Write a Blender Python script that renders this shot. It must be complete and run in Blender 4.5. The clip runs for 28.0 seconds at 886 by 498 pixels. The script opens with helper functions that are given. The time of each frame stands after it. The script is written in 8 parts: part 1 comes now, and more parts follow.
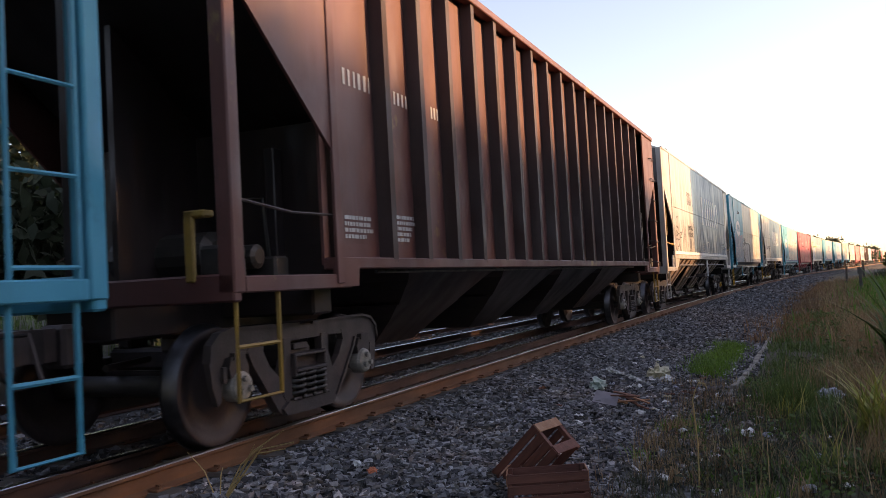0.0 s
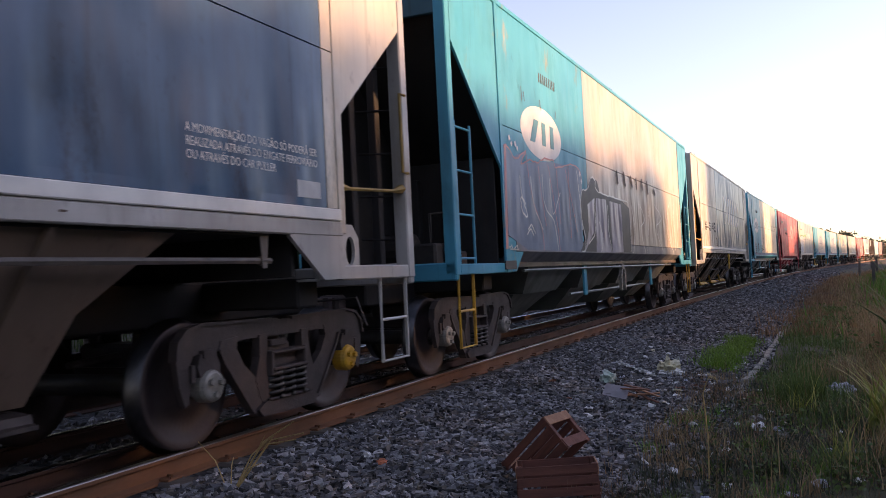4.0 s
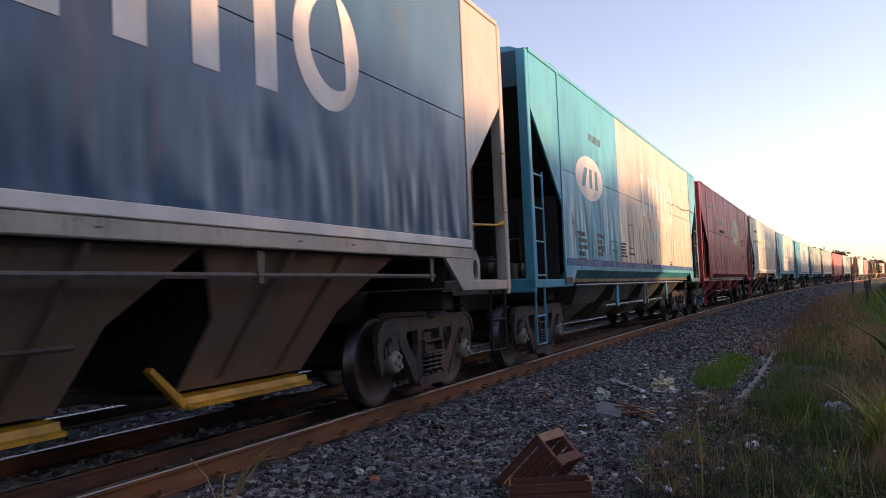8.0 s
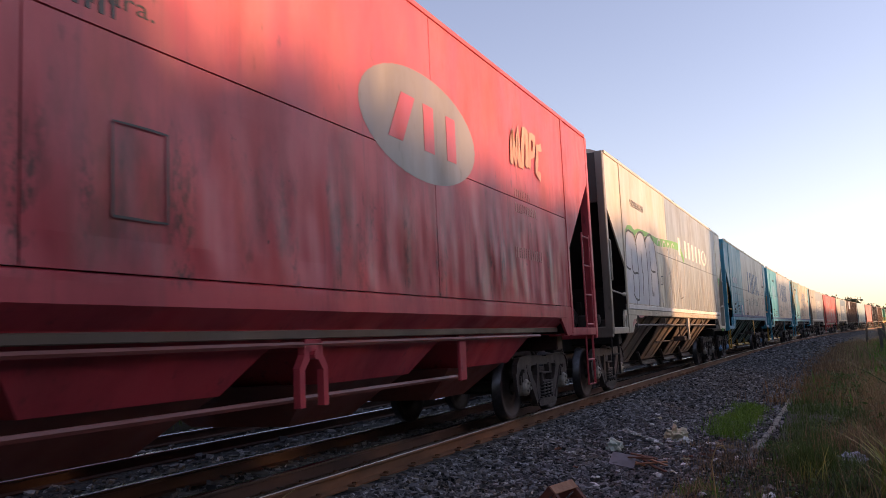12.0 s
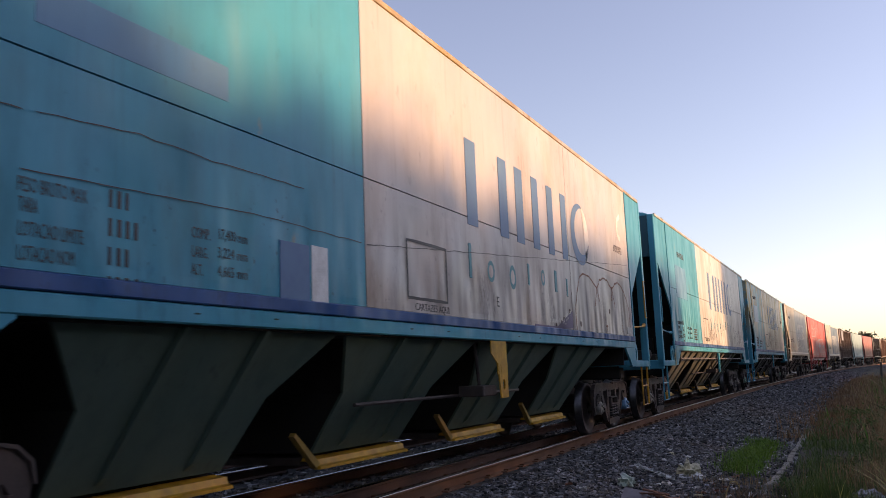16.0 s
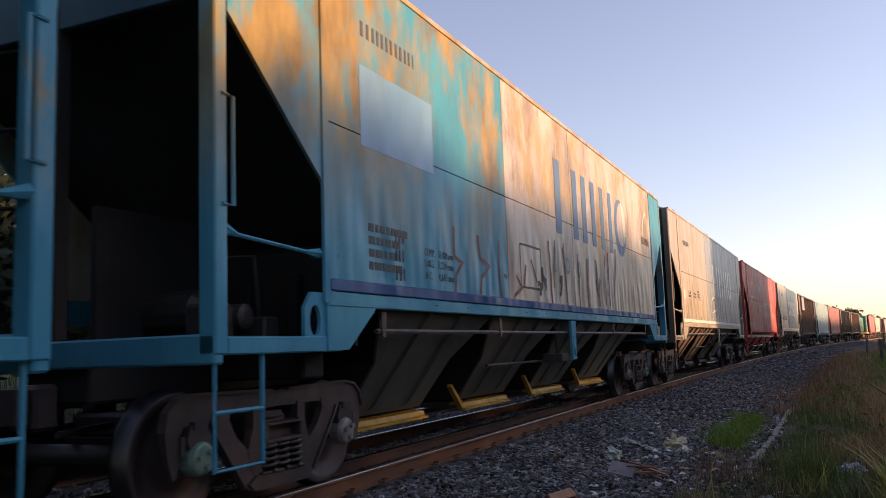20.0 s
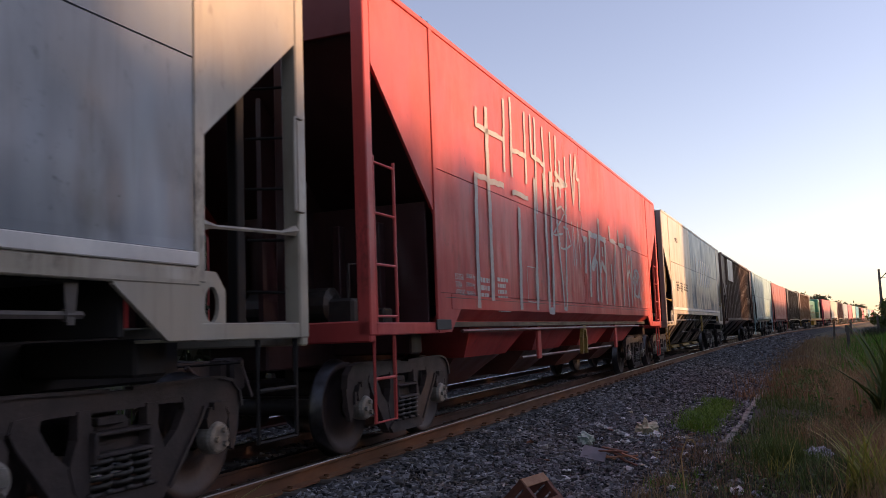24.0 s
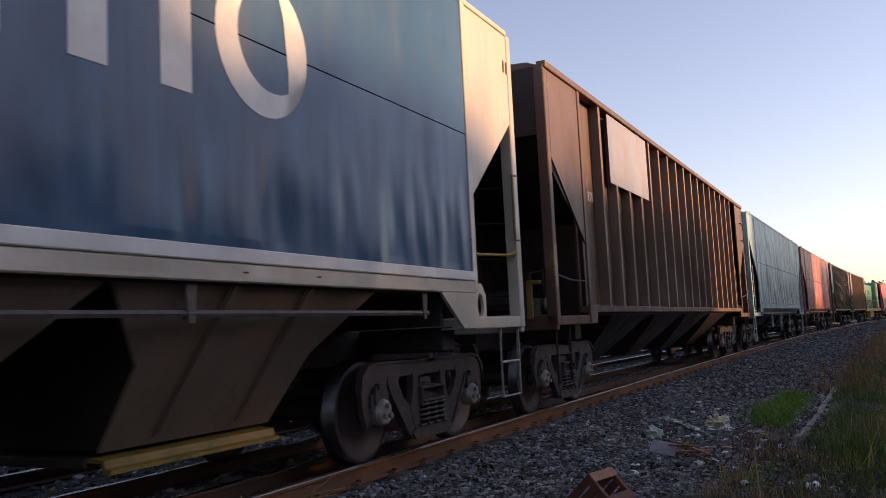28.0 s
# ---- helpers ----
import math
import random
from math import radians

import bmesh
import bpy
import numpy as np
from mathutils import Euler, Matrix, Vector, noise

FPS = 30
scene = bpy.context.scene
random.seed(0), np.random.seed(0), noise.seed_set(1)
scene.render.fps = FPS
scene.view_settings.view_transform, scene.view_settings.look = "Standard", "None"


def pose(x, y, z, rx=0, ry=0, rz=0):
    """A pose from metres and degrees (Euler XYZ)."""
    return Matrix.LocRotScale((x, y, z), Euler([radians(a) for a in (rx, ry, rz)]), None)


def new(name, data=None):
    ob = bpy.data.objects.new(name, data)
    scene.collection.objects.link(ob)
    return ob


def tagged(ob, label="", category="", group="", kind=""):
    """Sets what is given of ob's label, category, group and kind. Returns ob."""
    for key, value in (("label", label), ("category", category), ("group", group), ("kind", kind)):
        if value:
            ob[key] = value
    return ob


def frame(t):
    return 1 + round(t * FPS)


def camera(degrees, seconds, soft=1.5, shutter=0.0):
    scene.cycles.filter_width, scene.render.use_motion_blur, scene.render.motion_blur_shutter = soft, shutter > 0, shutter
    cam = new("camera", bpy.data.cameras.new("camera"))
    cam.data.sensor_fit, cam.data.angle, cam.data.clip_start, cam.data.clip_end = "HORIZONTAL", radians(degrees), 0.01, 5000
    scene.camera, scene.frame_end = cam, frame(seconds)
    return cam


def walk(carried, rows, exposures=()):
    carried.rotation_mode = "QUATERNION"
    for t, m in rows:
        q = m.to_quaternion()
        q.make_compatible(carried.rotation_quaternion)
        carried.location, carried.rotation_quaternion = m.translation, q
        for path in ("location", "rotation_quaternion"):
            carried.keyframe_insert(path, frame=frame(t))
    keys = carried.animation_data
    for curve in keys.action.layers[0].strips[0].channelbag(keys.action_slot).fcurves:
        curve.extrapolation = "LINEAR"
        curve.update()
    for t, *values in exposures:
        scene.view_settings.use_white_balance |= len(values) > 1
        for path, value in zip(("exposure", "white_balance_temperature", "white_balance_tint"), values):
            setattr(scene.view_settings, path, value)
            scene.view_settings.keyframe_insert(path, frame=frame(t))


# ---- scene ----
cam = camera(55.66, 28.0, 0.36, 0.1)
EYE = (0.0, 0.0, 1.147)
CURVE, SPEED, SLOWING = 7.5435e-4, 8.2009, -0.0021934
CENTRE = -5.042


def turn(yaw, pitch, roll):
    return pose(*EYE, 90 + pitch, 0, yaw) @ pose(0, 0, 0, 0, 0, roll)


PATH = [
    (0, 22.99, 2.39, -3.13), (0.5, 24.35, 2.46, -2.92), (1, 24.34, 2.36, -2.64), (1.5, 24.69, 2.34, -2.77),
    (2, 23.64, 2.21, -2.66), (2.5, 23.61, 1.84, -2.69), (3, 23.76, 1.52, -2.78), (3.5, 23.54, 1.76, -2.79),
    (4, 23.74, 1.90, -2.83), (4.5, 24.25, 2.17, -2.55), (6.5, 25.35, 3.45, -2.46), (7, 24.44, 3.54, -2.45),
    (7.5, 24.51, 3.29, -2.54), (8, 23.32, 2.99, -2.44), (8.5, 22.88, 2.84, -2.13), (9, 23.25, 3.24, -2.48),
    (9.5, 23.50, 3.52, -2.59), (10, 23.38, 3.99, -2.68), (10.5, 21.87, 4.45, -2.24), (11, 22.29, 5.11, -1.97),
    (11.5, 23.15, 5.62, -2.27), (12, 23.82, 6.35, -2.65), (12.5, 24.49, 6.91, -3.87), (13, 24.78, 6.97, -3.75),
    (13.5, 24.65, 6.89, -3.18), (15.5, 25.18, 8.44, -2.52), (16, 24.43, 8.57, -2.34), (16.5, 24.43, 8.44, -2.26),
    (17, 23.57, 8.39, -2.42), (17.5, 23.78, 8.68, -1.78), (18, 23.43, 7.80, -1.99), (18.5, 23.42, 7.36, -2.36),
    (19, 23.69, 7.16, -2.60), (19.5, 23.50, 6.69, -2.22), (20, 23.84, 6.80, -2.09), (20.5, 23.71, 6.60, -1.95),
    (21, 23.13, 6.34, -1.62), (21.5, 23.80, 6.57, -1.67), (22, 22.93, 6.92, -1.82), (22.5, 23.28, 6.51, -2.10),
    (24.5, 21.84, 5.77, -2.15), (25, 21.78, 5.78, -2.18), (25.5, 21.39, 5.29, -2.47), (26, 21.17, 5.05, -2.56),
    (26.5, 21.47, 5.12, -2.88), (27, 23.67, 5.32, -3.05), (27.5, 25.56, 5.40, -2.93), (28, 26.44, 5.63, -2.77),
]
walk(cam, [(t, turn(y, p, r)) for t, y, p, r in PATH],
     exposures=[(0.0, 1.6, 8050, 33), (1.0, 1.82, 7950, 34), (2.0, 1.77, 7850, 36), (3.0, 1.6, 7700, 38), (4.5, 1.45, 7500, 39), (6.5, 1.27, 7600, 38), (8.5, 1.18, 7600, 38), (10.0, 1.08, 7550, 37), (28.0, 1.0, 7600, 36)])

# ---------------------------------------------------------------- light
SUN_TO = Vector((1.0, 0.45, 0.2)).normalized()
sun = new("sun", bpy.data.lights.new("sun", "SUN"))
sun.data.energy, sun.data.angle, sun.data.color = 3.5, radians(2.4), (1.0, 0.69, 0.36)
sun.matrix_basis = Matrix.Translation((20, 9, 30)) @ SUN_TO.to_track_quat("Z", "Y").to_matrix().to_4x4()
world = bpy.data.worlds.new("world")
scene.world = world
world.use_nodes = True
_n = world.node_tree
sky = _n.nodes.new("ShaderNodeTexSky")
sky.sky_type, sky.sun_disc = "NISHITA", False
sky.sun_elevation = math.asin(SUN_TO.z)
sky.sun_rotation = math.atan2(SUN_TO.x, SUN_TO.y)
sky.air_density, sky.dust_density, sky.ozone_density = 1.0, 0.45, 2.6
_hs = _n.nodes.new("ShaderNodeHueSaturation")
_hs.inputs["Saturation"].default_value = 0.85
_hs.inputs["Hue"].default_value = 0.497
_n.links.new(sky.outputs["Color"], _hs.inputs["Color"])
_n.links.new(_hs.outputs["Color"], _n.nodes["Background"].inputs["Color"])
_n.nodes["Background"].inputs["Strength"].default_value = 0.15


BEND = 150.0      # the curve ends here and the line runs straight on


def sweep(y):
    """How far the line has swung to the right at y."""
    e = np.clip(y, 0.0, BEND)
    return CURVE * e * e / 2 + CURVE * BEND * np.clip(np.asarray(y) - BEND, 0.0, 900.0)


def arc(s, lateral=0.0):
    """A place on the track: s metres along it, lateral metres right of its centre line; and its heading."""
    e = min(max(s, 0.0), BEND)
    th = CURVE * e
    x, y = CENTRE + CURVE * e * e / 2 * (1 - th * th / 12), min(s, BEND) - CURVE ** 2 * e ** 3 / 6
    d = max(s - BEND, 0.0)
    x, y = x + d * math.sin(th), y + d * math.cos(th)
    return x + lateral * math.cos(th), y - lateral * math.sin(th), th


def travelled(t):
    return SPEED * (t - 14) + SLOWING * (t - 14) ** 2 / 2


# ---------------------------------------------------------------- materials
def mat_new(name):
    m = bpy.data.materials.new(name)
    m.use_nodes = True
    nt = m.node_tree
    b = nt.nodes["Principled BSDF"]
    return m, nt, b


def coords(nt, scale=(1, 1, 1), offset=0.0):
    tc = nt.nodes.new("ShaderNodeTexCoord")
    mp = nt.nodes.new("ShaderNodeMapping")
    mp.inputs["Scale"].default_value = scale
    mp.inputs["Location"].default_value = (offset, offset * 0.7, offset * 1.3)
    nt.links.new(tc.outputs["Object"], mp.inputs["Vector"])
    return mp.outputs["Vector"]


def noise_tex(nt, vec, scale, detail=4.0, rough=0.6):
    n = nt.nodes.new("ShaderNodeTexNoise")
    n.inputs["Scale"].default_value = scale
    n.inputs["Detail"].default_value = detail
    n.inputs["Roughness"].default_value = rough
    nt.links.new(vec, n.inputs["Vector"])
    return n.outputs["Fac"]


def ramp(nt, fac, lo, hi, a=0.0, b=1.0):
    r = nt.nodes.new("ShaderNodeMapRange")
    r.inputs["From Min"].default_value, r.inputs["From Max"].default_value = lo, hi
    r.inputs["To Min"].default_value, r.inputs["To Max"].default_value = a, b
    nt.links.new(fac, r.inputs["Value"])
    return r.outputs["Result"]


def mix(nt, fac, a, b, mode="MIX"):
    n = nt.nodes.new("ShaderNodeMix")
    n.data_type, n.blend_type = "RGBA", mode
    if isinstance(fac, (int, float)):
        n.inputs[0].default_value = fac
    else:
        nt.links.new(fac, n.inputs[0])
    for sock, v in ((n.inputs[6], a), (n.inputs[7], b)):
        if isinstance(v, tuple):
            sock.default_value = (*v, 1)
        else:
            nt.links.new(v, sock)
    return n.outputs[2]


def times(nt, a, b):
    n = nt.nodes.new("ShaderNodeMath")
    n.operation = "MULTIPLY"
    for sock, v in ((n.inputs[0], a), (n.inputs[1], b)):
        if isinstance(v, (int, float)):
            sock.default_value = v
        else:
            nt.links.new(v, sock)
    return n.outputs[0]


def bump(nt, b, height, strength=0.3, distance=0.01):
    n = nt.nodes.new("ShaderNodeBump")
    n.inputs["Strength"].default_value, n.inputs["Distance"].default_value = strength, distance
    nt.links.new(height, n.inputs["Height"])
    nt.links.new(n.outputs["Normal"], b.inputs["Normal"])


PAINTS, COLOUR = {}, {}


def height_band(nt, lo0, lo1, hi1, hi0):
    """1 between two heights of the wagon, fading out below and above."""
    tc = nt.nodes.new("ShaderNodeTexCoord")
    sp = nt.nodes.new("ShaderNodeSeparateXYZ")
    nt.links.new(tc.outputs["Object"], sp.inputs["Vector"])
    return times(nt, ramp(nt, sp.outputs["Z"], lo0, lo1), ramp(nt, sp.outputs["Z"], hi1, hi0, 1, 0))


def paint(rgb, dirt=0.5, rust=0.0, rough=0.36, seed=0.0, dents=1.0, grime=None, rustc=(0.43, 0.28, 0.075)):
    """Weathered wagon paint: faded blotches, runs of grime down the sheet, smudges, rust and buckled sheet."""
    grime = grime or tuple(c * k + 0.012 for c, k in zip(rgb, (0.36, 0.28, 0.22)))
    key = (rgb, dirt, rust, rough, seed, dents, grime, rustc)
    if key in PAINTS:
        return PAINTS[key]
    m, nt, b = mat_new("paint")
    wide = coords(nt, (1, 1, 0.5), seed)
    fine = coords(nt, (1, 1, 0.06), seed + 3)
    fade = noise_tex(nt, coords(nt, (1, 1, 0.7), seed + 9), 0.6, 5)
    light = tuple(min(1.0, c * 0.97 + 0.02) for c in rgb)
    dark = tuple(c * 0.84 for c in rgb)
    col = mix(nt, ramp(nt, fade, 0.35, 0.65), dark, light)
    runs = ramp(nt, noise_tex(nt, fine, 5.0, 6), 0.56, 0.8)
    blot = ramp(nt, noise_tex(nt, wide, 1.3, 7, 0.65), 0.48, 0.75)
    smudge = ramp(nt, noise_tex(nt, coords(nt, (1, 1, 0.4), seed + 13), 2.3, 5, 0.65), 0.5, 0.72)
    spots = ramp(nt, noise_tex(nt, coords(nt, (1, 1, 0.5), seed + 17), 7.0, 4, 0.6), 0.64, 0.74)
    band = height_band(nt, 1.5, 1.8, 2.3, 3.2)
    drip = times(nt, ramp(nt, noise_tex(nt, coords(nt, (1, 1, 0.045), seed + 31), 13.0, 5), 0.56, 0.7), ramp(nt, noise_tex(nt, coords(nt, (1, 1, 0.8), seed + 33), 0.9, 3), 0.42, 0.6))
    peel = times(nt, ramp(nt, noise_tex(nt, coords(nt, (1, 1, 0.7), seed + 35), 16.0, 6, 0.7), 0.6, 0.68), ramp(nt, noise_tex(nt, coords(nt, (1, 1, 0.4), seed + 37), 1.7, 3), 0.54, 0.66))
    col = mix(nt, times(nt, runs, 0.5 * dirt), col, grime)
    col = mix(nt, times(nt, drip, 0.75 * dirt), col, grime)
    col = mix(nt, times(nt, times(nt, peel, band), 1.2 * min(dirt, 0.8)), col, tuple(c * 0.45 for c in grime))
    col = mix(nt, times(nt, blot, 0.45 * dirt), col, grime)
    col = mix(nt, times(nt, times(nt, smudge, band), 1.1 * min(dirt, 0.8)), col, grime)
    col = mix(nt, times(nt, spots, 0.6 * dirt), col, tuple(c * 0.4 for c in grime))
    tan = times(nt, ramp(nt, noise_tex(nt, coords(nt, (1, 1, 0.12), seed + 41), 2.1, 4, 0.55), 0.52, 0.74), height_band(nt, 1.5, 1.75, 2.5, 3.9))
    col = mix(nt, times(nt, tan, 0.6 * dirt), col, (0.19 * rgb[0] + 0.09, 0.16 * rgb[1] + 0.045, 0.12 * rgb[2] + 0.02))
    speck = times(nt, ramp(nt, noise_tex(nt, coords(nt, (1, 1, 0.45), seed + 61), 21.0, 5, 0.7), 0.47, 0.6), ramp(nt, noise_tex(nt, coords(nt, (1, 1, 0.13), seed + 63), 2.6, 3, 0.5), 0.53, 0.64))
    col = mix(nt, times(nt, times(nt, speck, height_band(nt, 1.5, 1.62, 2.15, 2.6)), 1.35 * max(0.0, dirt - 0.15)), col, tuple(0.14 * c + 0.014 for c in rgb))
    pits = times(nt, ramp(nt, noise_tex(nt, coords(nt, (1, 1, 0.7), seed + 43), 19.0, 3, 0.6), 0.66, 0.72), times(nt, ramp(nt, noise_tex(nt, coords(nt, (1, 1, 0.8), seed + 45), 1.5, 2), 0.52, 0.62), height_band(nt, 1.6, 1.9, 2.3, 2.7)))
    col = mix(nt, times(nt, pits, 0.8), col, tuple(0.12 * c + 0.012 for c in rgb))
    if rust > 0:
        r = ramp(nt, noise_tex(nt, coords(nt, (1, 1, 0.55), seed + 5), 1.1, 8, 0.7), 0.62 - 0.2 * rust, 0.72 - 0.12 * rust)
        if rust > 0.3:
            run = ramp(nt, noise_tex(nt, coords(nt, (1, 1, 0.45), seed + 51), 1.3, 7, 0.68), 0.38, 0.56)
            r = times(nt, ramp(nt, mix(nt, 0.35, run, r), 0.2, 0.75), height_band(nt, 2.0, 3.3, 9.0, 9.5))
        rc = mix(nt, ramp(nt, noise_tex(nt, coords(nt, (1, 1, 0.5), seed + 53), 2.2, 5), 0.35, 0.65), rustc, tuple(c * 0.45 for c in rustc))
        col = mix(nt, r, col, rc)
    nt.links.new(col, b.inputs["Base Color"])
    nt.links.new(ramp(nt, blot, 0, 1, rough, min(0.9, rough + 0.25)), b.inputs["Roughness"])
    wave = noise_tex(nt, coords(nt, (1, 1, 0.3), seed + 1), 2.6, 1)
    soft = noise_tex(nt, coords(nt, (1, 1, 0.5), seed + 2), 0.8, 2)
    h = nt.nodes.new("ShaderNodeMath")
    h.operation = "MULTIPLY_ADD"
    nt.links.new(times(nt, ramp(nt, wave, 0, 1, -0.5, 0.5), ramp(nt, height_band(nt, 1.55, 1.8, 2.15, 2.75), 0, 1, 0.1, 1.0)), h.inputs[0])
    h.inputs[1].default_value = 1.4
    nt.links.new(soft, h.inputs[2])
    teal, red = rgb[0] < 0.06 and rgb[1] > 0.25, rgb[0] > 0.3 and rgb[1] < 0.1
    dull = (rgb[0] < 0.02 and rgb[2] > 0.22) or (0.03 < rgb[0] < 0.15 and rgb[0] > 2 * rgb[1])
    b.inputs["Specular IOR Level"].default_value = (0.22 if rgb[2] > 0.2 else 0.46) if dull else 0.34 if teal else 0.5 if red else (0.36 if rgb[0] < 0.05 else 0.54)
    bump(nt, b, h.outputs[0], min(1.0, 0.9 * dents), 0.1 * max(1.0, dents))
    PAINTS[key] = m
    COLOUR[m.name] = rgb
    return m


def simple(name, a, bcol, scale, rough, metal=0.0, bumpy=0.3, dist=0.005, detail=5, stretch=(1, 1, 1)):
    m, nt, b = mat_new(name)
    v = coords(nt, stretch)
    f = noise_tex(nt, v, scale, detail)
    g = noise_tex(nt, v, scale * 7.3, 3)
    nt.links.new(mix(nt, 0.25, mix(nt, ramp(nt, f, 0.35, 0.65), a, bcol), mix(nt, g, a, bcol)), b.inputs["Base Color"])
    nt.links.new(ramp(nt, f, 0.3, 0.7, rough * 0.85, min(1, rough * 1.15)), b.inputs["Roughness"])
    b.inputs["Metallic"].default_value = metal
    bump(nt, b, g, bumpy, dist)
    return m


def island(name, cols, rough=0.8, bumpy=0.4, scale=30.0, transl=0.0, dist=0.01):
    """A material whose pieces differ, each island with its own shade."""
    m, nt, b = mat_new(name)
    geo = nt.nodes.new("ShaderNodeNewGeometry")
    cr = nt.nodes.new("ShaderNodeValToRGB")
    cr.color_ramp.interpolation = "LINEAR"
    e = cr.color_ramp.elements
    while len(e) < len(cols):
        e.new(0.5)
    for i, c in enumerate(cols):
        e[i].position, e[i].color = i / (len(cols) - 1), (*c, 1)
    nt.links.new(geo.outputs["Random Per Island"], cr.inputs["Fac"])
    n = noise_tex(nt, coords(nt), scale, 4)
    nt.links.new(mix(nt, ramp(nt, n, 0.3, 0.7, 0.0, 0.5), cr.outputs["Color"], tuple(c * 0.55 for c in cols[0])), b.inputs["Base Color"])
    b.inputs["Roughness"].default_value = rough
    if bumpy:
        bump(nt, b, n, bumpy, dist)
    if transl:
        t = nt.nodes.new("ShaderNodeBsdfTranslucent")
        nt.links.new(cr.outputs["Color"], t.inputs["Color"])
        s = nt.nodes.new("ShaderNodeMixShader")
        s.inputs[0].default_value = transl
        nt.links.new(b.outputs[0], s.inputs[1])
        nt.links.new(t.outputs[0], s.inputs[2])
        nt.links.new(s.outputs[0], nt.nodes["Material Output"].inputs["Surface"])
    return m


CREAM, TEAL, BLUE = (0.58, 0.505, 0.4), (0.018, 0.31, 0.43), (0.014, 0.09, 0.18)
RED, BROWN = (0.57, 0.052, 0.068), (0.118, 0.038, 0.031)
STRIPE = (0.012, 0.09, 0.26)
M_WHITE = simple("white_paint", (0.78, 0.76, 0.7), (0.6, 0.58, 0.54), 3, 0.5, bumpy=0.1)
M_CHALK = simple("thin_white_spray", (0.46, 0.45, 0.43), (0.36, 0.33, 0.32), 14, 0.6, bumpy=0.1)
M_OFFWHITE = simple("offwhite_paint", (0.55, 0.55, 0.52), (0.4, 0.4, 0.39), 5, 0.6, bumpy=0.1)
M_BLACKP = simple("black_paint", (0.02, 0.02, 0.022), (0.05, 0.05, 0.05), 4, 0.5, bumpy=0.1)
M_BLUEP = simple("blue_paint", (0.03, 0.11, 0.25), (0.06, 0.17, 0.3), 4, 0.45, bumpy=0.1)
M_TEALP = simple("teal_paint", (0.02, 0.2, 0.24), (0.05, 0.26, 0.3), 4, 0.45, bumpy=0.1)
M_AQUA = simple("aqua_paint", (0.06, 0.4, 0.46), (0.12, 0.45, 0.5), 4, 0.45, bumpy=0.1)
M_GREENP = simple("green_paint", (0.07, 0.3, 0.06), (0.12, 0.4, 0.1), 4, 0.5, bumpy=0.1)
M_RUSTD = simple("dark_brown_paint", (0.09, 0.05, 0.04), (0.05, 0.03, 0.025), 6, 0.6, bumpy=0.1)
M_FADED = simple("faded_cream_paint", (0.5, 0.22, 0.18), (0.42, 0.13, 0.12), 3, 0.5, bumpy=0.1)
M_PINK = simple("pink_paint", (0.6, 0.25, 0.2), (0.45, 0.2, 0.2), 4, 0.5, bumpy=0.1)
M_RUSTP = simple("rust_brown_paint", (0.25, 0.09, 0.05), (0.18, 0.08, 0.05), 6, 0.6, bumpy=0.1)
M_YELLOW = simple("yellow_paint", (0.66, 0.34, 0.015), (0.34, 0.17, 0.025), 6, 0.5, bumpy=0.2)
M_STEEL = simple("dark_cast_steel", (0.066, 0.047, 0.044), (0.042, 0.032, 0.03), 5, 0.62, 0.1, 0.5, 0.006)
M_PIPE = simple("dusty_pipe", (0.13, 0.11, 0.095), (0.075, 0.062, 0.055), 6, 0.6, 0.1, 0.3)
M_AXLE = simple("greasy_steel", (0.03, 0.027, 0.025), (0.055, 0.048, 0.042), 8, 0.5, 0.2, 0.4)
M_WHEEL = simple("wheel_steel", (0.05, 0.032, 0.03), (0.036, 0.024, 0.023), 4, 0.6, 0.0, 0.3)
M_TREAD = simple("worn_tread", (0.1, 0.1, 0.105), (0.06, 0.058, 0.06), 14, 0.38, 1.0, 0.05)
M_CAP = simple("pale_bearing_cap", (0.34, 0.32, 0.28), (0.15, 0.135, 0.12), 12, 0.5, 0.2, 0.3)
M_BLUECAP = simple("blue_bearing_cap", (0.06, 0.2, 0.4), (0.1, 0.26, 0.42), 12, 0.5, 0.1, 0.3)
M_RAILTOP = simple("polished_rail_head", (0.6, 0.61, 0.64), (0.45, 0.45, 0.46), 9, 0.2, 1.0, 0.05, stretch=(1, 0.05, 1))
M_RAILDULL = simple("dull_rail_head", (0.5, 0.45, 0.4), (0.32, 0.26, 0.22), 9, 0.3, 0.9, 0.05, stretch=(1, 0.05, 1))
M_RAILIN = simple("greasy_rail", (0.12, 0.052, 0.032), (0.06, 0.03, 0.022), 4, 0.7, 0.1, 0.5, 0.004, stretch=(1, 0.3, 1))
M_RAIL = simple("rusty_rail", (0.23, 0.095, 0.04), (0.13, 0.055, 0.028), 4, 0.8, 0.1, 0.5, 0.004, stretch=(1, 0.3, 1))
M_SLEEPER = simple("old_sleeper", (0.07, 0.055, 0.045), (0.12, 0.1, 0.085), 6, 0.9, 0, 0.6, 0.01, stretch=(0.2, 1, 1))
M_HOPPER = paint((0.2, 0.14, 0.105), 0.6, 0.0, 0.55, 2.0, 0.4)
M_BALLAST = island("ballast_stone", [(0.014, 0.014, 0.016), (0.115, 0.112, 0.12), (0.46, 0.455, 0.46), (0.034, 0.034, 0.037), (0.24, 0.235, 0.25), (0.14, 0.122, 0.1), (0.015, 0.015, 0.017)], 0.8, 0.5, 40, dist=0.004)
M_CONCRETE = simple("weathered_concrete", (0.36, 0.33, 0.29), (0.16, 0.145, 0.12), 7, 0.9, 0, 0.6, 0.01)
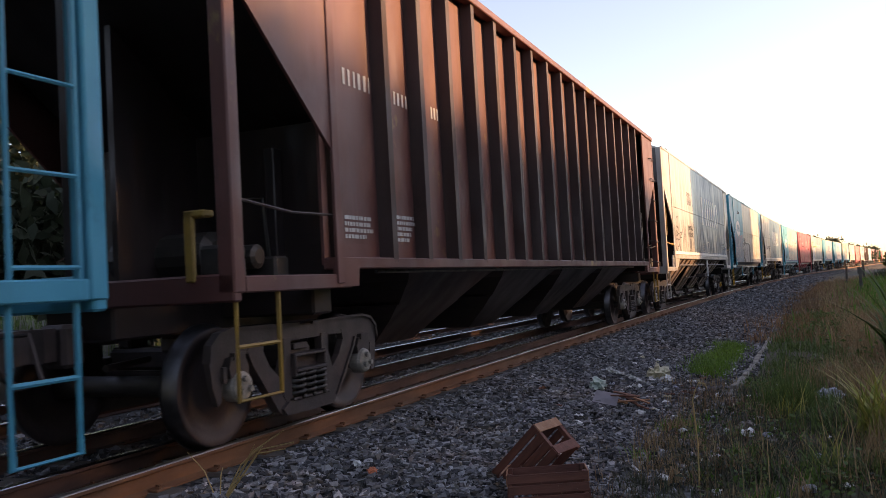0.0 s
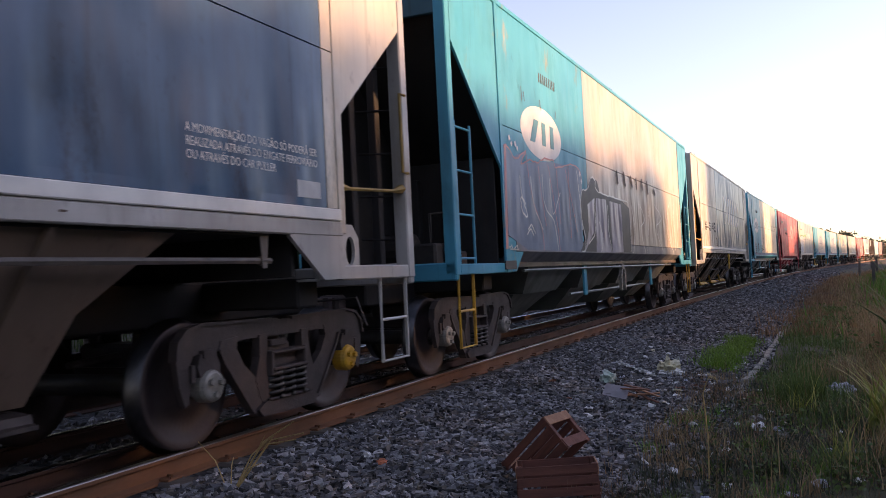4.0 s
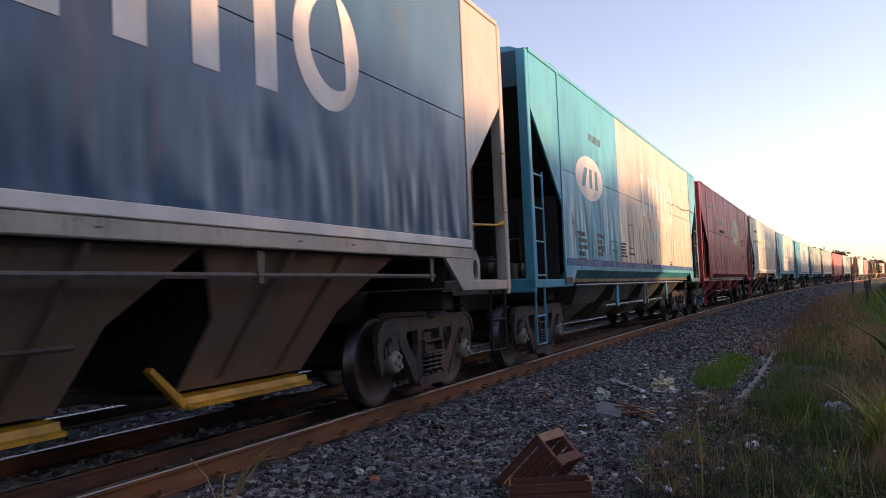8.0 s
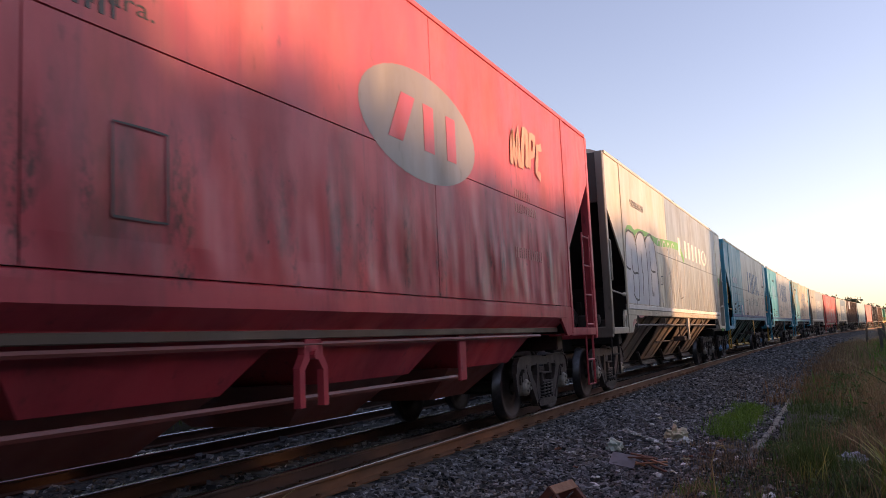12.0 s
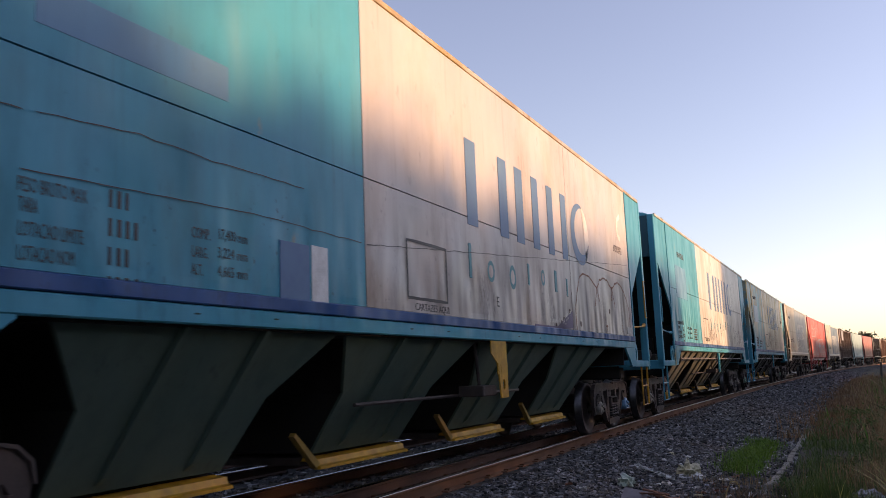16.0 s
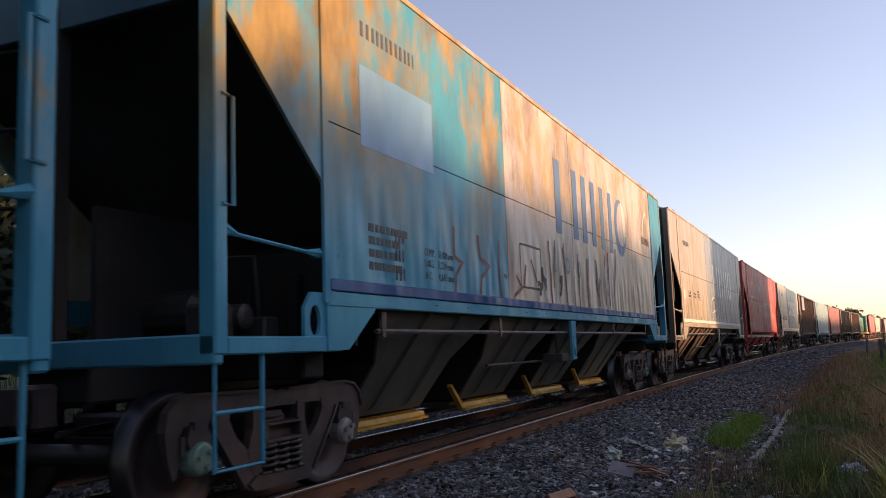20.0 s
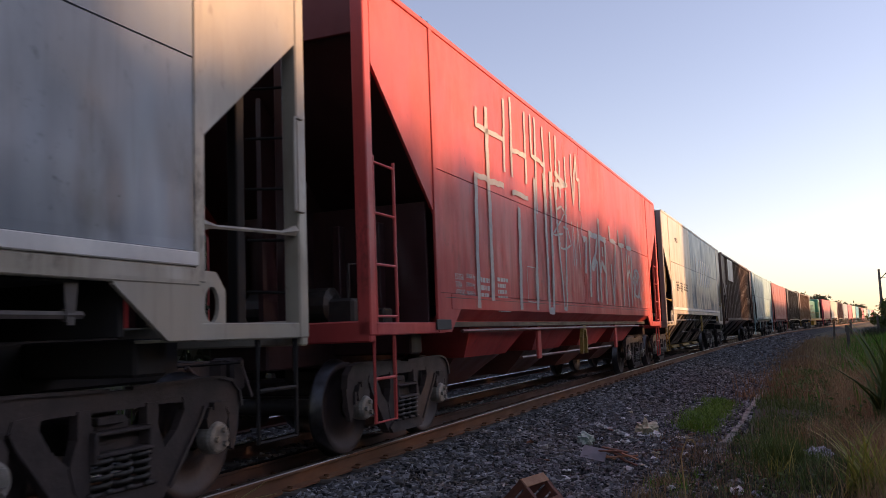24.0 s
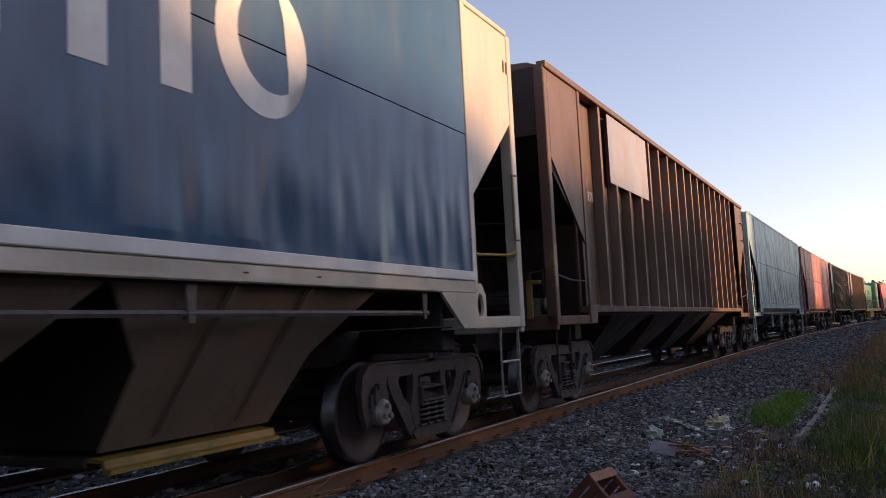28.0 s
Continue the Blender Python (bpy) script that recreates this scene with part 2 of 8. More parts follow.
M_CRATE = simple("reddish_crate_wood", (0.17, 0.05, 0.03), (0.09, 0.03, 0.02), 6, 0.7, 0, 0.5, 0.004, stretch=(3, 0.6, 3))
M_LATH = simple("broken_lath", (0.24, 0.1, 0.06), (0.14, 0.06, 0.04), 8, 0.8)
M_DULL = simple("dull_yellow_paint", (0.34, 0.2, 0.03), (0.2, 0.12, 0.03), 5, 0.6, bumpy=0.2)
M_CRATE2 = simple("pale_crate_wood", (0.42, 0.2, 0.1), (0.3, 0.13, 0.07), 6, 0.7, 0, 0.5, 0.004, stretch=(3, 0.6, 3))
M_PLASTIC = simple("white_plastic", (0.75, 0.75, 0.74), (0.55, 0.55, 0.53), 12, 0.4, 0, 0.5, 0.01)
M_TAN = simple("tan_paint", (0.56, 0.3, 0.18), (0.5, 0.2, 0.14), 5, 0.5, bumpy=0.1)
M_CARD = simple("grey_board", (0.22, 0.205, 0.225), (0.15, 0.14, 0.155), 5, 0.7, 0, 0.3)
M_GRASS_G = island("green_grass", [(0.05, 0.1, 0.02), (0.09, 0.17, 0.03), (0.14, 0.2, 0.05), (0.07, 0.12, 0.03)], 0.6, 0, 20, 0.3)
M_GRASS_L = island("lush_grass", [(0.07, 0.2, 0.015), (0.12, 0.3, 0.03), (0.1, 0.25, 0.02)], 0.6, 0, 20, 0.3)
M_GRASS_D = island("dry_grass", [(0.34, 0.22, 0.11), (0.5, 0.36, 0.18), (0.38, 0.22, 0.12), (0.22, 0.16, 0.075)], 0.7, 0, 20, 0.25)
M_GRASS_N = island("dark_weeds", [(0.025, 0.04, 0.015), (0.04, 0.06, 0.02), (0.05, 0.045, 0.025), (0.03, 0.05, 0.015)], 0.6, 0, 20, 0.2)
M_TUFT = island("fresh_grass", [(0.1, 0.22, 0.015), (0.16, 0.32, 0.03), (0.07, 0.15, 0.02)], 0.6, 0, 20, 0.3)
M_REED = island("yellow_green_reed", [(0.3, 0.34, 0.05), (0.42, 0.4, 0.08), (0.16, 0.22, 0.04), (0.48, 0.38, 0.13)], 0.5, 0, 20, 0.3)
M_GRASS_R = island("reddish_dry_grass", [(0.26, 0.125, 0.065), (0.38, 0.22, 0.115), (0.15, 0.085, 0.045), (0.32, 0.2, 0.1)], 0.7, 0, 20, 0.25)
M_LEAF = island("tree_leaf", [(0.035, 0.075, 0.012), (0.07, 0.13, 0.02), (0.12, 0.17, 0.03), (0.05, 0.09, 0.02)], 0.5, 0, 20, 0.3)
M_LEAFD = island("far_tree_leaf", [(0.035, 0.055, 0.03), (0.06, 0.08, 0.04), (0.05, 0.065, 0.035)], 0.7, 0, 20, 0.2)
M_BARK = simple("bark", (0.13, 0.1, 0.075), (0.07, 0.055, 0.045), 9, 0.9, 0, 0.8, 0.02, stretch=(1, 1, 0.3))
M_POST = simple("grey_timber", (0.14, 0.12, 0.1), (0.08, 0.07, 0.06), 9, 0.9, 0, 0.5)


def ground_material():
    m, nt, b = mat_new("ground")
    v = coords(nt)
    big = noise_tex(nt, v, 0.25, 6)
    mid = noise_tex(nt, v, 2.2, 6)
    sm = noise_tex(nt, v, 28, 4)
    soil = mix(nt, ramp(nt, mid, 0.35, 0.65), (0.05, 0.042, 0.034), (0.09, 0.07, 0.052))
    soil = mix(nt, ramp(nt, sm, 0.4, 0.7), soil, (0.028, 0.024, 0.02))
    green = mix(nt, ramp(nt, mid, 0.3, 0.7), (0.045, 0.06, 0.02), (0.1, 0.08, 0.045))
    col = mix(nt, ramp(nt, big, 0.4, 0.6), soil, green)
    nt.links.new(col, b.inputs["Base Color"])
    b.inputs["Roughness"].default_value = 0.95
    bump(nt, b, sm, 0.7, 0.04)
    return m


M_GROUND = ground_material()


def bed_material():
    m, nt, b = mat_new("ballast_bed")
    v = coords(nt)
    vo = nt.nodes.new("ShaderNodeTexVoronoi")
    vo.inputs["Scale"].default_value = 17
    nt.links.new(v, vo.inputs["Vector"])
    col = mix(nt, ramp(nt, vo.outputs["Distance"], 0.0, 0.75), (0.08, 0.083, 0.084), (0.008, 0.008, 0.009))
    tone = nt.nodes.new("ShaderNodeSeparateColor")
    nt.links.new(vo.outputs["Color"], tone.inputs["Color"])
    col = mix(nt, times(nt, tone.outputs["Red"], 0.7), col, (0.03, 0.032, 0.036))
    col = mix(nt, ramp(nt, noise_tex(nt, v, 0.6, 5), 0.5, 0.75, 0, 0.6), col, (0.09, 0.07, 0.05))
    nt.links.new(col, b.inputs["Base Color"])
    b.inputs["Roughness"].default_value = 0.9
    inv = ramp(nt, vo.outputs["Distance"], 0.0, 0.7, 1, 0)
    bump(nt, b, inv, 1.0, 0.05)
    return m


M_BED = bed_material()

# ---------------------------------------------------------------- mesh tools
class Form:
    """Collects vertices and faces of one mesh."""

    def __init__(self):
        self.v, self.f, self.mi = [], [], []

    def add(self, verts, faces, mi=0):
        o = len(self.v)
        self.v += [tuple(p) for p in verts]
        self.f += [tuple(o + i for i in q) for q in faces]
        self.mi += [mi] * len(faces)
        return self

    def box(self, x0, x1, y0, y1, z0, z1, c=0.008, mi=0):
        """A box with chamfered edges."""
        x0, x1 = min(x0, x1), max(x0, x1)
        y0, y1 = min(y0, y1), max(y0, y1)
        z0, z1 = min(z0, z1), max(z0, z1)
        c = min(c, (x1 - x0) * 0.4, (y1 - y0) * 0.4, (z1 - z0) * 0.4)
        V, ix = [], {}
        lo, hi = (x0, y0, z0), (x1, y1, z1)
        for sx in (0, 1):
            for sy in (0, 1):
                for sz in (0, 1):
                    s = (sx, sy, sz)
                    for a in range(3):
                        p = [(hi[i] if s[i] else lo[i]) if i == a else ((hi[i] - c) if s[i] else (lo[i] + c)) for i in range(3)]
                        ix[(s, a)] = len(V)
                        V.append(p)
        F = []
        for a in range(3):
            b, d = (a + 1) % 3, (a + 2) % 3
            for s in (0, 1):
                q = []
                for sb, sd in ((0, 0), (1, 0), (1, 1), (0, 1)):
                    t = [0, 0, 0]
                    t[a], t[b], t[d] = s, sb, sd
                    q.append(ix[(tuple(t), a)])
                F.append(q if s else q[::-1])
            for sb in (0, 1):
                for sd in (0, 1):
                    t0, t1 = [0, 0, 0], [0, 0, 0]
                    t0[b], t0[d], t1[b], t1[d] = sb, sd, sb, sd
                    t1[a] = 1
                    q = [ix[(tuple(t0), b)], ix[(tuple(t1), b)], ix[(tuple(t1), d)], ix[(tuple(t0), d)]]
                    F.append(q if sb == sd else q[::-1])
        for s, tri in [((sx, sy, sz), None) for sx in (0, 1) for sy in (0, 1) for sz in (0, 1)]:
            q = [ix[(s, 0)], ix[(s, 1)], ix[(s, 2)]]
            F.append(q if sum(s) % 2 else q[::-1])
        return self.add(V, F, mi)

    def prism(self, poly, x0, x1, axis="x", mi=0):
        """A polygon swept from x0 to x1 along an axis; poly holds the two other coordinates."""
        n = len(poly)
        put = {"x": lambda a, p: (a, p[0], p[1]), "y": lambda a, p: (p[0], a, p[1]), "z": lambda a, p: (p[0], p[1], a)}[axis]
        V = [put(x0, p) for p in poly] + [put(x1, p) for p in poly]
        area = sum(poly[i][0] * poly[(i + 1) % n][1] - poly[(i + 1) % n][0] * poly[i][1] for i in range(n))
        flip = (area > 0) != (x1 > x0)
        if axis == "y":
            flip = not flip
        F = [tuple(range(n))[::-1], tuple(range(n, 2 * n))] + [(i, (i + 1) % n, n + (i + 1) % n, n + i) for i in range(n)]
        return self.add(V, [q[::-1] for q in F] if flip else F, mi)

    def tube(self, pts, r, sides=6, mi=0, closed=False):
        pts = [Vector(p) for p in pts]
        V, F, n = [], [], len(pts)
        for i, p in enumerate(pts):
            d = (pts[(i + 1) % n] - pts[i - 1]) if closed else (pts[min(i + 1, n - 1)] - pts[max(i - 1, 0)])
            d.normalize()
            a = d.cross(Vector((0, 0, 1)) if abs(d.z) < 0.9 else Vector((1, 0, 0))).normalized()
            b = d.cross(a)
            rr = r[i] if isinstance(r, (list, tuple)) else r
            for k in range(sides):
                w = 2 * math.pi * k / sides
                V.append(p + (a * math.cos(w) + b * math.sin(w)) * rr)
        for i in range(n if closed else n - 1):
            for k in range(sides):
                j, k2 = (i + 1) % n, (k + 1) % sides
                F.append((i * sides + k, i * sides + k2, j * sides + k2, j * sides + k))
        if not closed:
            F += [tuple(range(sides))[::-1], tuple(range((n - 1) * sides, n * sides))]
        return self.add(V, F, mi)

    def lathe(self, prof, sides=24, centre=(0, 0, 0), mi=None):
        """A profile of (x, radius) turned about the x axis."""
        V, F = [], []
        for x, r in prof:
            for k in range(sides):
                w = 2 * math.pi * k / sides
                V.append((centre[0] + x, centre[1] + r * math.cos(w), centre[2] + r * math.sin(w)))
        o = len(self.v)
        self.v += V
        for i in range(len(prof) - 1):
            for k in range(sides):
                k2 = (k + 1) % sides
                self.f.append(tuple(o + j for j in (i * sides + k, i * sides + k2, (i + 1) * sides + k2, (i + 1) * sides + k)))
                self.mi.append(mi[i] if mi else 0)
        for q in (tuple(o + k for k in range(sides)), tuple(o + (len(prof) - 1) * sides + k for k in range(sides))[::-1]):
            self.f.append(q)
            self.mi.append(0)
        return self

    def holed(self, outline, cy, cz, ry, rz, x0, x1, n=20):
        """A plate in the y-z plane with an oval hole through it; outline is convex round the hole."""
        def out(w):
            d = (math.cos(w), math.sin(w))
            best = 1e9
            m = len(outline)
            for i in range(m):
                (ay, az), (by, bz) = outline[i], outline[(i + 1) % m]
                ey, ez = by - ay, bz - az
                den = d[0] * ez - d[1] * ey
                if abs(den) < 1e-9:
                    continue
                t = ((ay - cy) * ez - (az - cz) * ey) / den
                u = ((ay - cy) * d[1] - (az - cz) * d[0]) / den
                if t > 0 and -1e-6 <= u <= 1 + 1e-6:
                    best = min(best, t)
            return cy + d[0] * best, cz + d[1] * best
        ws = sorted([2 * math.pi * k / n for k in range(n)] + [math.atan2(z - cz, y - cy) % (2 * math.pi) for y, z in outline])
        I = [(cy + ry * math.cos(w), cz + rz * math.sin(w)) for w in ws]
        O = [out(w) for w in ws]
        k = len(ws)
        V = [(x, *p) for x in (x0, x1) for p in I] + [(x, *p) for x in (x0, x1) for p in O]
        F = []
        for i in range(k):
            j = (i + 1) % k
            F += [(i, 2 * k + i, 2 * k + j, j)[::-1], (k + i, 3 * k + i, 3 * k + j, k + j), (i, j, k + j, k + i)[::-1], (2 * k + i, 2 * k + j, 3 * k + j, 3 * k + i)]
        return self.add(V, F)

    def mesh(self, name, mats, smooth=False):
        me = bpy.data.meshes.new(name)
        me.from_pydata(self.v, [], self.f)
        for m in mats:
            me.materials.append(m)
        if any(self.mi):
            me.polygons.foreach_set("material_index", self.mi)
        if smooth:
            me.polygons.foreach_set("use_smooth", [True] * len(me.polygons))
        me.validate()
        me.update()
        return me


def part(name, form, material, parent=None, label="", smooth=False, at=None):
    me = form if isinstance(form, bpy.types.Mesh) else form.mesh(name, material if isinstance(material, list) else [material], smooth)
    ob = new(name, me)
    if parent:
        ob.parent = parent
    if at:
        ob.location = at
    if label:
        tagged(ob, label)
    return ob


def thing(name, label, category, group="", kind="", at=None, data=None):
    ob = new(name, data)
    if data is None:
        ob.empty_display_size = 0.3
    if at is not None:
        ob.matrix_basis = at
    return tagged(ob, label, category, group, kind)


def letters(text, size, material, parent, y, z, x, name="lettering", width=None):
    """Built-in lettering on the side that faces +x, from y on."""
    cu = bpy.data.curves.new("lettering", "FONT")
    cu.body, cu.size, cu.extrude, cu.resolution_u = text, size, 0.001, 2
    tmp = bpy.data.objects.new("lettering", cu)
    scene.collection.objects.link(tmp)
    me = bpy.data.meshes.new_from_object(tmp.evaluated_get(bpy.context.evaluated_depsgraph_get()))
    bpy.data.objects.remove(tmp)
    k = width / max(v.co.x for v in me.vertices) if width else 1.0
    me.transform(Matrix(((0, 0, 1, x), (k, 0, 0, y), (0, 1, 0, z), (0, 0, 0, 1))))
    me.materials.clear()
    me.materials.append(material)
    return part(name, me, material, parent)

# ---------------------------------------------------------------- ground and track
def steps(x, table):
    for (a, za), (b, zb) in zip(table[:-1], table[1:]):
        if x <= b:
            t = max(0.0, (x - a) / (b - a))
            return za + (zb - za) * t
    return table[-1][1]


PROFILE = [(-4000, 3.0), (-60, 2.0), (-30, 1.2), (-20, 0.5), (-14, -0.2), (-12.0, -0.5), (-11.2, -0.32), (-8.0, -0.32), (-7.4, -0.4), (-6.9, -0.17),
           (-3.4, -0.17), (-1.75, -0.5), (-1.1, -0.56), (-0.4, -0.52), (1.5, -0.5), (4, -0.3), (9, 0.1), (30, 0.4), (4000, 3.0)]


def lateral_of(x, y):
    return x - float(sweep(y))


def ground_z(x, y):
    u = lateral_of(x, y)
    z = steps(u, PROFILE)
    rough = 0.0 if -6.9 < u < -3.4 else 1.0
    n = noise.noise((x * 0.8, y * 0.8, 0)) * 0.05 + noise.noise((x * 0.15, y * 0.15, 3)) * (0.12 if abs(u + 5) > 4 else 0.0)
    return z + n * rough


def ground():
    us = [-4000, -1500, -600, -250, -120, -60, -40, -30, -24, -20, -17, -14, -13, -12, -11.6, -11.2, -9.6, -8, -7.7, -7.4, -7.15, -6.9, -5.0, -3.4]
    us += [-3.4 + 0.15 * i for i in range(1, 30)] + [1.3, 1.7, 2.2, 2.8, 3.5, 4.3, 5.5, 7, 9, 12, 16, 22, 30, 50, 90, 180, 400, 1000, 4000]
    ys = [-4000, -1000, -300, -120, -60, -40, -25, -15, -8, -4, -1] + [0.3 * i for i in range(100)] + [30 + 1.2 * i for i in range(40)]
    ys += [80 + 6 * i for i in range(20)] + [210, 240, 280, 330, 400, 500, 650, 900, 1400, 2200, 4000]
    V = []
    for y in ys:
        for u in us:
            x = u + float(sweep(y))
            V.append((x, y, ground_z(x, y)))
    n = len(us)
    F = [(j * n + i, j * n + i + 1, (j + 1) * n + i + 1, (j + 1) * n + i) for j in range(len(ys) - 1) for i in range(n - 1)]
    MI = []
    for j in range(len(ys) - 1):
        for i in range(n - 1):
            u = (us[i] + us[i + 1]) / 2
            MI.append(1 if -11.6 < u < -1.75 and -200 < ys[j] < 700 else 0)
    me = bpy.data.meshes.new("ground")
    me.from_pydata(V, [], F)
    me.materials.append(M_GROUND)
    me.materials.append(M_BED)
    me.polygons.foreach_set("material_index", MI)
    me.polygons.foreach_set("use_smooth", [True] * len(F))
    tagged(new("ground", me), "dark stony ground beside a ballasted railway", "ground", kind="structure")


ground()


def along(profile, lateral, z, s0, s1, name, mats, mi=None, label="", parent=None):
    """A profile (offset, height) drawn along the track."""
    ss = []
    s = s0
    while s < s1:
        ss.append(s)
        s += 1.0 if 0 <= s < 40 else 6.0
    ss.append(s1)
    f = Form()
    n = len(profile)
    V, F, MI = [], [], []
    for s in ss:
        for a, b in profile:
            x, y, _ = arc(s, lateral + a)
            V.append((x, y, z + b))
    for j in range(len(ss) - 1):
        for i in range(n):
            k = (i + 1) % n
            F.append((j * n + i, j * n + k, (j + 1) * n + k, (j + 1) * n + i))
            MI.append(mi[i] if mi else 0)
    f.v, f.f, f.mi = V, F, MI
    return part(name, f, mats, parent, label)


RAIL = [(-0.07, -0.17), (0.07, -0.17), (0.07, -0.155), (0.012, -0.135), (0.012, -0.045), (0.035, -0.035), (0.0355, -0.012), (0.031, -0.006), (0.018, 0.0),
        (-0.018, 0.0), (-0.031, -0.006), (-0.0355, -0.012), (-0.035, -0.035), (-0.012, -0.045), (-0.012, -0.135), (-0.07, -0.155)]
RAILMI = [1 if i in (6, 7, 8, 9) else 0 for i in range(16)]
track = thing("railway_track", "dual-gauge railway track with rusty rails and shiny heads", "railway track", kind="structure")
for lat in (0.832, 0.237, -0.832):
    along(RAIL, lat, 0.0, -160, 640, "rail", [M_RAIL, M_RAILDULL] if lat > 0.5 else [M_RAILIN, M_RAILTOP], RAILMI, parent=track)
track2 = thing("railway_track", "second railway track behind the passing train", "railway track", kind="structure")
for lat in (-3.25, -4.85):
    along(RAIL, lat, -0.13, -160, 640, "rail", [M_RAILIN, M_RAILTOP], RAILMI, parent=track2)
_f = Form()
_f.box(-1.4, 1.4, -0.12, 0.12, -0.3, -0.152, 0.02)
ME_SLEEPER = _f.mesh("sleeper", [M_SLEEPER])
for i in range(110):
    s = -6 + 0.62 * i
    x, y, th = arc(s)
    o = part("sleeper", ME_SLEEPER, None, track)
    o.matrix_basis = pose(x, y, 0, 0, 0, -math.degrees(th))

_f = Form()
_f.box(-0.045, 0.045, -0.07, 0.07, -0.155, -0.135, 0.006)
_f.tube([(0.03, -0.03, -0.14), (0.04, -0.03, -0.115), (-0.02, 0.0, -0.12), (-0.035, 0.02, -0.13)], 0.009, 5)
ME_CLIP = _f.mesh("rail_clip", [M_RAIL])
for i in range(48):
    for lat in (0.91, 0.745, 0.315):
        x, y, th = arc(0.82 + 0.62 * i, lat)
        o = part("rail_clip", ME_CLIP, None, track)
        o.matrix_basis = pose(x, y, 0, 0, 0, -math.degrees(th) + (180 if lat == 0.745 else 0))


def stones(name, label, n, area, size, seed):
    """Loose broken stone: angular lumps strewn over a stretch (lateral, along) of the bed."""
    rng = np.random.default_rng(seed)
    u = rng.uniform(area[0], area[1], n)
    y = area[2] + (area[3] - area[2]) * rng.random(n) ** 1.25
    base = np.array([(x, y, z) for x in (-0.62, 0.62) for y in (-0.62, 0.62) for z in (-0.62, 0.62)], float)
    tri = np.array([(0, 1, 3), (0, 3, 2), (4, 6, 7), (4, 7, 5), (0, 4, 5), (0, 5, 1), (2, 3, 7), (2, 7, 6), (0, 2, 6), (0, 6, 4), (1, 5, 7), (1, 7, 3)])
    V = base[None] * rng.uniform(0.5, 1.35, (n, 8, 1)) + rng.uniform(-0.28, 0.28, (n, 8, 3))
    V *= (size * rng.uniform(0.6, 1.3, n))[:, None, None] * np.stack([rng.uniform(0.9, 1.7, n), rng.uniform(0.6, 1.1, n), rng.uniform(0.5, 0.9, n)], 1)[:, None, :]
    a, b = rng.uniform(0, 6.283, n), rng.normal(0, 0.7, n)
    ca, sa, cb, sb = np.cos(a)[:, None], np.sin(a)[:, None], np.cos(b)[:, None], np.sin(b)[:, None]
    X, Y, Z = V[..., 0], V[..., 1], V[..., 2]
    Y, Z = Y * cb - Z * sb, Y * sb + Z * cb
    X, Y = X * ca - Y * sa, X * sa + Y * ca
    x = u + sweep(y)
    z = np.array([ground_z(p, q) for p, q in zip(x, y)]) + rng.uniform(-0.01, 0.02, n)
    P = np.stack([X + x[:, None], Y + y[:, None], Z + z[:, None]], 2).reshape(-1, 3)
    F = (tri[None] + (np.arange(n) * 8)[:, None, None]).reshape(-1, 3)
    me = bpy.data.meshes.new(name)
    me.vertices.add(len(P))
    me.vertices.foreach_set("co", P.ravel())
    me.loops.add(F.size)
    me.loops.foreach_set("vertex_index", F.ravel().astype(np.int32))
    me.polygons.add(len(F))
    me.polygons.foreach_set("loop_start", np.arange(0, F.size, 3, dtype=np.int32))
    me.update()
    me.validate()
    me.polygons.foreach_set("use_smooth", np.zeros(len(me.polygons), dtype=bool))
    me.materials.append(M_BALLAST)
    return tagged(new(name, me), label, "ballast", kind="stuff")


stones("ballast", "loose grey broken-stone ballast on the track shoulder", 42000, (-3.95, -1.5, 2.5, 17), 0.03, 1)
stones("ballast", "grey broken-stone ballast further along the track", 23000, (-3.95, -0.85, 14, 45), 0.039, 2)
stones("ballast", "dark ballast between the rails under the train", 7000, (-6.9, -4.3, 2.5, 26), 0.035, 3)
stones("ballast", "dark ballast of the second track", 3500, (-11.2, -6.9, 4, 30), 0.05, 4)
stones("ballast", "scattered stones among the litter beside the ballast", 2600, (-1.55, -0.85, 6, 16), 0.03, 5)
stones("ballast", "grey ballast towards the curve", 9000, (-3.95, -0.9, 44, 105), 0.08, 6)

# ---------------------------------------------------------------- wagons
SX = 1.545        # half width of a wagon body
RW = 0.457        # wheel radius


def wheel_mesh():
    f = Form()
    f.lathe([(-0.03, 0.1), (-0.03, 0.17), (-0.005, 0.2), (0.02, 0.34), (-0.045, 0.385), (-0.05, 0.44), (-0.045, 0.487), (-0.02, 0.487),
             (0.0, 0.462), (0.085, 0.453), (0.09, 0.44), (0.088, 0.39), (0.045, 0.36), (0.045, 0.22), (0.09, 0.17), (0.09, 0.1)], 40,
            mi=[0, 0, 0, 0, 0, 0, 1, 1, 1, 0, 0, 0, 0, 0, 0])
    return f.mesh("wheel", [M_WHEEL, M_TREAD], True)


def cap_mesh(m):
    f = Form()
    f.lathe([(-0.03, 0.0), (-0.03, 0.118), (0.06, 0.12), (0.09, 0.108), (0.1, 0.09), (0.1, 0.0)], 24)
    for k in range(3):
        w = 2.094 * k
        f.lathe([(0.095, 0.0), (0.095, 0.024), (0.13, 0.024), (0.13, 0.0)], 6, (0, 0.058 * math.cos(w), 0.058 * math.sin(w)))
    return f.mesh("bearing_cap", [m])


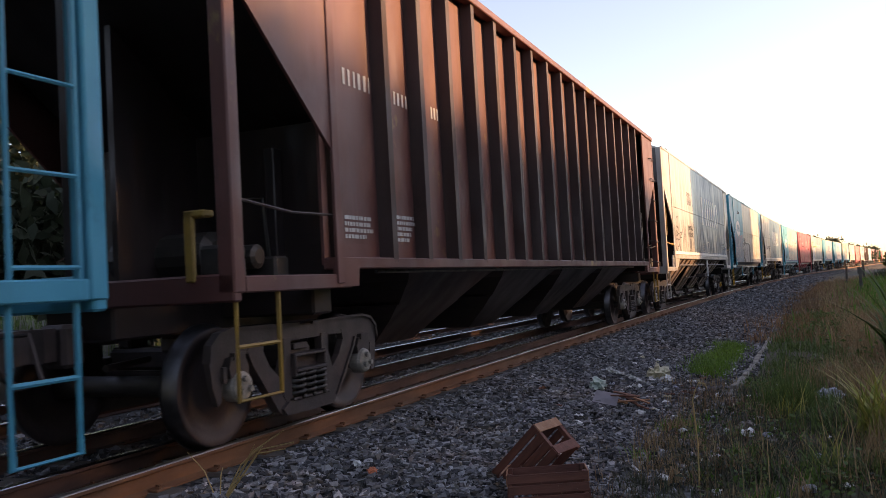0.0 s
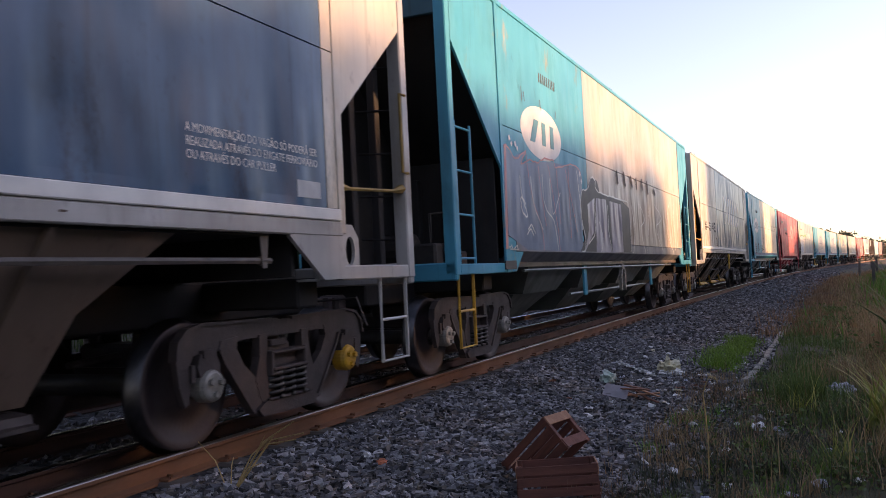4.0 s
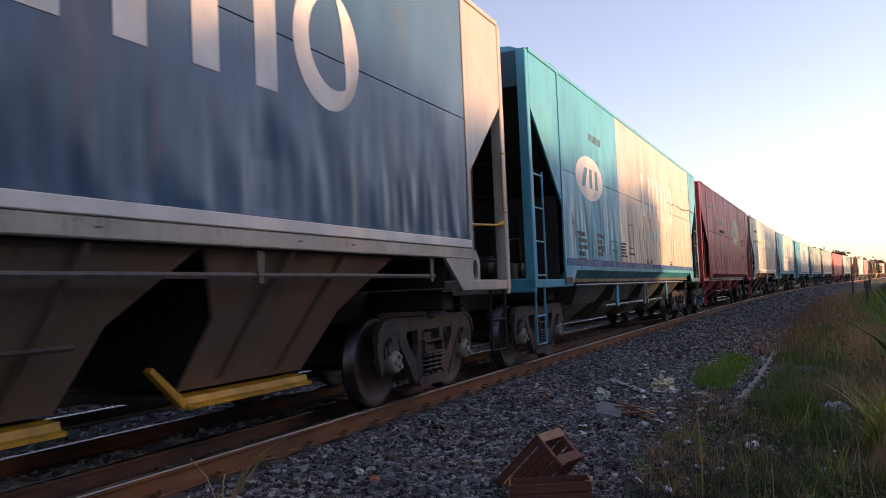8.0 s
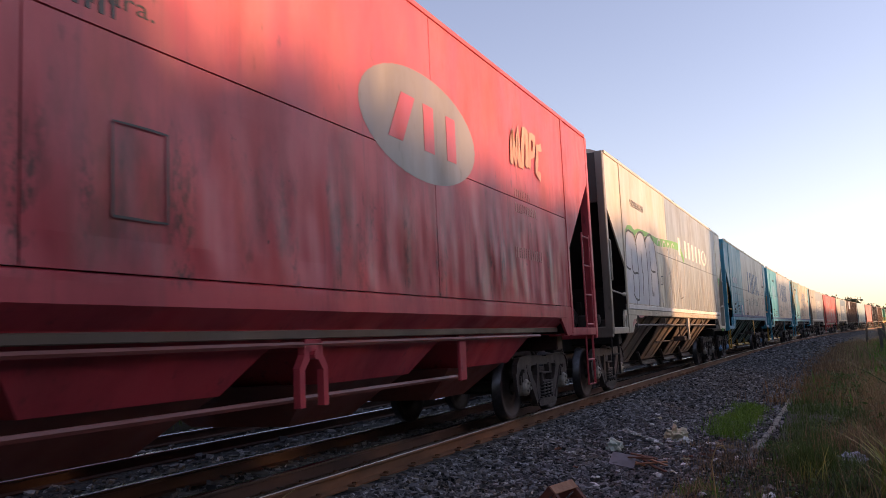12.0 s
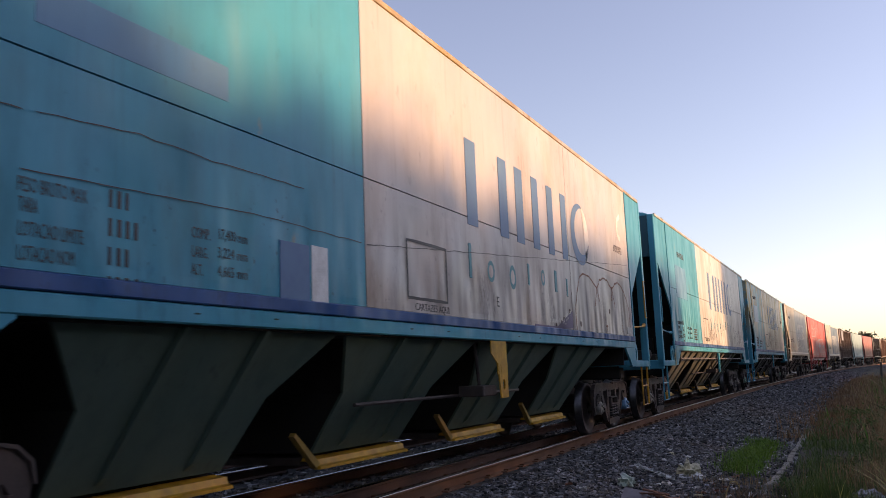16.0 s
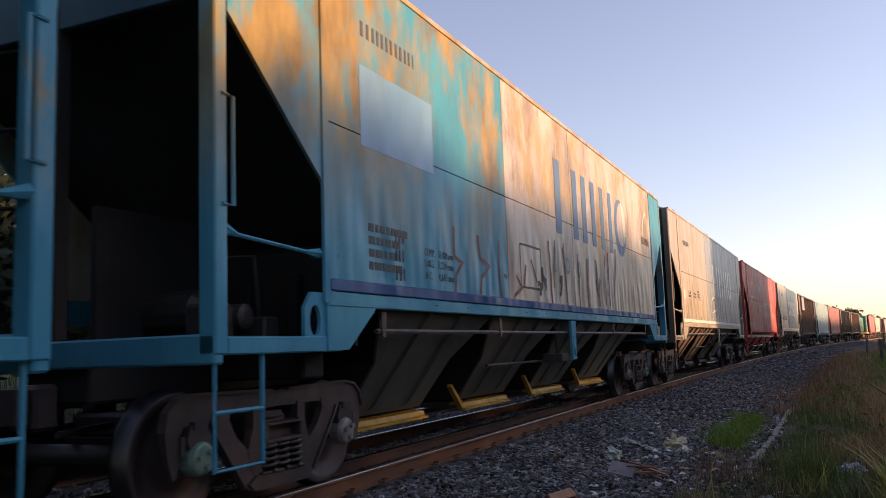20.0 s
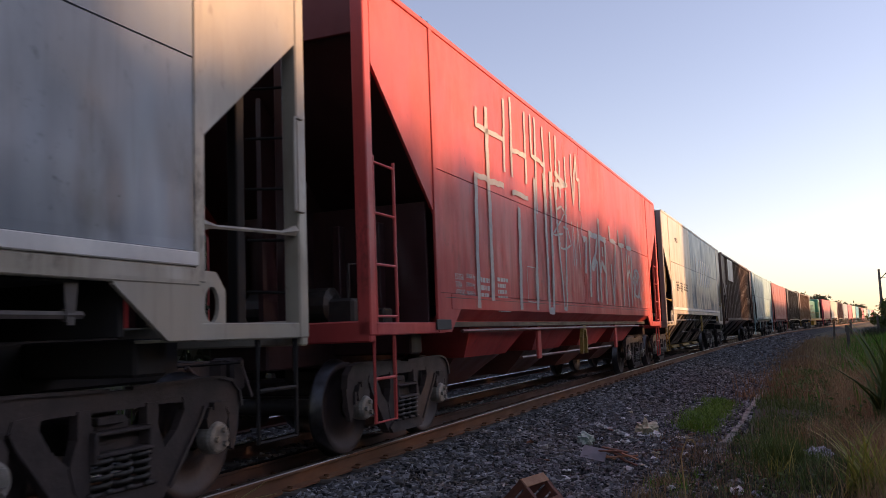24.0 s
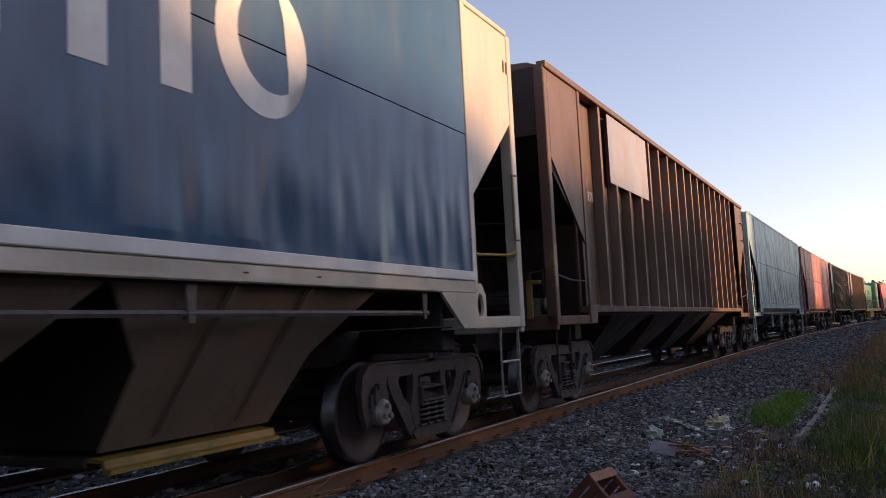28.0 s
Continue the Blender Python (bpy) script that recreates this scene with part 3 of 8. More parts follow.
def side_frame_mesh():
    """Cast side frame: level top member, triangular windows, sloping struts and open jaws over the axle boxes."""
    f = Form()
    x0, x1 = 0.0, 0.05
    for s in (1, -1):
        m = lambda P: [(s * y, z) for y, z in P]
        f.prism(m([(0, 0.745), (0.5, 0.75), (0.62, 0.74), (0.8, 0.7), (0.84, 0.665), (0.98, 0.7), (1.09, 0.68), (1.13, 0.62), (1.13, 0.46), (1.15, 0.36), (1.19, 0.34),
                   (1.24, 0.48), (1.265, 0.66), (1.24, 0.78), (1.15, 0.855), (1.0, 0.885), (0.6, 0.88), (0, 0.87)]), x0, x1)
        f.prism(m([(0.6, 0.78), (0.8, 0.76), (0.83, 0.68), (0.77, 0.6), (0.45, 0.19), (0.38, 0.145), (0.3, 0.14), (0.3, 0.25), (0.36, 0.4), (0.41, 0.455), (0.54, 0.56), (0.62, 0.69)]), x0 - 0.004, x1 + 0.008)
        f.prism(m([(0.24, 0.77), (0.345, 0.77), (0.345, 0.6), (0.41, 0.44), (0.37, 0.3), (0.3, 0.2), (0.24, 0.2)]), x0 - 0.008, x1 + 0.014)
        f.prism(m([(0, 0.135), (0.36, 0.14), (0.42, 0.2), (0.33, 0.25), (0, 0.255)]), x0 - 0.04, x1 + 0.04)
        # raised rims along the strut and the top
        f.prism(m([(0.815, 0.7), (0.84, 0.69), (0.79, 0.6), (0.46, 0.18), (0.43, 0.19), (0.765, 0.61)]), x0, x1 + 0.028)
        f.prism(m([(0.1, 0.865), (0.6, 0.878), (1.0, 0.883), (1.15, 0.853), (1.24, 0.776), (1.265, 0.66), (1.285, 0.66), (1.262, 0.79), (1.16, 0.875), (1.0, 0.905), (0.6, 0.898), (0.1, 0.887)]), x0, x1 + 0.022)
        # axle box with its adapter
        f.prism(m([(0.85, 0.53), (1.06, 0.53), (1.08, 0.6), (1.05, 0.69), (0.88, 0.68), (0.84, 0.6)]), x0 - 0.03, x1 + 0.03)
        f.prism(m([(0.9, 0.66), (1.03, 0.66), (1.03, 0.715), (0.9, 0.715)]), x0, x1 + 0.045)
        f.prism(m([(1.1, 0.5), (1.14, 0.5), (1.14, 0.62), (1.1, 0.62)]), x0 - 0.02, x1 + 0.025)
    # end of the bolster in the middle opening
    f.box(x0, x1 + 0.075, -0.24, 0.24, 0.475, 0.505)
    f.box(x0, x1 + 0.065, -0.23, 0.23, 0.605, 0.63)
    f.box(x0 - 0.05, x1 - 0.03, -0.25, 0.25, 0.48, 0.63)
    f.box(x0, x1 + 0.06, -0.25, -0.215, 0.44, 0.635)
    f.box(x0, x1 + 0.06, 0.215, 0.25, 0.44, 0.635)
    f.box(x0 - 0.05, x1 - 0.01, -0.16, 0.06, 0.66, 0.715)
    f.box(x0, x1 + 0.055, -0.28, 0.28, 0.245, 0.27)
    return f.mesh("side_frame", [M_STEEL])


def spring_mesh():
    f = Form()
    pts = [(0.078 * math.cos(w), 0.078 * math.sin(w), 0.265 + 0.215 * w / (2 * math.pi * 4.5)) for w in [2 * math.pi * i / 10 for i in range(46)]]
    f.tube(pts, 0.017, 5)
    return f.mesh("spring", [M_AXLE], True)


ME_WHEEL, ME_SIDE, ME_SPRING = wheel_mesh(), side_frame_mesh(), spring_mesh()
ME_CAPS = {"pale": cap_mesh(M_CAP), "blue": cap_mesh(M_BLUECAP), "yellow": cap_mesh(M_YELLOW), "green": cap_mesh(simple("green_bearing_cap", (0.1, 0.27, 0.2), (0.2, 0.25, 0.2), 12, 0.5, 0.1, 0.3))}
_f = Form()
_f.lathe([(-1.13, 0.07), (-0.83, 0.08), (-0.8, 0.1), (-0.65, 0.1), (-0.6, 0.085), (0.6, 0.085), (0.65, 0.1), (0.8, 0.1), (0.83, 0.08), (1.13, 0.07)], 14)
ME_AXLE = _f.mesh("axle", [M_AXLE], True)
_f = Form()
_f.box(-1.02, 1.02, -0.17, 0.17, 0.5, 0.7, 0.03)
_f.box(-0.3, 0.3, -0.28, 0.28, 0.66, 0.82, 0.03)
_f.box(-0.95, -0.8, -0.12, 0.12, 0.7, 0.8, 0.02)
_f.box(0.8, 0.95, -0.12, 0.12, 0.7, 0.8, 0.02)
for _s in (-1, 1):
    _f.prism([(_s * 0.3, 0.4), (_s * 0.38, 0.4), (_s * 0.38, 0.52), (_s * 0.3, 0.52)], -0.85, 0.85)
    _f.tube([(-0.4, _s * 0.3, 0.62), (-0.1, _s * 1.1, 0.62)], 0.03)
ME_BOLSTER = _f.mesh("bolster", [M_STEEL])
_f = Form()
_f.box(-0.13, 0.13, -0.05, 0.16, 0.68, 1.0, 0.03)
_f.prism([(-0.06, 0.16), (0.08, 0.16), (0.16, 0.4), (0.14, 0.56), (0.02, 0.62), (-0.1, 0.58), (-0.1, 0.5), (0.0, 0.46), (-0.02, 0.36), (-0.1, 0.3)], 0.74, 0.98, "z")
_f.tube([(0.3, 0.05, 0.95), (0.34, 0.2, 0.8), (0.3, 0.42, 0.62), (0.26, 0.55, 0.62)], 0.025)
_f.tube([(0.1, 0.1, 0.95), (0.85, 0.06, 0.98), (0.95, 0.06, 0.7)], 0.014)
ME_COUPLER = _f.mesh("coupler", [M_STEEL])
WHEELSETS = []


def bogie(parent, y, cap="pale", far=False):
    bg = part("bogie", ME_BOLSTER, None, parent, at=(0, y, 0))
    for s in (-1, 1):
        sf = part("side_frame", ME_SIDE, None, bg)
        sf.matrix_basis = pose(s * 1.02, 0, 0, 0, 0, 0 if s > 0 else 180)
        if s > 0 or not far:
            for d in (-0.165, 0.0, 0.165):
                part("spring", ME_SPRING, None, bg, at=(s * 1.06, d, 0))
    for d in (-0.95, 0.95):
        ws = part("wheelset", ME_AXLE, None, parent, at=(0, y + d, RW))
        for s in (-1, 1):
            w = part("wheel", ME_WHEEL, None, ws)
            w.matrix_basis = pose(s * 0.79, 0, 0, 0, 0, 0 if s > 0 else 180)
            c = part("bearing_cap", ME_CAPS[cap if isinstance(cap, str) else cap[d > 0]], None, ws)
            c.matrix_basis = pose(s * 1.035, 0, 0, 0, 0, 0 if s > 0 else 180)
        WHEELSETS.append((ws, y + d))


def ladder(f, x, y0, y1, z0, z1, n, r=0.016, depth=0.0):
    f.tube([(x, y0, z0), (x, y0, z1)], r)
    f.tube([(x, y1, z0), (x, y1, z1)], r)
    for i in range(n):
        z = z0 + 0.06 + (z1 - z0 - 0.12) * i / (n - 1)
        f.tube([(x, y0, z), (x, y1, z)], r * 0.85)
    return f


def stirrup(parent, x, y, material, w=0.5, z1=1.16, z0=0.42):
    f = Form()
    f.tube([(x, y, z1), (x, y, z0), (x, y + w, z0), (x, y + w, z1)], 0.02)
    f.tube([(x, y, (z0 + z1) / 2), (x, y + w, (z0 + z1) / 2)], 0.016)
    return part("step", f, material, parent)


def bars(parent, material, u, z, w, h, rows, cols=1, gap=0.6, seed=1, name="marking", x=SX):
    """Small painted marks that cannot be read, in rows; u, z is the upper near corner."""
    rnd = random.Random(seed)
    f = Form()
    L = parent["length"]
    for c in range(cols):
        for r in range(rows):
            y, zz = u + c * (w + 0.25) - L / 2, z - r * h * (1 + gap)
            end = y + w * rnd.uniform(0.6, 1)
            while y < end:
                k = (rnd.uniform(0.6, 2.2) if h < 0.1 else rnd.uniform(0.2, 0.34)) * h
                f.box(x + 0.001, x + 0.004, y, min(end, y + k), zz - h, zz, 0.0005)
                if h > 0.075:
                    part(name, f, material, parent)
                    f = Form()
                y += k + h * (rnd.uniform(0.25, 0.6) if h < 0.1 else rnd.uniform(0.3, 0.42))
    if f.v:
        part(name, f, material, parent)


def word(parent, material, u0, u1, z0, stem=0.29, z1=3.8, ring=True, pale=None):
    """The operator's emblem as plain upright bars and a ring."""
    k = (u1 - u0) / 4.95
    L = parent["length"]
    f = Form()
    zs = z0 + (z1 - z0)
    for a, b in ((0, 0.3), (1.0, 1.28), (1.58, 1.86), (2.22, 2.48), (2.87, 3.13), (3.52, 3.78)):
        f = Form()
        f.box(SX + 0.001, SX + 0.005, u0 + a * k - L / 2, u0 + b * k - L / 2, z0, zs, 0.0005)
        part("emblem_bar", f, material, parent)
    if ring:
        cy, cz, ry, rz = u0 + 4.5 * k - L / 2, (z0 + z1) / 2, 0.5 * k, (z1 - z0) / 2
        for a0, a1, thick, m in ((70, 345, 0.46, material), (-62, 74, 0.5, pale or material)):
            V, f, n = [], Form(), 30
            for i in range(n + 1):
                w = math.radians(a0 + (a1 - a0) * i / n)
                t = 1 - thick * math.sin(math.pi * min(max(i / n, 0.02), 0.98)) ** 0.7
                V += [(SX + 0.004, cy + ry * math.cos(w), cz + rz * math.sin(w)), (SX + 0.004, cy + ry * t * math.cos(w), cz + rz * t * math.sin(w))]
            f.add(V, [(2 * i, 2 * i + 2, 2 * i + 3, 2 * i + 1) for i in range(n)])
            part("emblem_crescent", f, m, parent)


def disc(parent, material, u, z, ru, rz, inner=None, name="round_emblem"):
    L = parent["length"]
    n = 36
    f = Form()
    V = [(SX + 0.003, u - L / 2 + ru * math.cos(2 * math.pi * i / n), z + rz * math.sin(2 * math.pi * i / n)) for i in range(n)]
    f.add(V, [tuple(range(n))])
    d = part(name, f, material, parent)
    if inner:
        for a, b, lean in ((-0.6, -0.38, 0.22), (-0.02, 0.16, 0.0), (0.4, 0.58, 0.0)):
            g = Form()
            y0, y1, k = u - L / 2 + a * ru, u - L / 2 + b * ru, lean * ru
            g.prism([(y0, z - 0.42 * rz), (y1, z - 0.42 * rz), (y1 + k, z + 0.45 * rz), (y0 + k, z + 0.45 * rz)], SX + 0.004, SX + 0.007)
            part("emblem_bar", g, inner, d)
    return d


def stroke(parent, material, lines, width=0.05, name="spray_line", wob=0.01, seed=3, dx=0.0, soft=False):
    """Sprayed lines: ribbons along points (u, z); soft ones curve through them."""
    rnd = random.Random(seed)
    L = parent["length"]
    for li, ln in enumerate(lines):
        f = Form()
        P = []
        if soft and len(ln) > 2:
            q = [ln[0]] + list(ln) + [ln[-1]]
            ln = []
            for (a0, b0), (a1, b1), (a2, b2), (a3, b3) in zip(q[:-3], q[1:-2], q[2:-1], q[3:]):
                for k in range(5):
                    t = k / 5
                    c = (-0.5 * t + t * t - 0.5 * t ** 3, 1 - 2.5 * t * t + 1.5 * t ** 3, 0.5 * t + 2 * t * t - 1.5 * t ** 3, -0.5 * t * t + 0.5 * t ** 3)
                    ln.append((c[0] * a0 + c[1] * a1 + c[2] * a2 + c[3] * a3, c[0] * b0 + c[1] * b1 + c[2] * b2 + c[3] * b3))
            ln.append(q[-1])
        for (a, b), (c, d) in zip(ln[:-1], ln[1:]):
            n = max(1 if soft else 2, int(math.hypot(c - a, d - b) / 0.12))
            P += [(a + (c - a) * i / n + rnd.uniform(-wob, wob), b + (d - b) * i / n + rnd.uniform(-wob, wob)) for i in range(n)]
        P.append(ln[-1])
        V, F = [], []
        P = [(u, max(z, parent["low"])) for u, z in P]
        for i, (u, z) in enumerate(P):
            (a, b), (c, d) = P[max(i - 1, 0)], P[min(i + 1, len(P) - 1)]
            h = math.hypot(c - a, d - b) or 1
            w = width * 0.5 * rnd.uniform(0.85, 1.1)
            nx, nz = -(d - b) / h * w, (c - a) / h * w
            x = SX + dx + (0.0145 if parent["low"] else 0.0055) + 0.0004 * (li % 9)
            V += [(x, u + nx - L / 2, z + nz), (x, u - nx - L / 2, z - nz)]
        F = [(2 * i, 2 * i + 1, 2 * i + 3, 2 * i + 2) for i in range(len(P) - 1)]
        f.add(V, F)
        part(name, f, material, parent)


def fill(parent, material, poly, layer=0, name="sprayed_fill"):
    """A sprayed patch with an outline (u, z)."""
    L = parent["length"]
    f = Form()
    f.prism([(u - L / 2, max(z, parent["low"])) for u, z in poly], SX - 0.002, SX + (0.0125 if parent["low"] else 0.0025) + (0.0005 if parent["low"] else 0.0008) * min(layer, 3))
    return part(name, f, material, parent)


def sheet(parent, poly, material, name="side_panel", x=SX, t=0.03, side=1, label=""):
    """A flat plate of the side; poly in (u, z)."""
    L = parent["length"]
    f = Form()
    f.prism([(u - L / 2, z) for u, z in poly], side * (x - t), side * x)
    return part(name, f, material, parent, label)


def shaded_paint(material):
    """Dirty quarter-strength copy of a paint, the wagon ends' shade put into it."""
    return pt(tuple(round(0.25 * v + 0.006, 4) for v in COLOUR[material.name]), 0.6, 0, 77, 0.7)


def wagon(label, kind, L, body, frame, panels, inner, cap="pale", yellow=False, gate=M_STEEL, far=False, stripe=None, band=None, seam=3.02, top=4.6, pipe=True, steps_in=None, lever=None, under=None, rib=None, chute=None, sill=None, rail=None, steps_far=None, tail=None, head=None, plate=None, bracket=False, arm=None, cap_far="pale"):
    """A covered hopper wagon. kind a: long hopper sheets and tie rods; b: corner ladders; c: ribbed."""
    w = thing("hopper_wagon", label, "freight wagon", "hopper wagons of the train")
    w["length"], w["low"] = L, (1.45 if kind == "b" else 0.0)
    h = L / 2
    under = under or inner
    tail, head = tail or frame, head or frame
    e = {"a": 1.34, "b": 1.58, "c": 1.4}[kind]
    zl, zu = {"a": (2.48, 3.5), "b": (2.45, 3.75), "c": (2.28, 3.35)}[kind]
    zb = {"a": 1.74, "b": 1.61, "c": 1.36}[kind]
    # shell with sloping ends; inner is near-black, recess shade put into the paint
    ws = 0.2 if kind == "c" else 0.035
    f = Form()
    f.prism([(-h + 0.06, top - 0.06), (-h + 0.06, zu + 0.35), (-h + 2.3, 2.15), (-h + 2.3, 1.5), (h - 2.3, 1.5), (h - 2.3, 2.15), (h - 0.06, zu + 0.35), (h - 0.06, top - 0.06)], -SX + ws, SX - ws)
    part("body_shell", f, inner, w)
    f = Form()
    f.prism([(-SX + 0.01, top - 0.05), (SX - 0.01, top - 0.05), (SX - 0.25, top + 0.05), (0.5, top + 0.11), (-0.5, top + 0.11), (-SX + 0.25, top + 0.05)], -h + 0.08, h - 0.08, "y")
    f.box(-0.35, 0.35, -h + 1.2, h - 1.2, top + 0.11, top + 0.17, 0.02)
    part("roof", f, body, w)
    f = Form()
    for u in (1.6, L * 0.48, L - 1.6) if not far else (1.6, L - 1.6):
        f = Form()
        for d in (0, 0.16):
            f.tube([(SX - 0.25, u - h + d, top + 0.03), (SX - 0.2, u - h + d, top + 0.16), (SX - 0.12, u - h + d + 0.06, top + 0.13)], 0.016)
        f.tube([(SX - 0.25, u - h, top + 0.03), (SX - 0.25, u - h + 0.16, top + 0.03)], 0.016)
        part("roof_hook", f, M_BLACKP, w)
    # ends
    for s in (-1, 1):
        f = Form()
        yb, zb2 = (1.9, 2.05) if kind == "a" else (1.5, 2.6)
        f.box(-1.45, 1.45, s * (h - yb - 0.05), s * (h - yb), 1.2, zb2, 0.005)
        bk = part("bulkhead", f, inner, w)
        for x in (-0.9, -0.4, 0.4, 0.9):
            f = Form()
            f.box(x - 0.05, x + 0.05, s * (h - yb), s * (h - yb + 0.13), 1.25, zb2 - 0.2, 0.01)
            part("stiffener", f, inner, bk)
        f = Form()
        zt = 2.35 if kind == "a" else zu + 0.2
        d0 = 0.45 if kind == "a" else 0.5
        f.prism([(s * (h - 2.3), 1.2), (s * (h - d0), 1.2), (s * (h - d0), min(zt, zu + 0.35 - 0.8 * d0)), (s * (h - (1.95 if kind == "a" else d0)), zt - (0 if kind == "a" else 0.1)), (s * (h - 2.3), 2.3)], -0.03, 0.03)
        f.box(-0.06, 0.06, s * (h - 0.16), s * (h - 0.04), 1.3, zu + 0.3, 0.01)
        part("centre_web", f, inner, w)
        f = Form()
        f.box(-SX + 0.01, SX - 0.01, s * (h - 0.1), s * h, 1.1, 1.3, 0.015)
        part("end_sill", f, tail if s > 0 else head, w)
        f = Form()
        f.box(-0.35, 0.35, s * (h - 3.2), s * (h - 0.1), 0.85, 1.2, 0.02)
        part("centre_sill", f, inner, w)
        f = Form()
        f.box(-1.3, 1.3, s * (h - 1.65), s * (h - 1.35), 0.95, 1.19, 0.02)
        part("bolster_beam", f, inner, w)
        c = part("coupler", ME_COUPLER, None, w)
        c.matrix_basis = pose(0, s * h, 0, 0, 0, 0 if s > 0 else 180)
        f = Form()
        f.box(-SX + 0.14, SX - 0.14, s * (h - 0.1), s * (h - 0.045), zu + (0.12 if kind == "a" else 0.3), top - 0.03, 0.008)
        part("end_sheet", f, shaded_paint(tail if s > 0 else head), w)
        if kind == "b" or (kind == "a" and s > 0):
            f = Form()
            xp = SX - (0.62 if kind == "a" else 0.98)
            f.box(xp - 0.05, xp + 0.05, s * (h - 0.14), s * (h - 0.03), 1.25, zu + (0.1 if kind == "a" else 0.28), 0.01)
            ep = part("end_post", f, tail if s > 0 and (kind == "b" or band) else inner, w)
            for k in range(5 if kind == "a" else 0):
                f = Form()
                f.tube([(SX - 0.54, s * (h - 0.05), 1.55 + 0.42 * k), (SX - 0.12, s * (h - 0.02), 1.52 + 0.42 * k)], 0.013, 5)
                part("rung", f, inner, ep)
        for sx in (-1, 1):
            f = Form()
            f.box(sx * (SX - 0.14), sx * SX, s * (h - 0.13), s * h, 1.16, top - 0.02, 0.012)
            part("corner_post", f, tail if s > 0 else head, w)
            f = Form()
            f.box(sx * (SX - 0.06), sx * (SX - 0.004), s * (h - e - 0.02), s * (h - 0.13), 1.16, 1.28, 0.01)
            f.box(sx * (SX - 0.3), sx * (SX - 0.06), s * (h - e - 0.3), s * (h - 0.13), 1.16, 1.18, 0.004)
            part("platform_sill", f, tail if s > 0 else frame, w)
        # dark sheet added across the far side so the open end looks black
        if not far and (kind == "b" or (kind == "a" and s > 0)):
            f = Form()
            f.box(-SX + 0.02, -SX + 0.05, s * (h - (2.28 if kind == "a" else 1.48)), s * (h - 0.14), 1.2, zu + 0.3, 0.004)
            part("added_back_sheet", f, inner, w)
    # side sheets
    for s in (1, -1):
        if s < 0:
            sheet(w, [(e, zb), (L - e, zb), (L - e, top), (e, top)], panels[len(panels) // 2][2], side=-1)
        for m in (0, 1):
            t = (lambda P: [(L - u, z) for u, z in P][::-1]) if m else (lambda P: P)
            col = panels[-1][2] if m else panels[0][2]
            sheet(w, t([(0.14, zu), (e - 0.01, zl), (e - 0.01, top), (0.14, top)]), col, "end_panel", side=s, x=SX - 0.004)
    if kind != "c":
        f = Form()
        f.box(SX - 0.03, SX + 0.014, -h + 0.14, h - 0.14, top - 0.05, top + 0.012, 0.006)
        part("top_rail", f, rail or frame, w)
    cuts = []
    for u0, u1, m in panels:
        a, b = max(u0, e), min(u1, L - e)
        if b - a > 0.05:
            cuts.append((a, b, m))
    for a, b, m in cuts:
        g = 0.006
        if kind == "c":
            sheet(w, [(a + g, zb), (b - g, zb), (b - g, top - 0.08), (a + g, top - 0.08)], m, x=SX - 0.15)
        elif seam:
            sheet(w, [(a + g, zb), (b - g, zb), (b - g, seam - g), (a + g, seam - g)], m)
            sheet(w, [(a + g, seam + g), (b - g, seam + g), (b - g, top), (a + g, top)], m)
        else:
            sheet(w, [(a + g, zb), (b - g, zb), (b - g, top), (a + g, top)], m)
    for m in (0, 1):
        u = L - e if m else e
        f = Form()
        f.box(SX - 0.02, SX + 0.012, u - 0.05 - h, u + 0.05 - h, 1.2 if kind != "a" else 1.54, top, 0.006)
        part("side_stake", f, panels[-1][2] if m else panels[0][2], w)
    sgn = lambda m, u: (L - u if m else u)
    if kind == "a":
        f = Form()
        f.box(SX - 0.05, SX + 0.02, e - h + 0.02, h - e - 0.02, 1.64, 1.735, 0.008)
        part("side_band", f, band or M_WHITE, w)
        f = Form()
        f.box(SX - 0.05, SX + 0.012, e - h, h - e, 1.515, 1.635, 0.01)
        part("side_sill", f, frame, w)
        f = Form()
        f.box(-SX, -SX + 0.06, e - h, h - e, 1.5, 1.74, 0.01)
        part("side_sill", f, frame, w)
        if stripe:
            f = Form()
            f.box(SX - 0.01, SX + 0.003, e - h + 0.06, h - e - 0.06, 1.745, 1.92, 0.001)
            part("painted_stripe", f, stripe, w)
        for m in (0, 1):
            P = [(sgn(m, u) - h, z) for u, z in [(e - 0.02, 1.17), (e + 0.3, 1.17), (e + 0.75, 1.5), (e + 0.75, 1.63), (e - 0.02, 1.63)]]
            f = Form()
            f.prism(P, SX - 0.03, SX + 0.004)
            part("shoulder_plate", f, frame, w)
            f = Form()
            out = [(sgn(m, u) - h, z) for u, z in [(e - 0.3, 1.18), (e - 0.02, 1.18), (e - 0.02, 1.62), (e - 0.2, 1.62), (e - 0.3, 1.5)]]
            f.holed(out, sgn(m, e - 0.155) - h, 1.4, 0.075, 0.12, SX - 0.05, SX - 0.02)
            part("lifting_plate", f, frame, w)
            f = Form()
            y0, y1 = sgn(m, 0.12) - h, sgn(m, e - 0.06) - h
            f.tube([(SX - 0.05, y0, 2.0), (SX - 0.05, y0 + (y1 - y0) * 0.15, 1.97), (SX - 0.05, y0 + (y1 - y0) * 0.85, 1.93), (SX - 0.05, y1, 1.93)], [0.05, 0.016, 0.016, 0.045])
            part("tie_rod", f, lever or (M_YELLOW if yellow else frame), w)
            f = Form()
            y0 = sgn(m, 0.07) - h
            d = (1 if m == 0 else -1) * 0.11
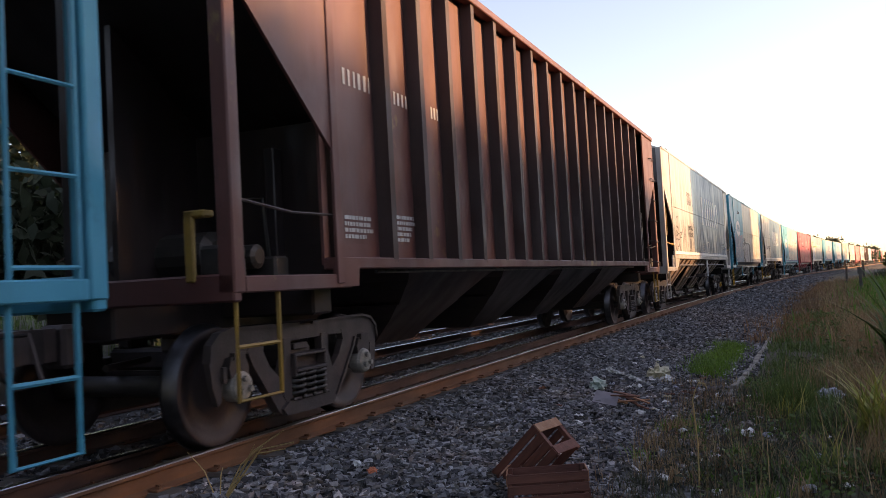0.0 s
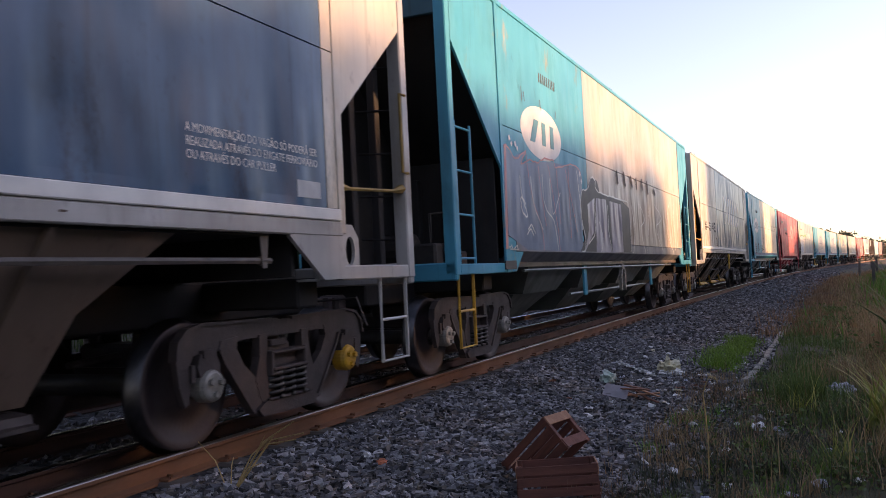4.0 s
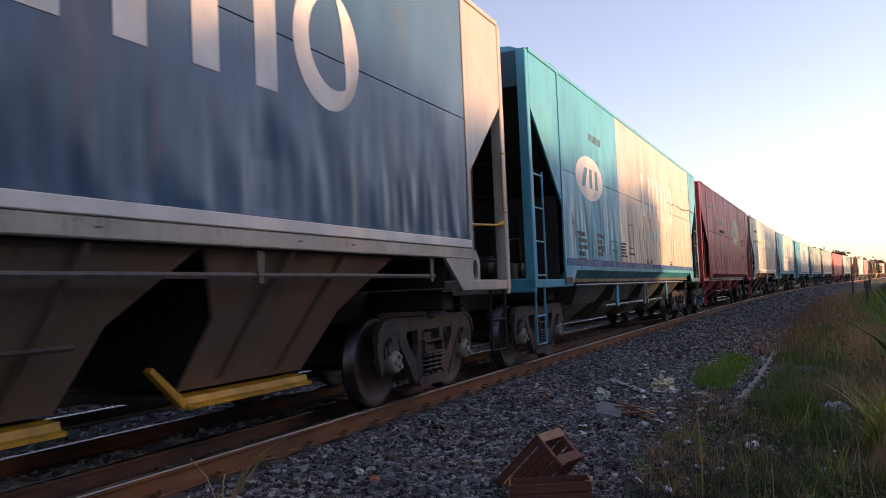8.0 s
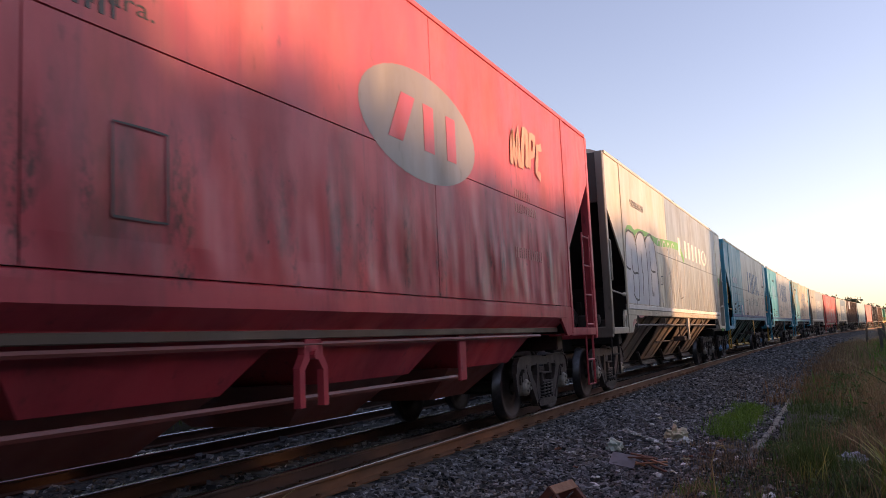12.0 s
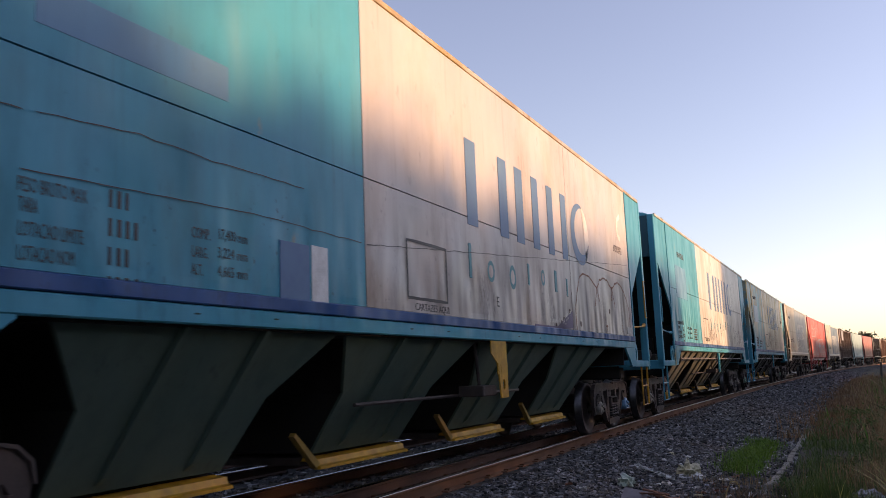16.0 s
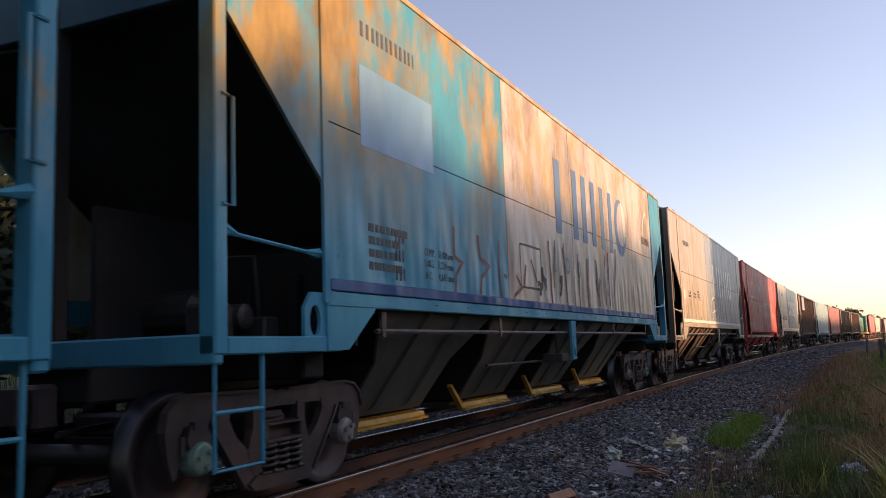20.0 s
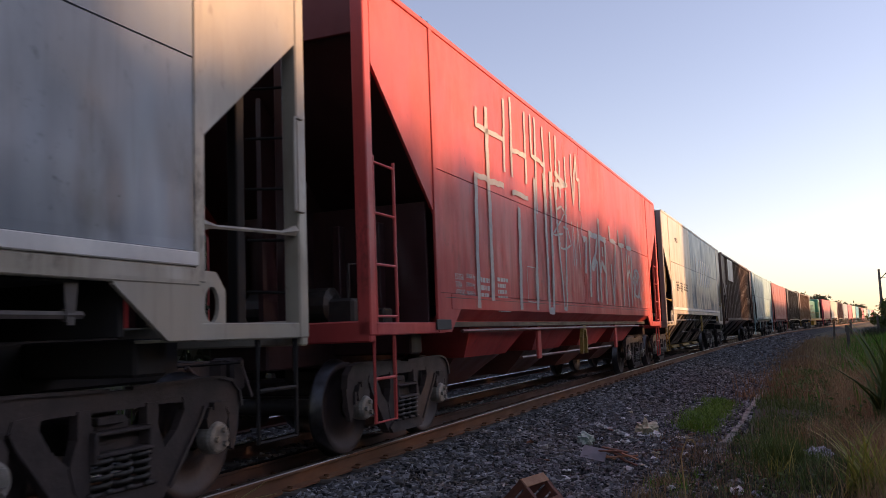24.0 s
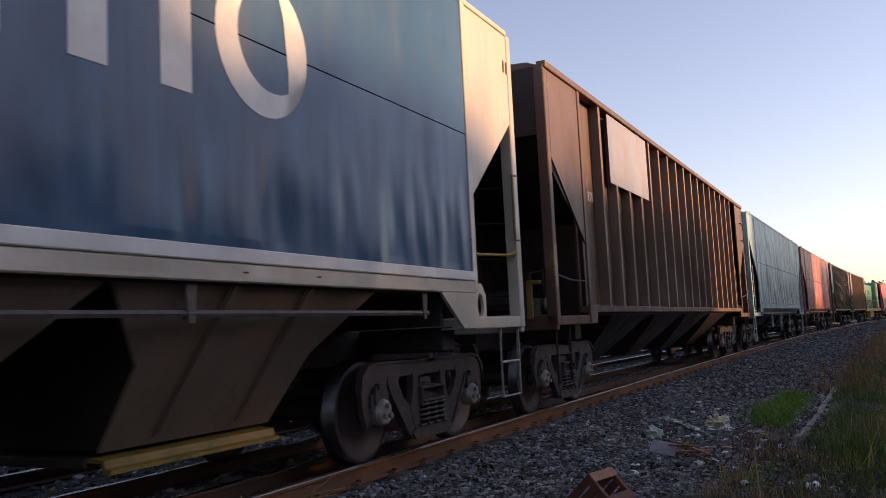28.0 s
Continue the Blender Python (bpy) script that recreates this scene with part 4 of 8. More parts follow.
            f.tube([(SX + 0.005, y0, 2.9), (SX + 0.005, y0 + d, 2.9), (SX + 0.005, y0 + d, 2.15), (SX + 0.005, y0, 2.15)], 0.015)
            part("grab_iron", f, lever or (M_YELLOW if yellow else frame), w)
            stirrup(w, SX - 0.06, (0.06 if m == 0 else L - 0.62) - h, (steps_far if m else None) or steps_in or (M_YELLOW if yellow else frame))
        if pipe:
            f = Form()
            f.tube([(SX - 0.08, e - h + 0.9, 1.325), (SX - 0.08, h - e - 0.9, 1.325)], 0.024)
            n = 5
            for i in range(n):
                y = e - h + 1.0 + (L - 2 * e - 2.0) * i / (n - 1)
                f.prism([(y - 0.05, 1.52), (y + 0.05, 1.52), (y + 0.025, 1.27), (y - 0.025, 1.27)], SX - 0.06, SX - 0.05)
                f.tube([(SX - 0.08, y - 0.03, 1.325), (SX - 0.08, y + 0.03, 1.325)], 0.034, 8)
            part("brake_pipe", f, M_PIPE, w)
        f = Form()
        if bracket:
            # wide bracket whose near edge is cut back below, with two oval holes
            f.prism([(-0.37, 1.51), (-0.37, 1.37), (-0.2, 1.26), (-0.2, 1.15), (-0.16, 1.11), (0.1, 1.11), (0.1, 1.51)], SX + 0.022, SX + 0.034)
            f.holed([(-0.2, 1.26), (-0.16, 1.11), (0.1, 1.11), (0.1, 1.26)], -0.13, 1.19, 0.035, 0.055, SX + 0.02, SX + 0.038)
            f.holed([(-0.16, 1.11), (-0.12, 0.87), (0.1, 0.87), (0.1, 1.11)], -0.03, 1.02, 0.035, 0.06, SX + 0.02, SX + 0.036)
        else:
            out = [(-0.13, 1.5), (-0.09, 0.92), (0.09, 0.92), (0.13, 1.5)]
            f.holed(out, 0, 1.04, 0.04, 0.07, SX - 0.02, SX + 0.02)
            for z in (1.14, 1.2, 1.26):
                f.tube([(SX + 0.015, -0.05, z), (SX + 0.03, -0.05, z)], 0.016, 6)
        part("lever_plate", f, plate or lever or (M_YELLOW if yellow else frame), w)
        f = Form()
        f.box(SX - 0.35, SX - 0.05, -0.45, -0.05, 0.9, 1.02, 0.01)
        f.tube([(SX - 0.2, -0.2, 1.0), (SX - 0.2, -0.3, 1.5)], 0.02)
        f.tube([(SX - 0.4, -2.6, 0.92), (SX - 0.4, 1.6, 0.92)], 0.02)
        part("gate_gear", f, M_STEEL, w)
        wy = 2.84 * (L - 5.6) / 11.2
        for i in range(4):
            c = -h + 3.73 + wy * i
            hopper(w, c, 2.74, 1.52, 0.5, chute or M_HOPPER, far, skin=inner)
            y0, y1 = c - 0.83, c + 0.83
            f = Form()
            f.box(-0.62, 0.62, y0 - 0.02, y1 + 0.02, 0.4, 0.47, 0.01)
            dg = part("discharge_gate", f, M_STEEL, w)
            for sx in (1, -1):
                f = Form()
                f.prism([(sx * 0.62, 0.44), (sx * 0.74, 0.435), (sx * 0.76, 0.37), (sx * 0.83, 0.37), (sx * 0.83, 0.395), (sx * 0.785, 0.405), (sx * 0.77, 0.455), (sx * 0.64, 0.47)], y0, y1, "y")
                part("gate_rail", f, gate, dg)
            if arm is not False:
                f = Form()
                f.prism([(y0 - 0.02, 0.38), (y0 - 0.36, 0.68), (y0 - 0.33, 0.71), (y0 + 0.03, 0.425)], 0.74, 0.8)
                part("gate_arm", f, arm or gate, dg)
    elif kind == "b":
        f = Form()
        f.prism([(SX - 0.02, 1.605), (SX + 0.012, 1.59), (SX + 0.012, 1.43), (SX - 0.15, 1.3), (SX - 0.15, 1.25), (SX - 0.26, 1.25), (SX - 0.26, 1.31), (SX - 0.06, 1.47)], e - h + 0.35, h - e - 0.35, "y")
        part("side_sill", f, sill or frame, w)
        f = Form()
        f.box(SX - 0.22, SX - 0.125, e - h + 0.4, h - e - 0.4, 1.225, 1.29, 0.006)
        part("sill_lip", f, pt((0.11, 0.075, 0.055), 0.5, 0, 71), w)
        f = Form()
        f.box(-SX, -SX + 0.06, e - h, h - e, 1.2, 1.56, 0.01)
        part("side_sill", f, frame, w)
        if stripe:
            f = Form()
            f.box(SX - 0.01, SX + 0.016, e - h + 0.06, h - e - 0.06, 1.5, 1.602, 0.001)
            part("painted_stripe", f, stripe, w)
        for m in (0, 1):
            P = [(sgn(m, u) - h, z) for u, z in [(e - 0.02, 1.17), (e + 0.32, 1.17), (e + 0.62, 1.42), (e + 0.62, 1.603), (e - 0.02, 1.603)]]
            f = Form()
            f.prism(P, SX - 0.03, SX + 0.006)
            part("shoulder_plate", f, frame, w)
            f = Form()
            y0 = sgn(m, 0.17) - h
            y1 = sgn(m, 0.61) - h
            ladder(f, SX - 0.03, y0, y1, 1.28, 2.86, 4)
            part("corner_ladder", f, tail if m else frame, w)
            f = Form()
            ladder(f, -SX + 0.03, y0, y1, 1.28, 2.86, 4)
            part("corner_ladder", f, tail if m else frame, w)
            stirrup(w, SX - 0.06, (0.16 if m == 0 else L - 0.6) - h, steps_in or (tail if m else frame), 0.42, 1.16, 0.36)
            f = Form()
            f.box(SX + 0.002, SX + 0.018, e - 0.1 - h, e + 0.3 - h, 1.2, 1.31, 0.004)
            if m == 0:
                part("maker_plate", f, M_BLACKP, w)
        n, a0 = 4, 2.7
        wy = (L - 2 * a0) / n
        for i in range(n):
            c = -h + a0 + wy * (i + 0.5)
            hopper(w, c, wy * 0.92, 1.3, 0.84, chute or (frame if not far else inner), far, 1.4, 1.1, ribs=False)
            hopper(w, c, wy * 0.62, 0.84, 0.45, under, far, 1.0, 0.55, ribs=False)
        for u in (5.88, 11.8):
            f = Form()
            y = u - h
            f.box(SX - 0.2, SX - 0.16, y - 0.09, y + 0.09, 0.72, 1.25, 0.01)
            part("hanger_plate", f, frame, w)
        f = Form()
        yc = 0.08
        for d in (-1, 1):
            f.prism([(yc + d * 0.2, 0.7), (yc + d * 0.13, 0.7), (yc + d * 0.13, 0.98), (yc + d * 0.06, 1.06), (yc + d * 0.06, 1.2), (yc + d * 0.13, 1.2), (yc + d * 0.13, 1.1), (yc + d * 0.2, 1.0)], SX - 0.19, SX - 0.13)
        f.box(SX - 0.19, SX - 0.13, yc - 0.12, yc + 0.12, 1.12, 1.22, 0.008)
        f.tube([(SX - 0.2, yc, 1.1), (SX - 0.1, yc, 1.1)], 0.04, 8)
        part("lever_guide", f, lever or M_CAP, w)
        f = Form()
        f.tube([(SX - 0.15, -h + 2.6, 1.18), (SX - 0.15, h - 2.8, 1.18)], 0.024)
        part("operating_shaft", f, under, w)
        f = Form()
        f.tube([(SX - 0.38, -h + 5.6, 0.75), (SX - 0.38, h - 5.2, 0.75)], 0.026)
        part("gate_rod", f, under, w)
    else:
        # ribs, chord and the sill of the ribbed wagon
        n = 17
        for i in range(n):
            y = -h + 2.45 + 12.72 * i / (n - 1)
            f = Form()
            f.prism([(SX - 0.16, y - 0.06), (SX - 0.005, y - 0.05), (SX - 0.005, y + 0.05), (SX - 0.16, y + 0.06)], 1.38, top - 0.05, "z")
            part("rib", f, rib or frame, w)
        f = Form()
        f.box(SX - 0.1, SX + 0.03, -h + 0.02, h - 0.02, top - 0.075, top + 0.02, 0.01)
        part("top_chord", f, frame, w)
        f = Form()
        f.box(SX - 0.16, SX - 0.005, e - h, h - e, 1.32, 1.42, 0.01)
        part("side_sill", f, frame, w)
        f = Form()
        f.box(-SX, -SX + 0.06, e - h, h - e, 1.3, 1.42, 0.01)
        part("side_sill", f, frame, w)
        for m in (0, 1):
            f = Form()
            u0, u1 = sgn(m, e - 0.02) - h, sgn(m, e + 0.95) - h
            f.prism([(u0, 1.17), (sgn(m, e + 0.3) - h, 1.17), (sgn(m, e + 0.34) - h, 1.4), (u0, 1.4)], SX - 0.06, SX - 0.001)
            part("shoulder_plate", f, frame, w)
            f = Form()
            for k in range(6 if m else 0):
                z, y, f = 1.42 + 0.52 * k, h - 0.36, Form()
                f.tube([(SX - 0.12, y - 0.28, z), (SX + 0.05, y - 0.26, z), (SX + 0.05, y + 0.14, z - 0.02), (SX - 0.02, y + 0.14, z - 0.02)], 0.014)
                part("rung", f, M_STEEL, w)
            f = Form()
            f.tube([(SX - 0.05, sgn(m, 0.12) - h, 1.82), (SX - 0.05, sgn(m, 0.8) - h, 1.76), (SX - 0.05, sgn(m, e) - h, 1.77)], 0.012)
            part("tie_rod", f, M_STEEL, w)
            stirrup(w, SX - 0.06, (0.08 if m == 0 else L - 0.58) - h, (steps_far or inner) if m else steps_in or M_DULL)
        n, a0 = 4, 2.9
        wy = (L - 2 * a0) / n
        for i in range(n):
            c = -h + a0 + wy * (i + 0.5)
            # hoppers in the near-black inner paint: under-body shade is in the colour
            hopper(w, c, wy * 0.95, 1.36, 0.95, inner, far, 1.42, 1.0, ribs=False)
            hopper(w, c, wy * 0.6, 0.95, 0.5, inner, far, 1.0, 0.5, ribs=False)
        f = Form()
        f.tube([(SX - 0.2, e - h + 1.0, 1.3), (SX - 0.2, h - e - 1.0, 1.3)], 0.02)
        part("brake_pipe", f, M_CAP, w)
        if not far:
            f = Form()
            f.box(1.14, 1.22, -h - 0.02, -h + 0.02, 1.25, 1.75, 0.01)
            f.box(1.14, 1.32, -h - 0.02, -h + 0.1, 1.7, 1.75, 0.01)
            part("end_bracket", f, M_DULL, w)
    # brake valves on the near platform
    f = Form()
    y = -h + 0.75
    f.box(0.7, 1.0, y - 0.1, y + 0.14, 1.2, 1.55, 0.03)
    f.lathe([(-0.12, 0), (-0.12, 0.1), (0.1, 0.1), (0.12, 0.06), (0.12, 0)], 12, (0.95, y + 0.2, 1.45))
    f.box(0.85, 1.15, y + 0.3, y + 0.5, 1.25, 1.45, 0.02)
    f.tube([(0.9, y, 1.2), (0.9, y, 1.9), (0.9, y + 0.5, 1.95), (0.9, y + 0.6, 1.2)], 0.02)
    f.lathe([(-0.5, 0), (-0.5, 0.2), (0.5, 0.2), (0.55, 0.12), (0.55, 0)], 14, (0.0, y + 0.35, 1.5))
    part("brake_valve", f, M_AXLE, w)
    if yellow:
        f = Form()
        f.box(0.55, 0.95, -h - 0.03, -h + 0.05, 1.3, 1.72, 0.02)
        part("end_box", f, M_YELLOW, w)
    near, away = {"a": (1.33, 1.54), "b": (1.615, 1.69), "c": (1.55, 1.63)}[kind]
    bogie(w, -h + near, cap, far)
    bogie(w, h - away, cap_far, far)
    return w


def hopper(w, c, wy, z1, z0, material, far, x1=1.46, x0=0.72, ribs=True, skin=None):
    """One discharge hopper: sheets that slope in from the sides and the ends."""
    f = Form()
    t, b = wy * 0.5, wy * 0.3
    k = 0.48 if ribs else 0.38
    zm = z1 - (z1 - z0) * k
    tm = t * 0.64
    V = []
    for z, x, y in ((z1, x1, t), (zm, x1 - (x1 - x0) * k, tm if ribs else t * 0.8), (z0, x0, b)):
        V += [(-x, c - y, z), (x, c - y, z), (x, c + y, z), (-x, c + y, z)]
    F = [(0, 1, 2, 3), (11, 10, 9, 8)]
    for q in (0, 4):
        F += [(q + i, q + 4 + i, q + 4 + (i + 1) % 4, q + (i + 1) % 4) for i in range(4)]
    f.add(V, F)
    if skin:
        # near-black funnel between two flat side sheets, gap shade put in its colour
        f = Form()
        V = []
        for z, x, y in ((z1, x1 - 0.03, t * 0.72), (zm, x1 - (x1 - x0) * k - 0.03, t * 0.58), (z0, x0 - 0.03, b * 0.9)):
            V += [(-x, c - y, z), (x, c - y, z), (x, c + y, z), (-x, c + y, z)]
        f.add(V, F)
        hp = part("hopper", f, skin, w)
        rows = ((z1, x1, t), (zm, x1 - (x1 - x0) * k, tm), (z0, x0, b))
        for sx in (1, -1):
            g = Form()
            V = []
            for z, x, y in rows:
                V += [(sx * x, c - y, z), (sx * x, c + y, z), (sx * (x - 0.03), c + y, z), (sx * (x - 0.03), c - y, z)]
            G = [(0, 1, 2, 3), (11, 10, 9, 8)]
            for q in (0, 4):
                G += [(q + i, q + 4 + i, q + 4 + (i + 1) % 4, q + (i + 1) % 4) for i in range(4)]
            g.add(V, G)
            part("side_sheet", g, material, hp)
    else:
        hp = part("hopper", f, material, w)
    if ribs:
        for d in (-0.4, 0.4):
            g = Form()
            P0, P1 = Vector((x1, c + d, z1 - 0.01)), Vector((x0, c + d, z0 + 0.02))
            a = Vector((0, 0.025, 0))
            n = Vector((0.105, 0, 0.075))
            V = [P0 - a, P0 + a, P0 + a + n, P0 - a + n, P1 - a, P1 + a, P1 + a + n, P1 - a + n]
            g.add(V, [(0, 1, 2, 3), (7, 6, 5, 4), (0, 4, 5, 1), (1, 5, 6, 2), (2, 6, 7, 3), (3, 7, 4, 0)])
            part("stiffener", g, material, hp)
    return hp

# ---------------------------------------------------------------- the train
def pt(c, dirt=0.5, rust=0.0, seed=0.0, rough=0.36, dents=1.0, grime=None):
    return paint(c, dirt, rust, rough, seed, dents, grime)


# near-black; used inside the wagons they carry the recess shade in their colour
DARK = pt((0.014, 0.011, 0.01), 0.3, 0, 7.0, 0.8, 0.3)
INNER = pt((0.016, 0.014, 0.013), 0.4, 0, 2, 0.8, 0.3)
GREYG = pt((0.1, 0.115, 0.1), 0.5, 0, 19)
TRAIN = []


def put(w, a):
    """Place a wagon whose near end stands at a metres along the track at the clip's middle."""
    TRAIN.append((w, a + w["length"] / 2))
    return w


BLUEG, GRAYB = (0.03, 0.105, 0.19), (0.25, 0.29, 0.32)

# teal wagon that is leaving
c = pt(TEAL, 0.4, 0.05, 1)
put(wagon("teal covered hopper wagon with corner ladders", "b", 17.25, c, c, [(0, 17.25, c)], INNER, stripe=pt(STRIPE, 0.3)), -128.75)

# brown ribbed wagon
c = pt(BROWN, 0.4, 0.05, 3, 0.5)
# ribs far darker than the body: their shaded sides are put into the paint
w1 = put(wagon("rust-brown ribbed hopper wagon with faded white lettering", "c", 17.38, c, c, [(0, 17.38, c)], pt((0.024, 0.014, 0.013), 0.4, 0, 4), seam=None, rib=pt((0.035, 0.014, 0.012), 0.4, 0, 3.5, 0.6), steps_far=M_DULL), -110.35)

# cream and blue, sprayed
c, b, g = pt(CREAM, 0.55, 0, 5), pt(BLUEG, 0.55, 0, 6, 0.34), pt((0.42, 0.4, 0.37), 0.6, 0, 5.5)
w2 = put(wagon("cream and blue hopper wagon covered with black scrawls", "a", 16.75, g, g, [(0, 5.5, g), (5.5, 15.2, b), (15.2, 16.75, c)], DARK, yellow=False, lever=M_DULL, plate=M_OFFWHITE, cap_far=("pale", "yellow")), -91.6)

# teal and cream sprayed
c, b = pt(TEAL, 0.5, 0.05, 8), pt((0.48, 0.4, 0.32), 0.6, 0, 9)
w3 = put(wagon("teal and cream hopper wagon with sprayed lower panels", "b", 17.25, c, c, [(0, 5.7, c), (5.7, 15.7, b), (15.7, 17.25, c)], INNER, steps_in=M_YELLOW, under=GREYG, chute=GREYG, sill=pt((0.13, 0.14, 0.17), 0.5, 0, 10)), -73.8)

# cream and blue, yellow gates
c, b = pt((0.46, 0.42, 0.36), 0.5, 0, 11), pt((0.02, 0.1, 0.185), 0.4, 0, 12, 0.3)
w4 = put(wagon("cream and dark blue hopper wagon with yellow gate levers", "a", 16.5, c, c, [(0, 5.3, c), (5.3, 15.1, b), (15.1, 16.5, c)], DARK, yellow=True, gate=M_YELLOW, steps_in=DARK, seam=3.12), -55.5)

# bright teal and cream with a blue stripe
c, b = pt((0.03, 0.36, 0.48), 0.4, 0.1, 14), pt(CREAM, 0.6, 0.05, 15)
w5 = put(wagon("bright teal and cream hopper wagon with a blue stripe", "b", 17.35, c, c, [(0, 5.65, c), (5.65, 8.71, b), (8.71, 15.75, b), (15.75, 17.35, c)], INNER, seam=3.03, under=GREYG, chute=GREYG, stripe=pt(STRIPE, 0.3), tail=pt((0.1, 0.14, 0.15), 0.6, 0, 16)), -37.94)

# red wagon
c = pt(RED, 0.85, 0.0, 17, 0.42, 1.0, (0.1, 0.024, 0.026))
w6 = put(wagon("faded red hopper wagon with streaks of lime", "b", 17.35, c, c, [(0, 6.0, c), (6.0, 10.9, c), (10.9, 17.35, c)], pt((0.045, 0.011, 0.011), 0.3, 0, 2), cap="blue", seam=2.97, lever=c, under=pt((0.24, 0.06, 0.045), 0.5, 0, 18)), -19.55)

# cream and grey with large sprayed letters
c, b = pt(CREAM, 0.45, 0, 19), pt(GRAYB, 0.5, 0, 20)
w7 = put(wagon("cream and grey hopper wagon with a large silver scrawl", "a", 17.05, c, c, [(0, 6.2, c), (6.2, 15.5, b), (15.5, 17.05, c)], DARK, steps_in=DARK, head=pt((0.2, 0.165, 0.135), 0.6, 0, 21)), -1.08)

# three teal and cream wagons
c, b = pt(TEAL, 0.4, 0.05, 22), pt((0.52, 0.48, 0.44), 0.6, 0, 23)
RUSTR = pt((0.5, 0.42, 0.32), 0.6, 0.75, 24.5)
GREENH = pt((0.09, 0.095, 0.078), 0.6, 0, 24, 0.6, 0.4)
st = pt(STRIPE, 0.4)
w8 = put(wagon("teal and cream hopper wagon with a blue stripe and red scrawl", "a", 16.85, c, c, [(0, 5.4, c), (5.4, 11.45, b), (11.45, 15.45, b), (15.45, 16.85, c)], INNER, cap="blue", gate=M_YELLOW, band=st, steps_in=M_YELLOW, lever=M_YELLOW, chute=pt((0.06, 0.115, 0.095), 0.6, 0, 24, 0.6, 0.4), rail=RUSTR, bracket=True, pipe=False, arm=M_DULL, seam=2.85, cap_far=("pale", "blue")), 17.1)
c, b = pt(TEAL, 0.35, 0.06, 25), pt((0.58, 0.55, 0.5), 0.55, 0, 26)
w9 = put(wagon("teal and pale cream hopper wagon with a blue stripe", "a", 16.8, c, c, [(0, 5.55, c), (5.55, 8.4, b), (8.4, 11.3, b), (11.3, 15.4, b), (15.4, 16.8, c)], INNER, gate=M_YELLOW, arm=M_STEEL, cap=("pale", "yellow"), band=st, chute=GREENH, rail=RUSTR), 35.42)
c, b = pt(TEAL, 0.4, 0.75, 28), pt(CREAM, 0.65, 0.35, 29)
w10 = put(wagon("rust-streaked teal and cream hopper wagon with a blue stripe", "a", 16.48, c, c, [(0, 5.5, c), (5.5, 8.5, b), (8.5, 15.1, b), (15.1, 16.48, pt(TEAL, 0.4, 0.1, 30))], INNER, gate=M_YELLOW, band=st, chute=GREENH, rail=RUSTR, steps_far=M_STEEL, cap=("green", "pale"), cap_far=("pale", "green")), 53.5)

# cream and slate
c, b = pt((0.42, 0.37, 0.29), 0.6, 0, 32), pt(GRAYB, 0.5, 0, 33)
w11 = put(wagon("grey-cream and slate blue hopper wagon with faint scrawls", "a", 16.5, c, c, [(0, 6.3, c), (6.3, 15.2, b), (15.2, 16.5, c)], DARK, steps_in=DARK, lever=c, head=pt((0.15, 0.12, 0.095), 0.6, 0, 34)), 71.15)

# red with white scrawls
c = pt((0.6, 0.056, 0.046), 0.5, 0.0, 35, 0.45, 0.6, (0.12, 0.025, 0.02))
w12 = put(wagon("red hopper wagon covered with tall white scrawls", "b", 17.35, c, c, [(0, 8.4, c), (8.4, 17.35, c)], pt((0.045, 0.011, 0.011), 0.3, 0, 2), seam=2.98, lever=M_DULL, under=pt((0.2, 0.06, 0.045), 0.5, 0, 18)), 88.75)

# cream and blue
c, b = pt(CREAM, 0.4, 0, 37), pt(BLUE, 0.4, 0, 38, 0.3, 0.9)
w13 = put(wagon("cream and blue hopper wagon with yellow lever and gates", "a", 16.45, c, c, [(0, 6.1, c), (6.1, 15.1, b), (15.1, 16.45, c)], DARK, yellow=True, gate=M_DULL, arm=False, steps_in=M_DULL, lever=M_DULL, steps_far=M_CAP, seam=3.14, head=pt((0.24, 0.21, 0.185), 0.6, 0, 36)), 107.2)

# brown ribbed
c = pt((0.1, 0.042, 0.026), 0.45, 0.15, 40, 0.5)
# ribs paler than the body
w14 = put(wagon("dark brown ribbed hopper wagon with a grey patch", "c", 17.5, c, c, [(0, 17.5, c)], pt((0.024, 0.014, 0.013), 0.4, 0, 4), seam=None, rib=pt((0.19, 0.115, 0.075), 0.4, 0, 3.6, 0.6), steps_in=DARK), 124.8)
_f = Form()
_f.box(SX - 0.003, SX + 0.004, 2.85 - 8.75, 5.35 - 8.75, 3.38, 4.5, 0.001)
part("painted_patch", _f, pt((0.3, 0.29, 0.31), 0.3, 0, 41), w14)

# wagons further back
FARS = [("pale teal hopper wagon with grime runs", "b", pt((0.27, 0.43, 0.44), 0.5, 0, 43, 0.4, 2.2), 143.4, 16.6),
        ("red hopper wagon with a dark round emblem", "b", pt((0.4, 0.085, 0.07), 0.55, 0, 45, 0.42, 2.0), 161.0, 16.6),
        ("dark brown ribbed hopper wagon", "c", pt((0.06, 0.036, 0.026), 0.4, 0, 47), 179.0, 16.5),
        ("orange-brown ribbed hopper wagon", "c", pt((0.24, 0.11, 0.05), 0.4, 0, 48), 196.6, 16.5)]
for label, kind, m, a, L in FARS:
    put(wagon(label, kind, L, m, m, [(0, L, m)], DARK, far=True, seam=None if kind == "c" else 3.0), a)

